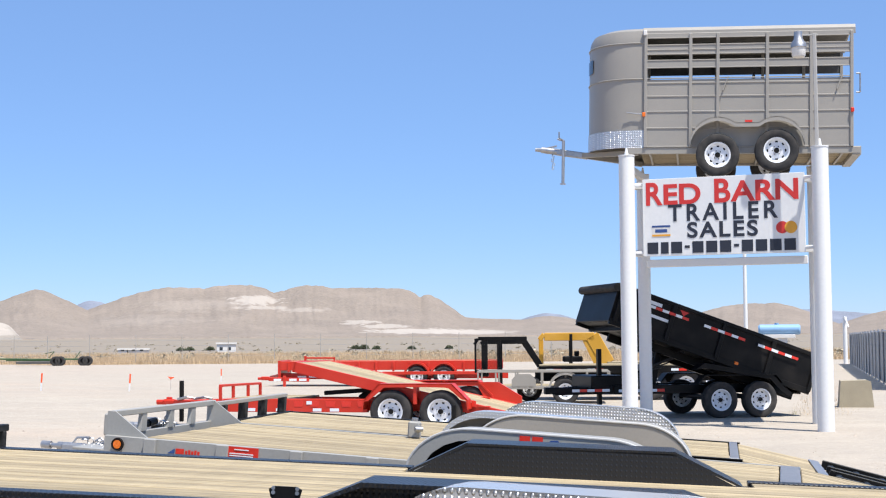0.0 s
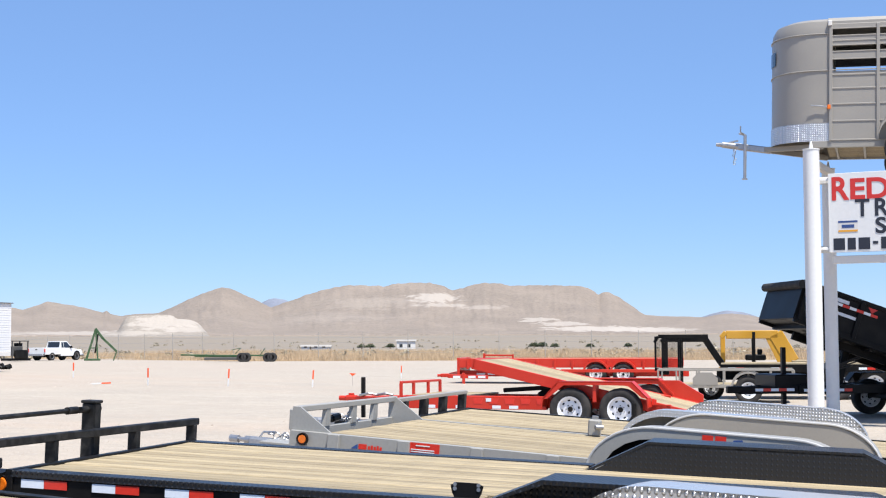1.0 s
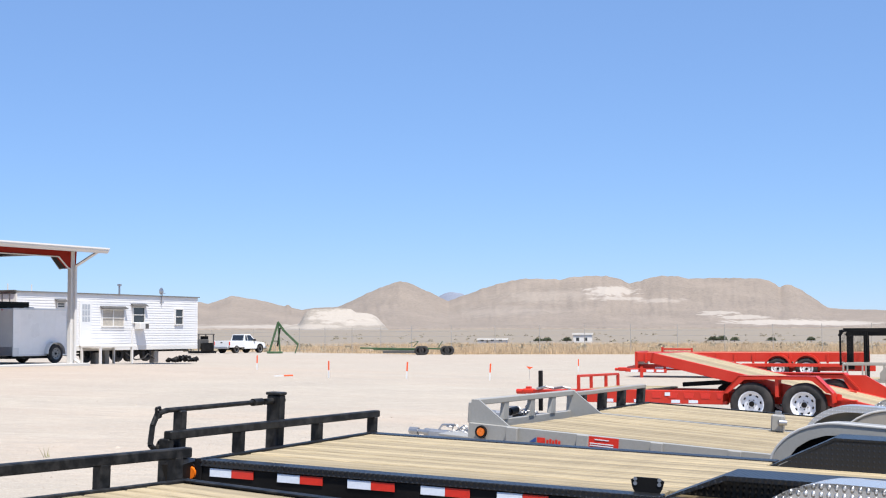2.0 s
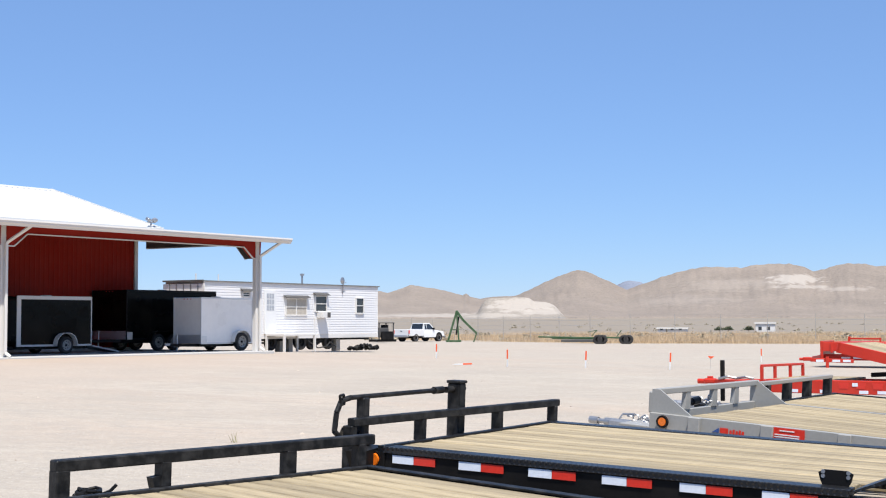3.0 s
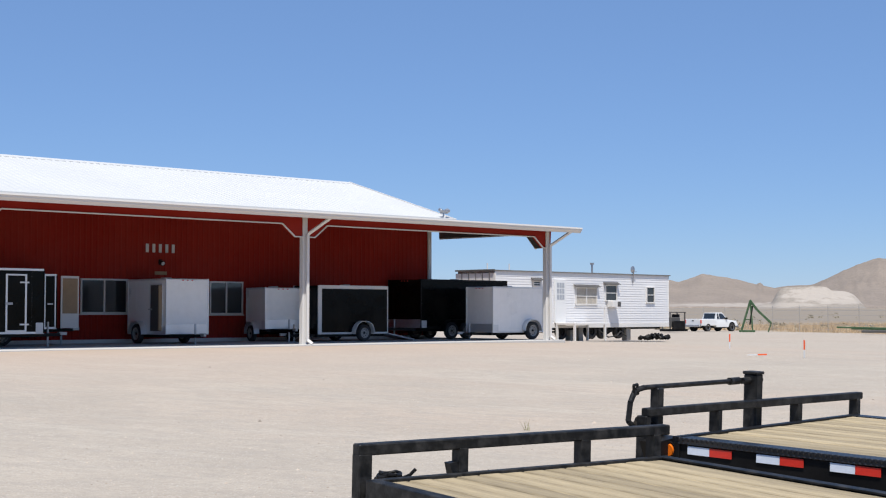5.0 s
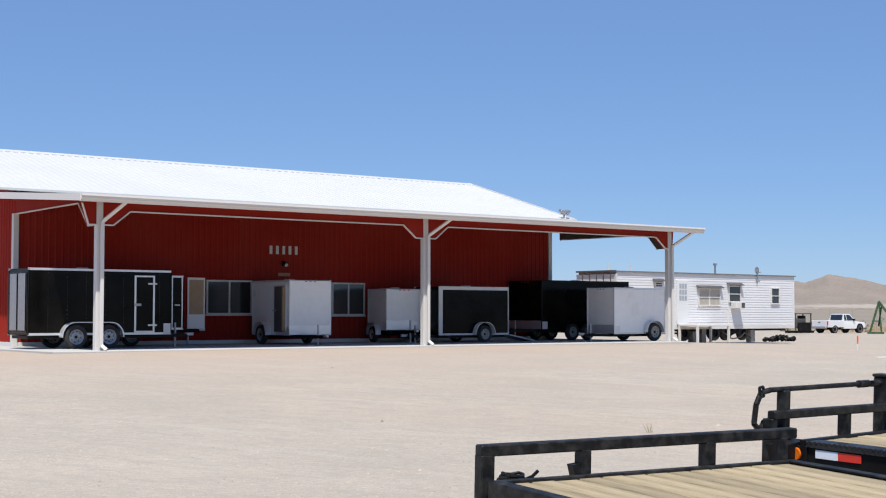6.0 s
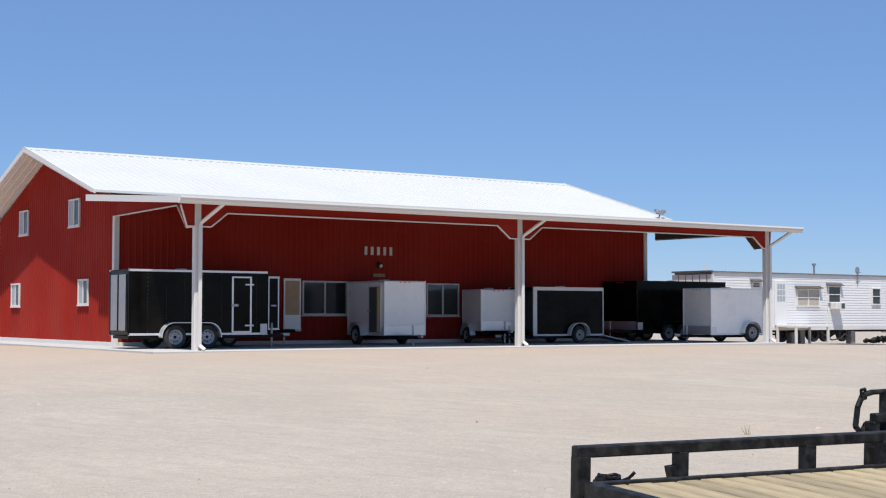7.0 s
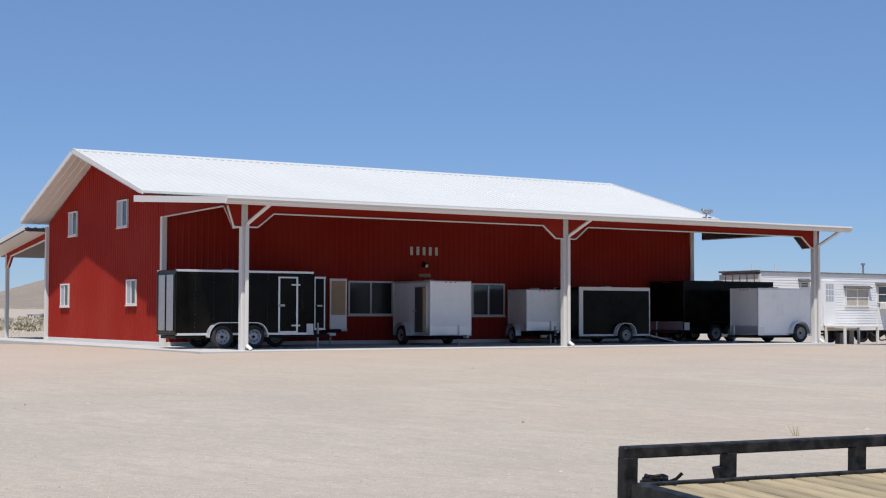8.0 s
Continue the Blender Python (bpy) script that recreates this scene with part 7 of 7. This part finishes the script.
part("bumper", B(2.66, 2.85, -0.92, 0.92, 0.42, 0.64, 0.03), STEEL, tk)
part("chassis", B(-2.6, 2.5, -0.6, 0.6, 0.32, 0.52, 0.02), BLACK, tk)

# ---- green boom frame and axle carriers ----
cr = thing("boom_frame", pose(-44.9, 117.2, ground_z(-44.9, 117.2), 0, 0, 20) @ Matrix.Scale(0.9, 4), "green A-frame boom implement standing on the lot", "implement")
part("mast", Mesh().bar((-0.5, 0, 0.1), (0.35, 0, 3.0), 0.16, 0.2).bar((0.55, 0, 0.1), (0.35, 0, 3.0), 0.14, 0.16).bar((-0.2, 0, 1.2), (0.5, 0, 1.2), 0.1, 0.1), GREEN, cr)
part("boom", Mesh().bar((0.3, 0, 3.05), (1.0, 0, 2.1), 0.2, 0.24).bar((1.0, 0, 2.1), (2.3, 0, 0.85), 0.16, 0.22).bar((2.3, 0, 0.9), (2.0, 0, 0.0), 0.1, 0.12), GREEN, cr)
part("foot", B(-0.7, 0.8, -0.6, 0.6, 0.0, 0.2, 0.02), GREEN, cr)
part("ram", Mesh().cyl((0.3, 0, 0.7), (0.55, 0, 2.5), 0.08, n=10), BLACK, cr)
ca = thing("axle_carrier", pose(-28.8, 106.2, ground_z(-28.8, 106.2), 0, 0, 12), "low green axle carrier frame with dual tyres", "implement")
part("frame", Mesh().bar((-4.6, 0, 0.55), (0.6, 0, 0.45), 0.2, 0.12).bar((-3.6, 0.5, 0.45), (0.4, 0.5, 0.4), 0.15, 0.14), GREEN, ca)
part("drop_deck", B(-2.8, 0.0, -0.5, 0.7, 0.15, 0.35, 0.02), DARK_STEEL_SHADE, ca)
for x in (0.0, 0.32):
    for y in (-0.6, 0.8):
        wheel(ca, x, y, 0.34, 0.36, 0.25, 0.18, BLACK)
part("arm", Mesh().bar((-0.5, 0, 0.6), (-0.1, 0, 1.05), 0.06, 0.06).bar((-0.8, 0, 0.9), (-0.1, 0, 1.05), 0.05, 0.05), GREEN, ca)
cb = thing("axle_carrier", pose(-27.0, 106.7, ground_z(-27.0, 106.7), 0, 0, 12), "short green axle carrier with dual tyres", "implement")
part("frame", Mesh().bar((-1.4, 0, 0.5), (0.5, 0, 0.45), 0.2, 0.12), GREEN, cb)
for x in (0.1, 0.42):
    for y in (-0.6, 0.8):
        wheel(cb, x, y, 0.34, 0.36, 0.25, 0.18, BLACK)
part("arm", Mesh().bar((-0.5, 0, 0.5), (-0.1, 0, 1.05), 0.06, 0.06), GREEN, cb)

# ---- survey stakes ----
sk_o = B(-0.022, 0.022, -0.012, 0.012, 0.24, 0.52, 0.003).data("stake_top")
sk_w = Mesh().prism([(-0.020, 0.24), (0.020, 0.24), (0.020, 0.0), (0.0, -0.1), (-0.022, 0.0)], -0.011, 0.011, "y").data("stake_foot")
rs = random.Random(3)
for x, y in ((-19.2, 48.4), (-14.06, 41.3), (-11.9, 42.35), (-9.5, 43.3), (-8.95, 57.6)):
    s_ = thing("survey_stake", pose(x, y, ground_z(x, y), rs.uniform(-3, 3), rs.uniform(-3, 3), rs.uniform(-20, 20)), "orange-topped white wooden survey stake in gravel", "stake", "survey stakes")
    piece("stake_top", sk_o, ORANGE, s_)
    piece("stake_foot", sk_w, WHITE, s_)
s_ = thing("survey_stake", pose(-15.75, 41.3, ground_z(-15.75, 41.3) + 0.025, 0, 88, 10), "survey stake lying flat on the gravel", "stake", "survey stakes")
piece("stake_top", sk_o, ORANGE, s_)
piece("stake_foot", sk_w, WHITE, s_)
mkf = thing("marker_flag", pose(-8.65, 45.4, ground_z(-8.65, 45.4)), "small red flag on a wire", "flag")
part("wire", Mesh().cyl((0, 0, 0), (0, 0, 0.42), 0.004, n=5), STEEL, mkf)
part("flag", Mesh().prism([(0, 0.32), (0.12, 0.40), (-0.1, 0.42)], -0.003, 0.003, "y"), ORANGE, mkf)

# ---- perimeter chain-link fence ----
def lot_edge(x):
    return 109.5 + max(0.0, -30 - x) * 0.9



pf = thing("wire_fence", pose(0, 111.5, 0), "tall grey wire fence at the lot edge", "fence")
pst = Mesh().cyl((0, 0, -0.3), (0, 0, 2.3), 0.026, n=8).data("fence_post")
for k in range(34):
    x = -78 + 3.6 * k
    y = lot_edge(x) + 2.0 - 111.5
    piece("fence_post", pst, CONCRETE, pf, (x, y, ground_z(x, y + 111.5)))
for z in (0.4, 0.8, 1.2, 1.6, 2.0, 2.25):
    part("wire", Mesh().tube([(x, lot_edge(x) + 2.0 - 111.5, z - 0.2) for x in (-78, -30, 42)], 0.008, 4), STEEL, pf)

# ---- far houses ----
for (x, y, w_, h_, lb, nm) in ((-62.4, 410.4, 5.4, 2.7, "pale flat-roofed house out on the plain", "house"), (-90.8, 405, 2.5, 1.3, "white camper out on the plain", "camper"), (-86.5, 406, 5.4, 1.25, "long white camper out on the plain", "camper"), (-621, 369, 9.0, 2.4, "small white house far across the plain", "house"), (-634, 382, 6.0, 2.4, "small white house far across the plain", "house")):
    hz = ground_z(x, y) - 0.5
    h = thing(nm, pose(x, y, hz, 0, 0, 8), lb, nm)
    part("wall", B(-w_ / 2, w_ / 2, -2.5, 2.5, -0.2, h_, 0.05), WHITE_TRIM, h)
    part("roof", Mesh().prism([(-2.8, h_), (0, h_ + 0.5), (2.8, h_)], -w_ / 2 - 0.3, w_ / 2 + 0.3, "x"), CONCRETE, h)
    for k in range(int(w_ / 2.4)):
        part("window", B(-w_ / 2 + 0.8 + 2.3 * k, -w_ / 2 + 1.7 + 2.3 * k, -2.54, -2.5, 0.9, 1.9 if h_ > 2 else 1.4), DARK_GLASS, h)


# ---- shrubs, dry grass, pebbles ----
def leaf_mat(name, col, var, spread=0.35):
    m = paint(name, col, 0.8, var=var, scale=0.6, fine=3, bump=0)
    n, l, b = nodes_of(m)
    src = b.inputs["Base Color"].links[0].from_socket
    g = n.new("ShaderNodeNewGeometry")
    r_ = n.new("ShaderNodeMapRange")
    r_.inputs[3].default_value, r_.inputs[4].default_value = 1 - spread, 1 + spread
    l.new(g.outputs["Random Per Island"], r_.inputs[0])
    hs_ = n.new("ShaderNodeHueSaturation")
    l.new(src, hs_.inputs["Color"]), l.new(r_.outputs[0], hs_.inputs["Value"])
    l.new(hs_.outputs[0], b.inputs["Base Color"])
    return m


DRY = leaf_mat("dry_grass_blades", (0.50, 0.365, 0.225), 0.3, 0.2)
TREE_LEAF = leaf_mat("dark_tree_leaves", (0.085, 0.10, 0.055), 0.3)
SAGE = leaf_mat("sage_leaves", (0.33, 0.285, 0.20), 0.3, 0.2)
rg = random.Random(11)
gr = Mesh()


def tuft(m, x, y, z, h, n, spread):
    for _ in range(n):
        a = rg.uniform(0, 6.283)
        w = h * rg.uniform(0.018, 0.04)
        dx, dy = spread * rg.gauss(0, 1), spread * rg.gauss(0, 1)
        lx, ly = rg.gauss(0, h * 0.25), rg.gauss(0, h * 0.25)
        hh = h * rg.uniform(0.6, 1.1)
        k = len(m.v)
        c, s = math.cos(a) * w, math.sin(a) * w
        m.v += [(x + dx - c, y + dy - s, z), (x + dx + c, y + dy + s, z), (x + dx + lx, y + dy + ly, z + hh)]
        m.f.append((k, k + 1, k + 2))


for _ in range(20000):
    t = rg.random() ** 1.8
    y = 110.5 + 110 * t
    x = rg.uniform(-0.62 * y - 8, 0.36 * y + 4)
    if y < lot_edge(x) + 0.5 or noise.noise((x * 0.06, y * 0.06, 2)) < -0.25:
        continue
    tuft(gr, x, y, ground_z(x, y) - 0.05, rg.uniform(0.25, 0.62) * (1 + 0.7 * t), 15, 0.7)
for _ in range(900):
    y = rg.uniform(30, 90)
    x = 9.0 + (y - 34) * 0.255 + rg.uniform(-0.6, 0.5)
    tuft(gr, x, y, ground_z(x, y) - 0.02, rg.uniform(0.04, 0.14), 6, 0.12)
for _ in range(1600):
    a = radians(rg.uniform(56, 64))
    rr_ = rg.uniform(90, 300)
    x, y = -rr_ * math.sin(a), rr_ * math.cos(a)
    tuft(gr, x, y, ground_z(x, y) - 0.05, rg.uniform(0.1, 0.35), 7, 0.5)
tagged(part("dry_grass", gr, DRY, smooth=0), "golden dry grass along the lot edge", "grass", kind="stuff")

sg = Mesh()


def shrub(m, x, y, z, r_, n):
    for _ in range(n):
        a, b_ = rg.uniform(0, 6.283), math.acos(rg.uniform(0, 1))
        q_ = r_ * rg.uniform(0.45, 1.0) * (0.8 + 0.4 * noise.noise((a * 2, b_ * 2, x)))
        p = Vector((x + q_ * math.sin(b_) * math.cos(a), y + q_ * math.sin(b_) * math.sin(a), z + q_ * math.cos(b_) * 0.8))
        u1 = Vector((rg.gauss(0, 1), rg.gauss(0, 1), rg.gauss(0, 1))).normalized() * r_ * 0.16
        u2 = Vector((rg.gauss(0, 1), rg.gauss(0, 1), rg.gauss(0, 1))).normalized() * r_ * 0.16
        k = len(m.v)
        m.v += [tuple(p - u1), tuple(p + u2), tuple(p + u1), tuple(p - u2)]
        m.f.append((k, k + 1, k + 2, k + 3))


for _ in range(900):
    y = 130 + 900 * rg.random() ** 1.6
    x = rg.uniform(-0.75 * y, 0.4 * y)
    if noise.noise((x * 0.012, y * 0.012, 5)) < 0.0:
        continue
    shrub(sg, x, y, ground_z(x, y), rg.uniform(0.4, 1.0) * (1 + y / 900), 30)
for _ in range(400):
    a = radians(rg.uniform(56, 64))
    rr_ = rg.uniform(130, 700)
    x, y = -rr_ * math.sin(a), rr_ * math.cos(a)
    shrub(sg, x, y, ground_z(x, y), rg.uniform(0.5, 1.2) * (1 + rr_ / 700), 26)
tagged(part("desert_shrubs", sg, SAGE, smooth=0), "scattered grey-green desert shrubs on the plain", "shrubs", kind="stuff")


def far_tree(x, y, hgt):
    t = thing("tree", pose(x, y, ground_z(x, y)), "small dark green desert tree beside the houses", "tree", "far trees")
    tr_ = Mesh().cyl((0, 0, -0.2), (0.1, 0, hgt * 0.4), 0.16, 0.1, 8)
    for k in range(5):
        a = k * 1.257
        tr_.cyl((0.1, 0, hgt * 0.35), (math.cos(a) * hgt * 0.25, math.sin(a) * hgt * 0.25, hgt * 0.7), 0.08, 0.03, 6)
    part("trunk", tr_, TAN_PLY, t)
    cm = Mesh()
    for k in range(6):
        a = k * 1.05
        shrub(cm, math.cos(a) * hgt * 0.3, math.sin(a) * hgt * 0.3, hgt * (0.18 + 0.10 * (k % 3)), hgt * 0.42, 110)
    part("crown", cm, TREE_LEAF, t, smooth=0)


for x, y, h in ((-75.1, 408, 2.2), (-72.7, 409, 2.4), (-67.2, 411, 2.4), (-25.5, 414, 2.6), (-23.2, 415, 2.8), (-19.5, 413, 2.2), (-9, 402, 2.2), (1.5, 415, 2.2), (-612, 385, 4.0), (-604, 372, 3.6), (-598, 360, 3.4)):
    far_tree(x, y, h)

# weeds and loose stones on the lot
wd = Mesh()
for x, y, h, n in ((-9.54, 16.8, 0.15, 9), (-6.0, 13.6, 0.2, 8), (-2.9, 11.9, 0.12, 8), (7.4, 30.5, 0.15, 10)):
    tuft(wd, x, y, ground_z(x, y), h, n, 0.05)
tagged(part("weeds", wd, leaf_mat("weed_blades", (0.25, 0.24, 0.10), 0.2), smooth=0), "few small dry weeds in the gravel", "weeds", kind="stuff")
pb = Mesh()
for _ in range(6000):
    rr_ = 9 + 34 * rg.random() ** 1.3
    a = radians(rg.uniform(-20, 66))
    x, y = -rr_ * math.sin(a), rr_ * math.cos(a)
    s = rg.uniform(0.004, 0.013) * (1 + (rg.random() > 0.985) * 1.3)
    z = ground_z(x, y)
    k = len(pb.v)
    q_ = [rg.uniform(0.6, 1.2) for _ in range(5)]
    pb.v += [(x - s * q_[0], y - s * q_[1], z - 0.004), (x + s * q_[1], y - s * q_[2], z - 0.004), (x + s * q_[3], y + s * q_[0], z - 0.004), (x - s * q_[2], y + s * q_[3], z - 0.004), (x + s * 0.2, y, z + s * q_[4])]
    pb.f += [(k, k + 1, k + 4), (k + 1, k + 2, k + 4), (k + 2, k + 3, k + 4), (k + 3, k, k + 4)]
tagged(part("loose_stones", pb, leaf_mat("loose_stone", (0.43, 0.36, 0.29), 0.25), smooth=0), "loose tan stones scattered over the gravel", "stones", kind="stuff")
